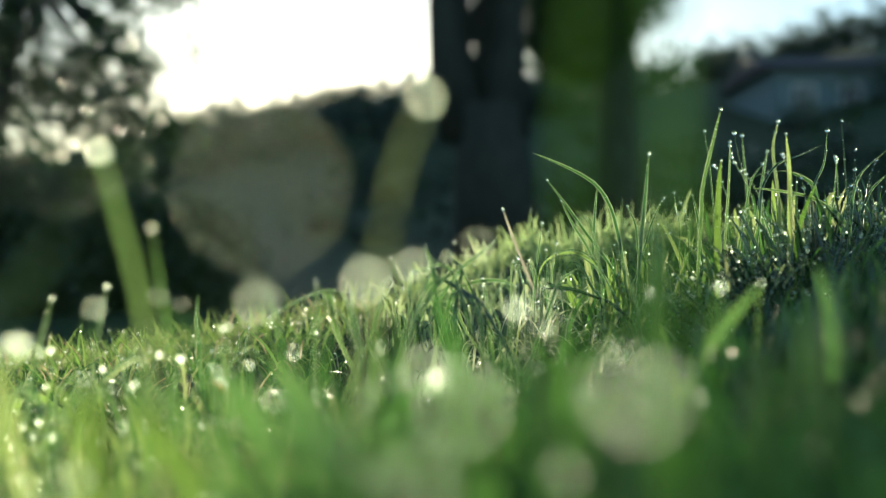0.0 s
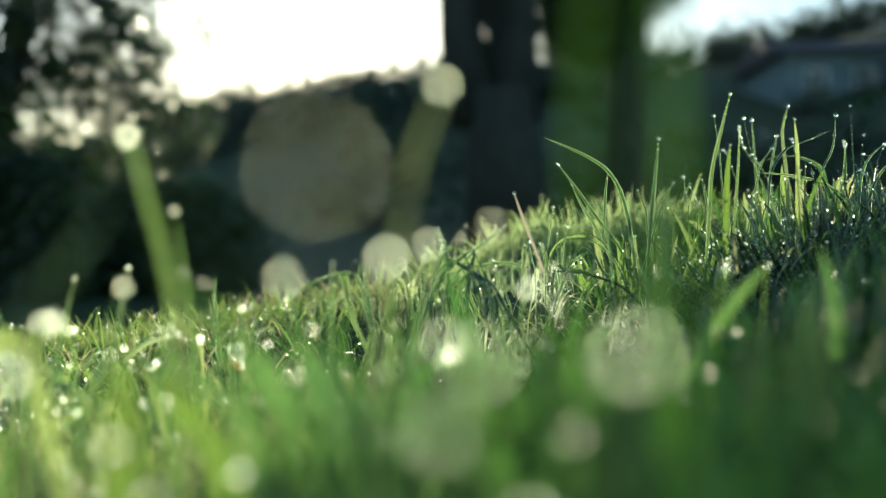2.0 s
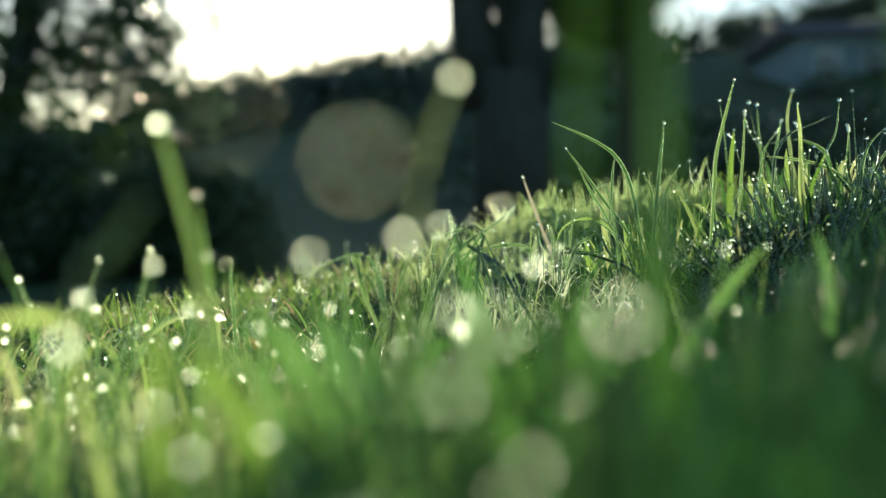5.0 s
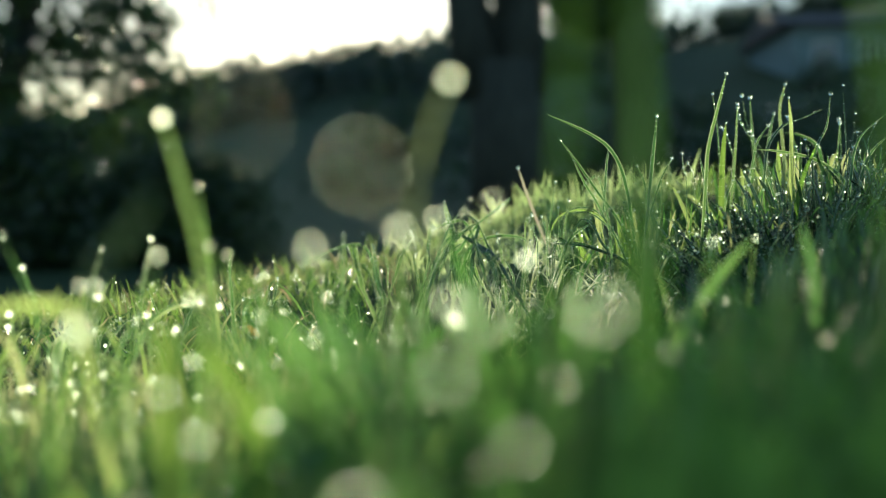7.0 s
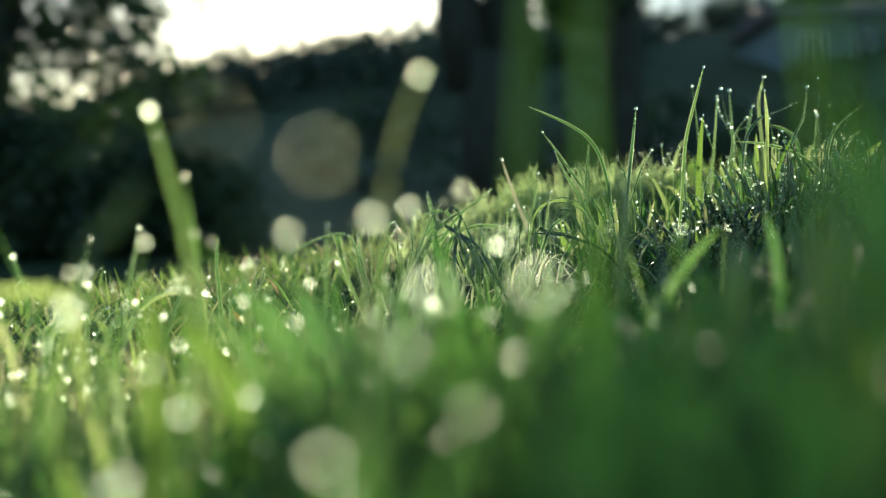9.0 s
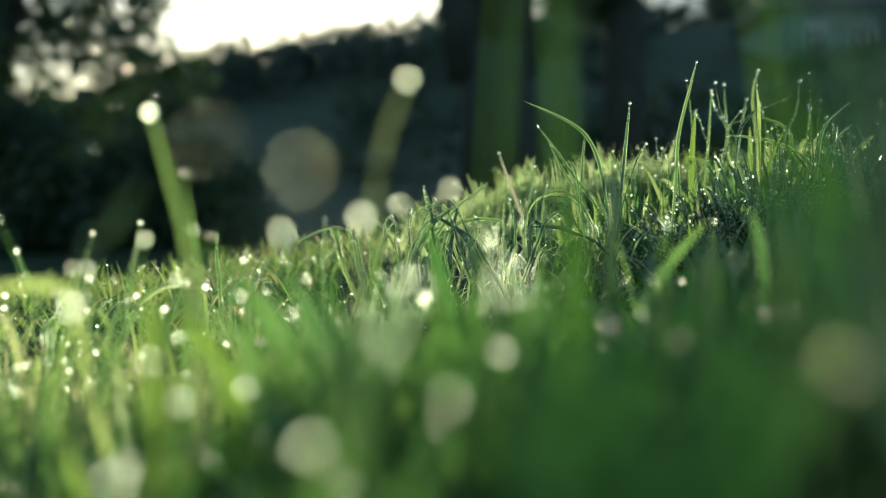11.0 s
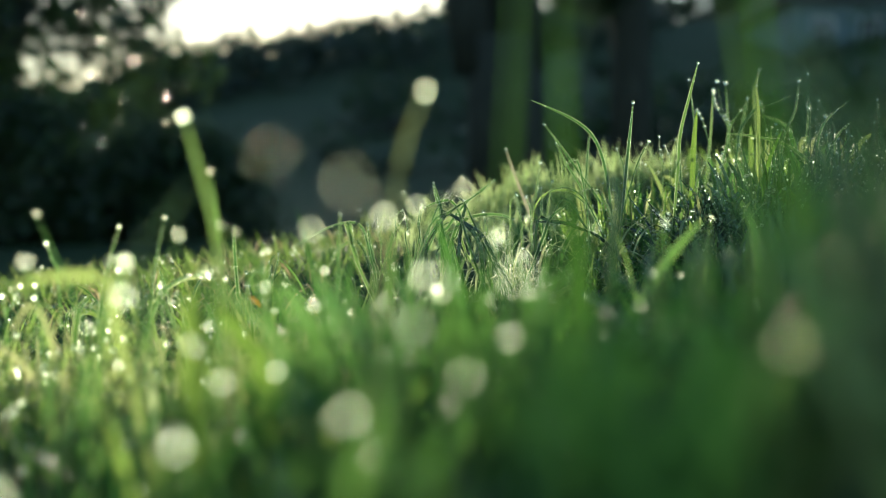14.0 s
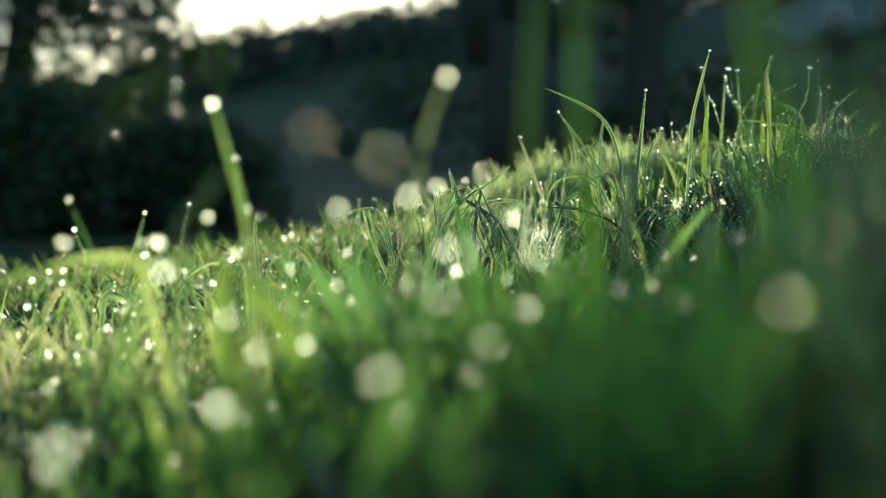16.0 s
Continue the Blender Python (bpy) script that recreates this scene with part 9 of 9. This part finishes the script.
blade([(0.0838, 0.1240, 0.0601), (0.0837, 0.1200, 0.0674), (0.0831, 0.1200, 0.0816), (0.0823, 0.1200, 0.0957), (0.0808, 0.1200, 0.1077)], 0.0065, (), label="tall slender grass blade close by", mat=M_BRIGHT, face=0.10)
blade([(0.0434, 0.1240, 0.0540), (0.0434, 0.1200, 0.1072), (0.0432, 0.1200, 0.1221), (0.0424, 0.1200, 0.1407), (0.0414, 0.1200, 0.1627)], 0.0020, (), label="tall broad grass blade close by", mat=M_LUSH, face=0.10)

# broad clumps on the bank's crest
fanned_tuft("fescue_clump", 0.222, 0.635, (0.05, 0.03), 74, 71, M_SHADED_FESCUE_BLADE, "dark blue-green fescue tuft fanning out, rimmed with dew", 0.058, 0.0029, 1.0)
fanned_tuft("fescue_clump", 0.172, 0.625, (0.03, 0.025), 34, 72, M_SHADED_FESCUE_BLADE, "small dark blue-green fescue tuft rimmed with dew", 0.045, 0.0024, 1.0)
fanned_tuft("fescue_clump", 0.19, 0.6, (0.05, 0.025), 60, 76, M_SHADED_FESCUE_BLADE, "fine dark fescue tuft beaded with dew", 0.052, 0.0017, 1.0)
fanned_tuft("fescue_clump", 0.285, 0.665, (0.04, 0.03), 36, 73, M_SHADED_FESCUE_BLADE, "dark blue-green fescue tuft rimmed with dew", 0.055, 0.0027, 0.9)
fanned_tuft("meadow_clump", 0.232, 0.745, (0.06, 0.04), 34, 74, M_SUNLIT, "backlit yellow-green broad grass tuft behind the fescue", 0.066, 0.0036, 0.6)
fanned_tuft("meadow_clump", 0.128, 0.70, (0.035, 0.03), 30, 75, M_SUNLIT, "backlit yellow-green grass tuft on the crest", 0.058, 0.003, 0.6)

# withered bits among the green
for (x, y, z), size in (((-0.0751, 0.45, 0.079), 0.005),):
    blade([(x + 0.004, y + 0.003, z - size), (x + 0.002, y + 0.001, z - 0.4 * size), (x, y, z)], 0.0018, (), "withered orange-brown leaf scrap caught in the grass", M_RUST, 0.3, 0.6, 8, "leaf_scrap", "leaf scrap")

# ---- trees, hill and house ----
def leaf_cloud(points, size, rng):
    """Many small folded leaves, one at each point."""
    n = len(points)
    a = rng.normal(size=(n, 3)); a /= np.linalg.norm(a, axis=1)[:, None]
    b = rng.normal(size=(n, 3)); b = np.cross(a, b); b /= np.linalg.norm(b, axis=1)[:, None]
    c = np.cross(a, b)
    s = size * rng.uniform(0.6, 1.3, n)[:, None]
    verts = np.stack([points, points + a * s * 0.5 + b * s * 0.28 + c * s * 0.08, points + a * s, points + a * s * 0.5 - b * s * 0.28 + c * s * 0.08], 1).reshape(-1, 3)
    base = np.arange(n)[:, None] * 4
    faces = np.concatenate([base + [[0, 1, 2]], base + [[0, 2, 3]]])
    return verts, faces


def clumps(centre, spread, count, each, tight, rng):
    c = rng.normal(size=(count, 3))
    c = c / np.linalg.norm(c, axis=1)[:, None] * rng.uniform(0.3, 1.0, count)[:, None] ** 0.5 * np.array(spread) + np.array(centre)
    return c, (c[:, None, :] + rng.normal(size=(count, each, 3)) * tight).reshape(-1, 3)


def tree(name, base, stems, crown, label, seed, leaf=0.06):
    """Trunk and limbs, and a crown of loose leaf clumps: (centre, spread, clumps, leaves each, tightness)."""
    rng, prng = np.random.default_rng(seed), random.Random(seed)
    top = new(name)
    top.location = base
    tagged(top, label, "tree", "trees")
    origin = Vector(base)
    for points, radii in stems:
        bm = bmesh.new()
        tube(bm, [Vector(p) - origin for p in points], radii, 14, 0.06, prng)
        ob = part("trunk", bm, M_BARK, top)
        smooth(ob.data)
    for centre, spread, count, each, tight in crown:
        heads, pts = clumps(centre, spread, count, each, tight, rng)
        bm = bmesh.new()
        fork = Vector(stems[0][0][-1])
        for h in heads[:40]:
            q = Vector(h)
            mid = fork.lerp(q, 0.5) + Vector((prng.uniform(-0.15, 0.15), prng.uniform(-0.15, 0.15), 0.12))
            tube(bm, [fork - origin, mid - origin, q - origin], (0.03, 0.016, 0.006), 5)
        part("limb", bm, M_BARK, top)
        verts, faces = leaf_cloud(pts - np.array(base), leaf, rng)
        ob = new("crown", mesh_from("crown", verts, faces, M_FOLIAGE, soft=False))
        ob.parent = top


def gh(x, y):
    return float(ground_height(np.array(x), np.array(y)))


tree("broadleaf_tree", (-3.9, 9.0, gh(-3.9, 9)), [([(-3.9, 9, gh(-3.9, 9)), (-3.8, 9, 0.9), (-3.6, 9, 1.8), (-3.5, 9, 2.6)], (0.16, 0.13, 0.1, 0.06))],
     [((-3.6, 9.0, 2.25), (1.62, 1.0, 1.35), 215, 34, 0.072), ((-3.5, 9.0, 1.15), (1.6, 0.8, 0.5), 95, 34, 0.072)], "dark broadleaf tree with sky glinting through its crown", 41, 0.085)
tree("forked_tree", (0.45, 14.0, gh(0.45, 14)), [([(0.5, 14, gh(0.5, 14) - 0.1), (0.45, 14, 1.0), (0.42, 14, 2.0)], (0.54, 0.48, 0.44)),
     ([(0.14, 14, 1.6), (-0.04, 14, 2.5), (-0.07, 14, 4.2), (-0.15, 14, 6.5)], (0.34, 0.27, 0.25, 0.18)),
     ([(0.58, 14, 1.6), (0.63, 14, 2.5), (0.66, 14, 4.2), (0.75, 14, 6.5)], (0.36, 0.25, 0.25, 0.2))],
     [((0.4, 14.0, 6.6), (1.6, 1.6, 1.3), 120, 60, 0.16)], "dark forked tree trunk against the light", 42, 0.08)
tree("conifer_tree", (2.3, 16.0, gh(2.3, 16)), [([(2.3, 16, gh(2.3, 16) - 0.1), (2.28, 16, 1.5), (2.25, 16, 3.5), (2.25, 16, 6.0)], (0.34, 0.3, 0.26, 0.16))],
     [((2.1, 16.0, 4.6), (1.15, 0.9, 1.75), 420, 70, 0.12), ((1.78, 16.0, 3.25), (0.75, 0.6, 0.65), 230, 60, 0.10), ((1.2, 16.0, 3.6), (0.22, 0.4, 0.9), 46, 60, 0.09)], "dark tree with drooping foliage over a bare trunk", 43, 0.08)


def shrub(x, y, z, spread, seed, label):
    rng = np.random.default_rng(seed)
    top = new("shrub")
    top.location = (x, y, gh(x, y))
    tagged(top, label, "shrub", "shrubs")
    heads, pts = clumps((0, 0, z), spread, 150, 90, 0.09, rng)
    bm = bmesh.new()
    for h in heads[:30]:
        tube(bm, [Vector((0, 0, 0)), Vector(h) * 0.5, Vector(h)], (0.02, 0.012, 0.005), 5)
    part("branch", bm, M_BARK, top)
    verts, faces = leaf_cloud(pts, 0.07, rng)
    ob = new("leaves", mesh_from("leaves", verts, faces, M_FOLIAGE, soft=False))
    ob.parent = top


shrub(-3.3, 8.0, 0.45, (0.9, 0.7, 0.75), 51, "dense dark green shrub in the shade")
shrub(-2.3, 8.6, 0.25, (0.8, 0.7, 0.65), 52, "dense dark green shrub in the shade")
shrub(-4.6, 8.2, 0.6, (0.9, 0.7, 0.9), 53, "dense dark green shrub in the shade")


def far_woods():
    rng = np.random.default_rng(61)
    n = 420
    az = np.radians(rng.uniform(-34, 34, n))
    r = rng.uniform(34, 61, n)
    x, y = r * np.sin(az), r * np.cos(az)
    ok = ~((x > 6) & (y < 44))
    x, y = x[ok], y[ok]
    z = ground_height(x, y)
    size = rng.uniform(0.5, 1.0, len(x))
    c = np.stack([x, y, z + size * 0.9], 1)
    pts = (c[:, None, :] + rng.normal(size=(len(x), 110, 3)) * size[:, None, None] * 0.55).reshape(-1, 3)
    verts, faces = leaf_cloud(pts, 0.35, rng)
    tagged(new("far_woods", mesh_from("far_woods", verts, faces, M_HAZY_WOODS, soft=False)), "dim wooded hillside behind the lawn", "woods", kind="stuff")


far_woods()


def hillside_bushes():
    """Low dark bushes scattered over the shaded hillside; a few kinds, repeated."""
    rng, prng = np.random.default_rng(62), random.Random(62)
    kinds = []
    for k in range(4):
        top = new("bush")
        heads = rng.normal(size=(12, 3)) * np.array([0.42, 0.42, 0.14]) + np.array([0, 0, 0.3])
        bm = bmesh.new()
        for h in heads:
            tube(bm, [Vector((0, 0, -0.1)), Vector(h) * 0.5, Vector(h)], (0.03, 0.02, 0.008), 5)
        part("branch", bm, M_BARK, top)
        pts = (heads[:, None, :] + rng.normal(size=(12, 16, 3)) * 0.13).reshape(-1, 3)
        ob = new("leaves", mesh_from("leaves", *leaf_cloud(pts, 0.15, rng), M_FOLIAGE, soft=False))
        ob.parent = top
        tagged(top, "low dark green bush on the shaded hillside", "bush", "bushes on the hillside")
        kinds.append(top)
    for k in range(43, -1, -1):
        az, r = math.radians(prng.uniform(-8, 24)), prng.uniform(17, 33)
        x, y = r * math.sin(az), r * math.cos(az)
        m = pose(x, y, gh(x, y), rz=prng.uniform(0, 360)) @ Matrix.Scale(prng.uniform(0.7, 1.5), 4)
        if k < 4:
            kinds[k].matrix_world = m
        else:
            copy_thing(kinds[k % 4], m)


hillside_bushes()


def house():
    x0, x1, y0, y1 = 8.5, 12.8, 30.0, 35.0
    z0 = gh(9.5, 30) - 0.6
    z1 = 5.0
    top = new("house")
    top.location = (x0, y0, z0)
    tagged(top, "small pale blue house with a dark roof on the slope", "house")
    o = Vector(top.location)

    def piece(name, mat, boxes, parent=top):
        bm = bmesh.new()
        for b in boxes:
            box(bm, *b)
        bmesh.ops.translate(bm, verts=bm.verts, vec=-o)
        return part(name, bm, mat, parent)

    windows = [(8.95, 9.6), (10.2, 10.85), (11.5, 12.15)]
    w0, w1 = z1 - 1.25, z1 - 0.4
    xs = [x0] + [v for pair in windows for v in pair] + [x1]
    zs = [z0, w0, w1, z1]
    bm = bmesh.new()
    corner = {(i, k): bm.verts.new(Vector((x, y0, z)) - o) for i, x in enumerate(xs) for k, z in enumerate(zs)}
    for i in range(len(xs) - 1):
        for k in range(3):
            if not (k == 1 and i % 2):
                bm.faces.new((corner[i, k], corner[i + 1, k], corner[i + 1, k + 1], corner[i, k + 1]))
    pushed = bmesh.ops.extrude_face_region(bm, geom=bm.faces[:])["geom"]
    bmesh.ops.translate(bm, verts=[g for g in pushed if isinstance(g, bmesh.types.BMVert)], vec=(0, 0.2, 0))
    bmesh.ops.recalc_face_normals(bm, faces=bm.faces)
    part("wall", bm, M_WALL, top)
    for sides in ((x0, x0 + 0.2, y0 + 0.2, y1, z0, z1), (x1 - 0.2, x1, y0 + 0.2, y1, z0, z1), (x0 + 0.2, x1 - 0.2, y1 - 0.2, y1, z0, z1)):
        piece("wall", M_WALL, [sides])
    for a, b in windows:
        w = piece("window", M_FRAME, [(a, a + 0.07, y0 + 0.04, y0 + 0.12, w0, w1), (b - 0.07, b, y0 + 0.04, y0 + 0.12, w0, w1), (a + 0.07, b - 0.07, y0 + 0.04, y0 + 0.12, w0, w0 + 0.07), (a + 0.07, b - 0.07, y0 + 0.04, y0 + 0.12, w1 - 0.07, w1), ((a + b) / 2 - 0.025, (a + b) / 2 + 0.025, y0 + 0.05, y0 + 0.11, w0 + 0.07, w1 - 0.07)])
        pane = piece("pane", M_PANE, [(a + 0.07, b - 0.07, y0 + 0.085, y0 + 0.095, w0 + 0.07, w1 - 0.07)], w)
    bm = bmesh.new()
    ends = [[bm.verts.new(Vector(p) - o) for p in ((x0 - 0.3, y0 - 0.4, z1), (x0 - 0.3, y1 + 0.4, z1), (x0 - 0.3, (y0 + y1) / 2, z1 + 0.75))],
            [bm.verts.new(Vector(p) - o) for p in ((x1 + 0.3, y0 - 0.4, z1), (x1 + 0.3, y1 + 0.4, z1), (x1 + 0.3, (y0 + y1) / 2, z1 + 0.75))]]
    bm.faces.new(ends[0])
    bm.faces.new(ends[1][::-1])
    for k in range(3):
        bm.faces.new((ends[0][k], ends[1][k], ends[1][(k + 1) % 3], ends[0][(k + 1) % 3]))
    bmesh.ops.recalc_face_normals(bm, faces=bm.faces)
    part("roof", bm, M_ROOF, top)


house()
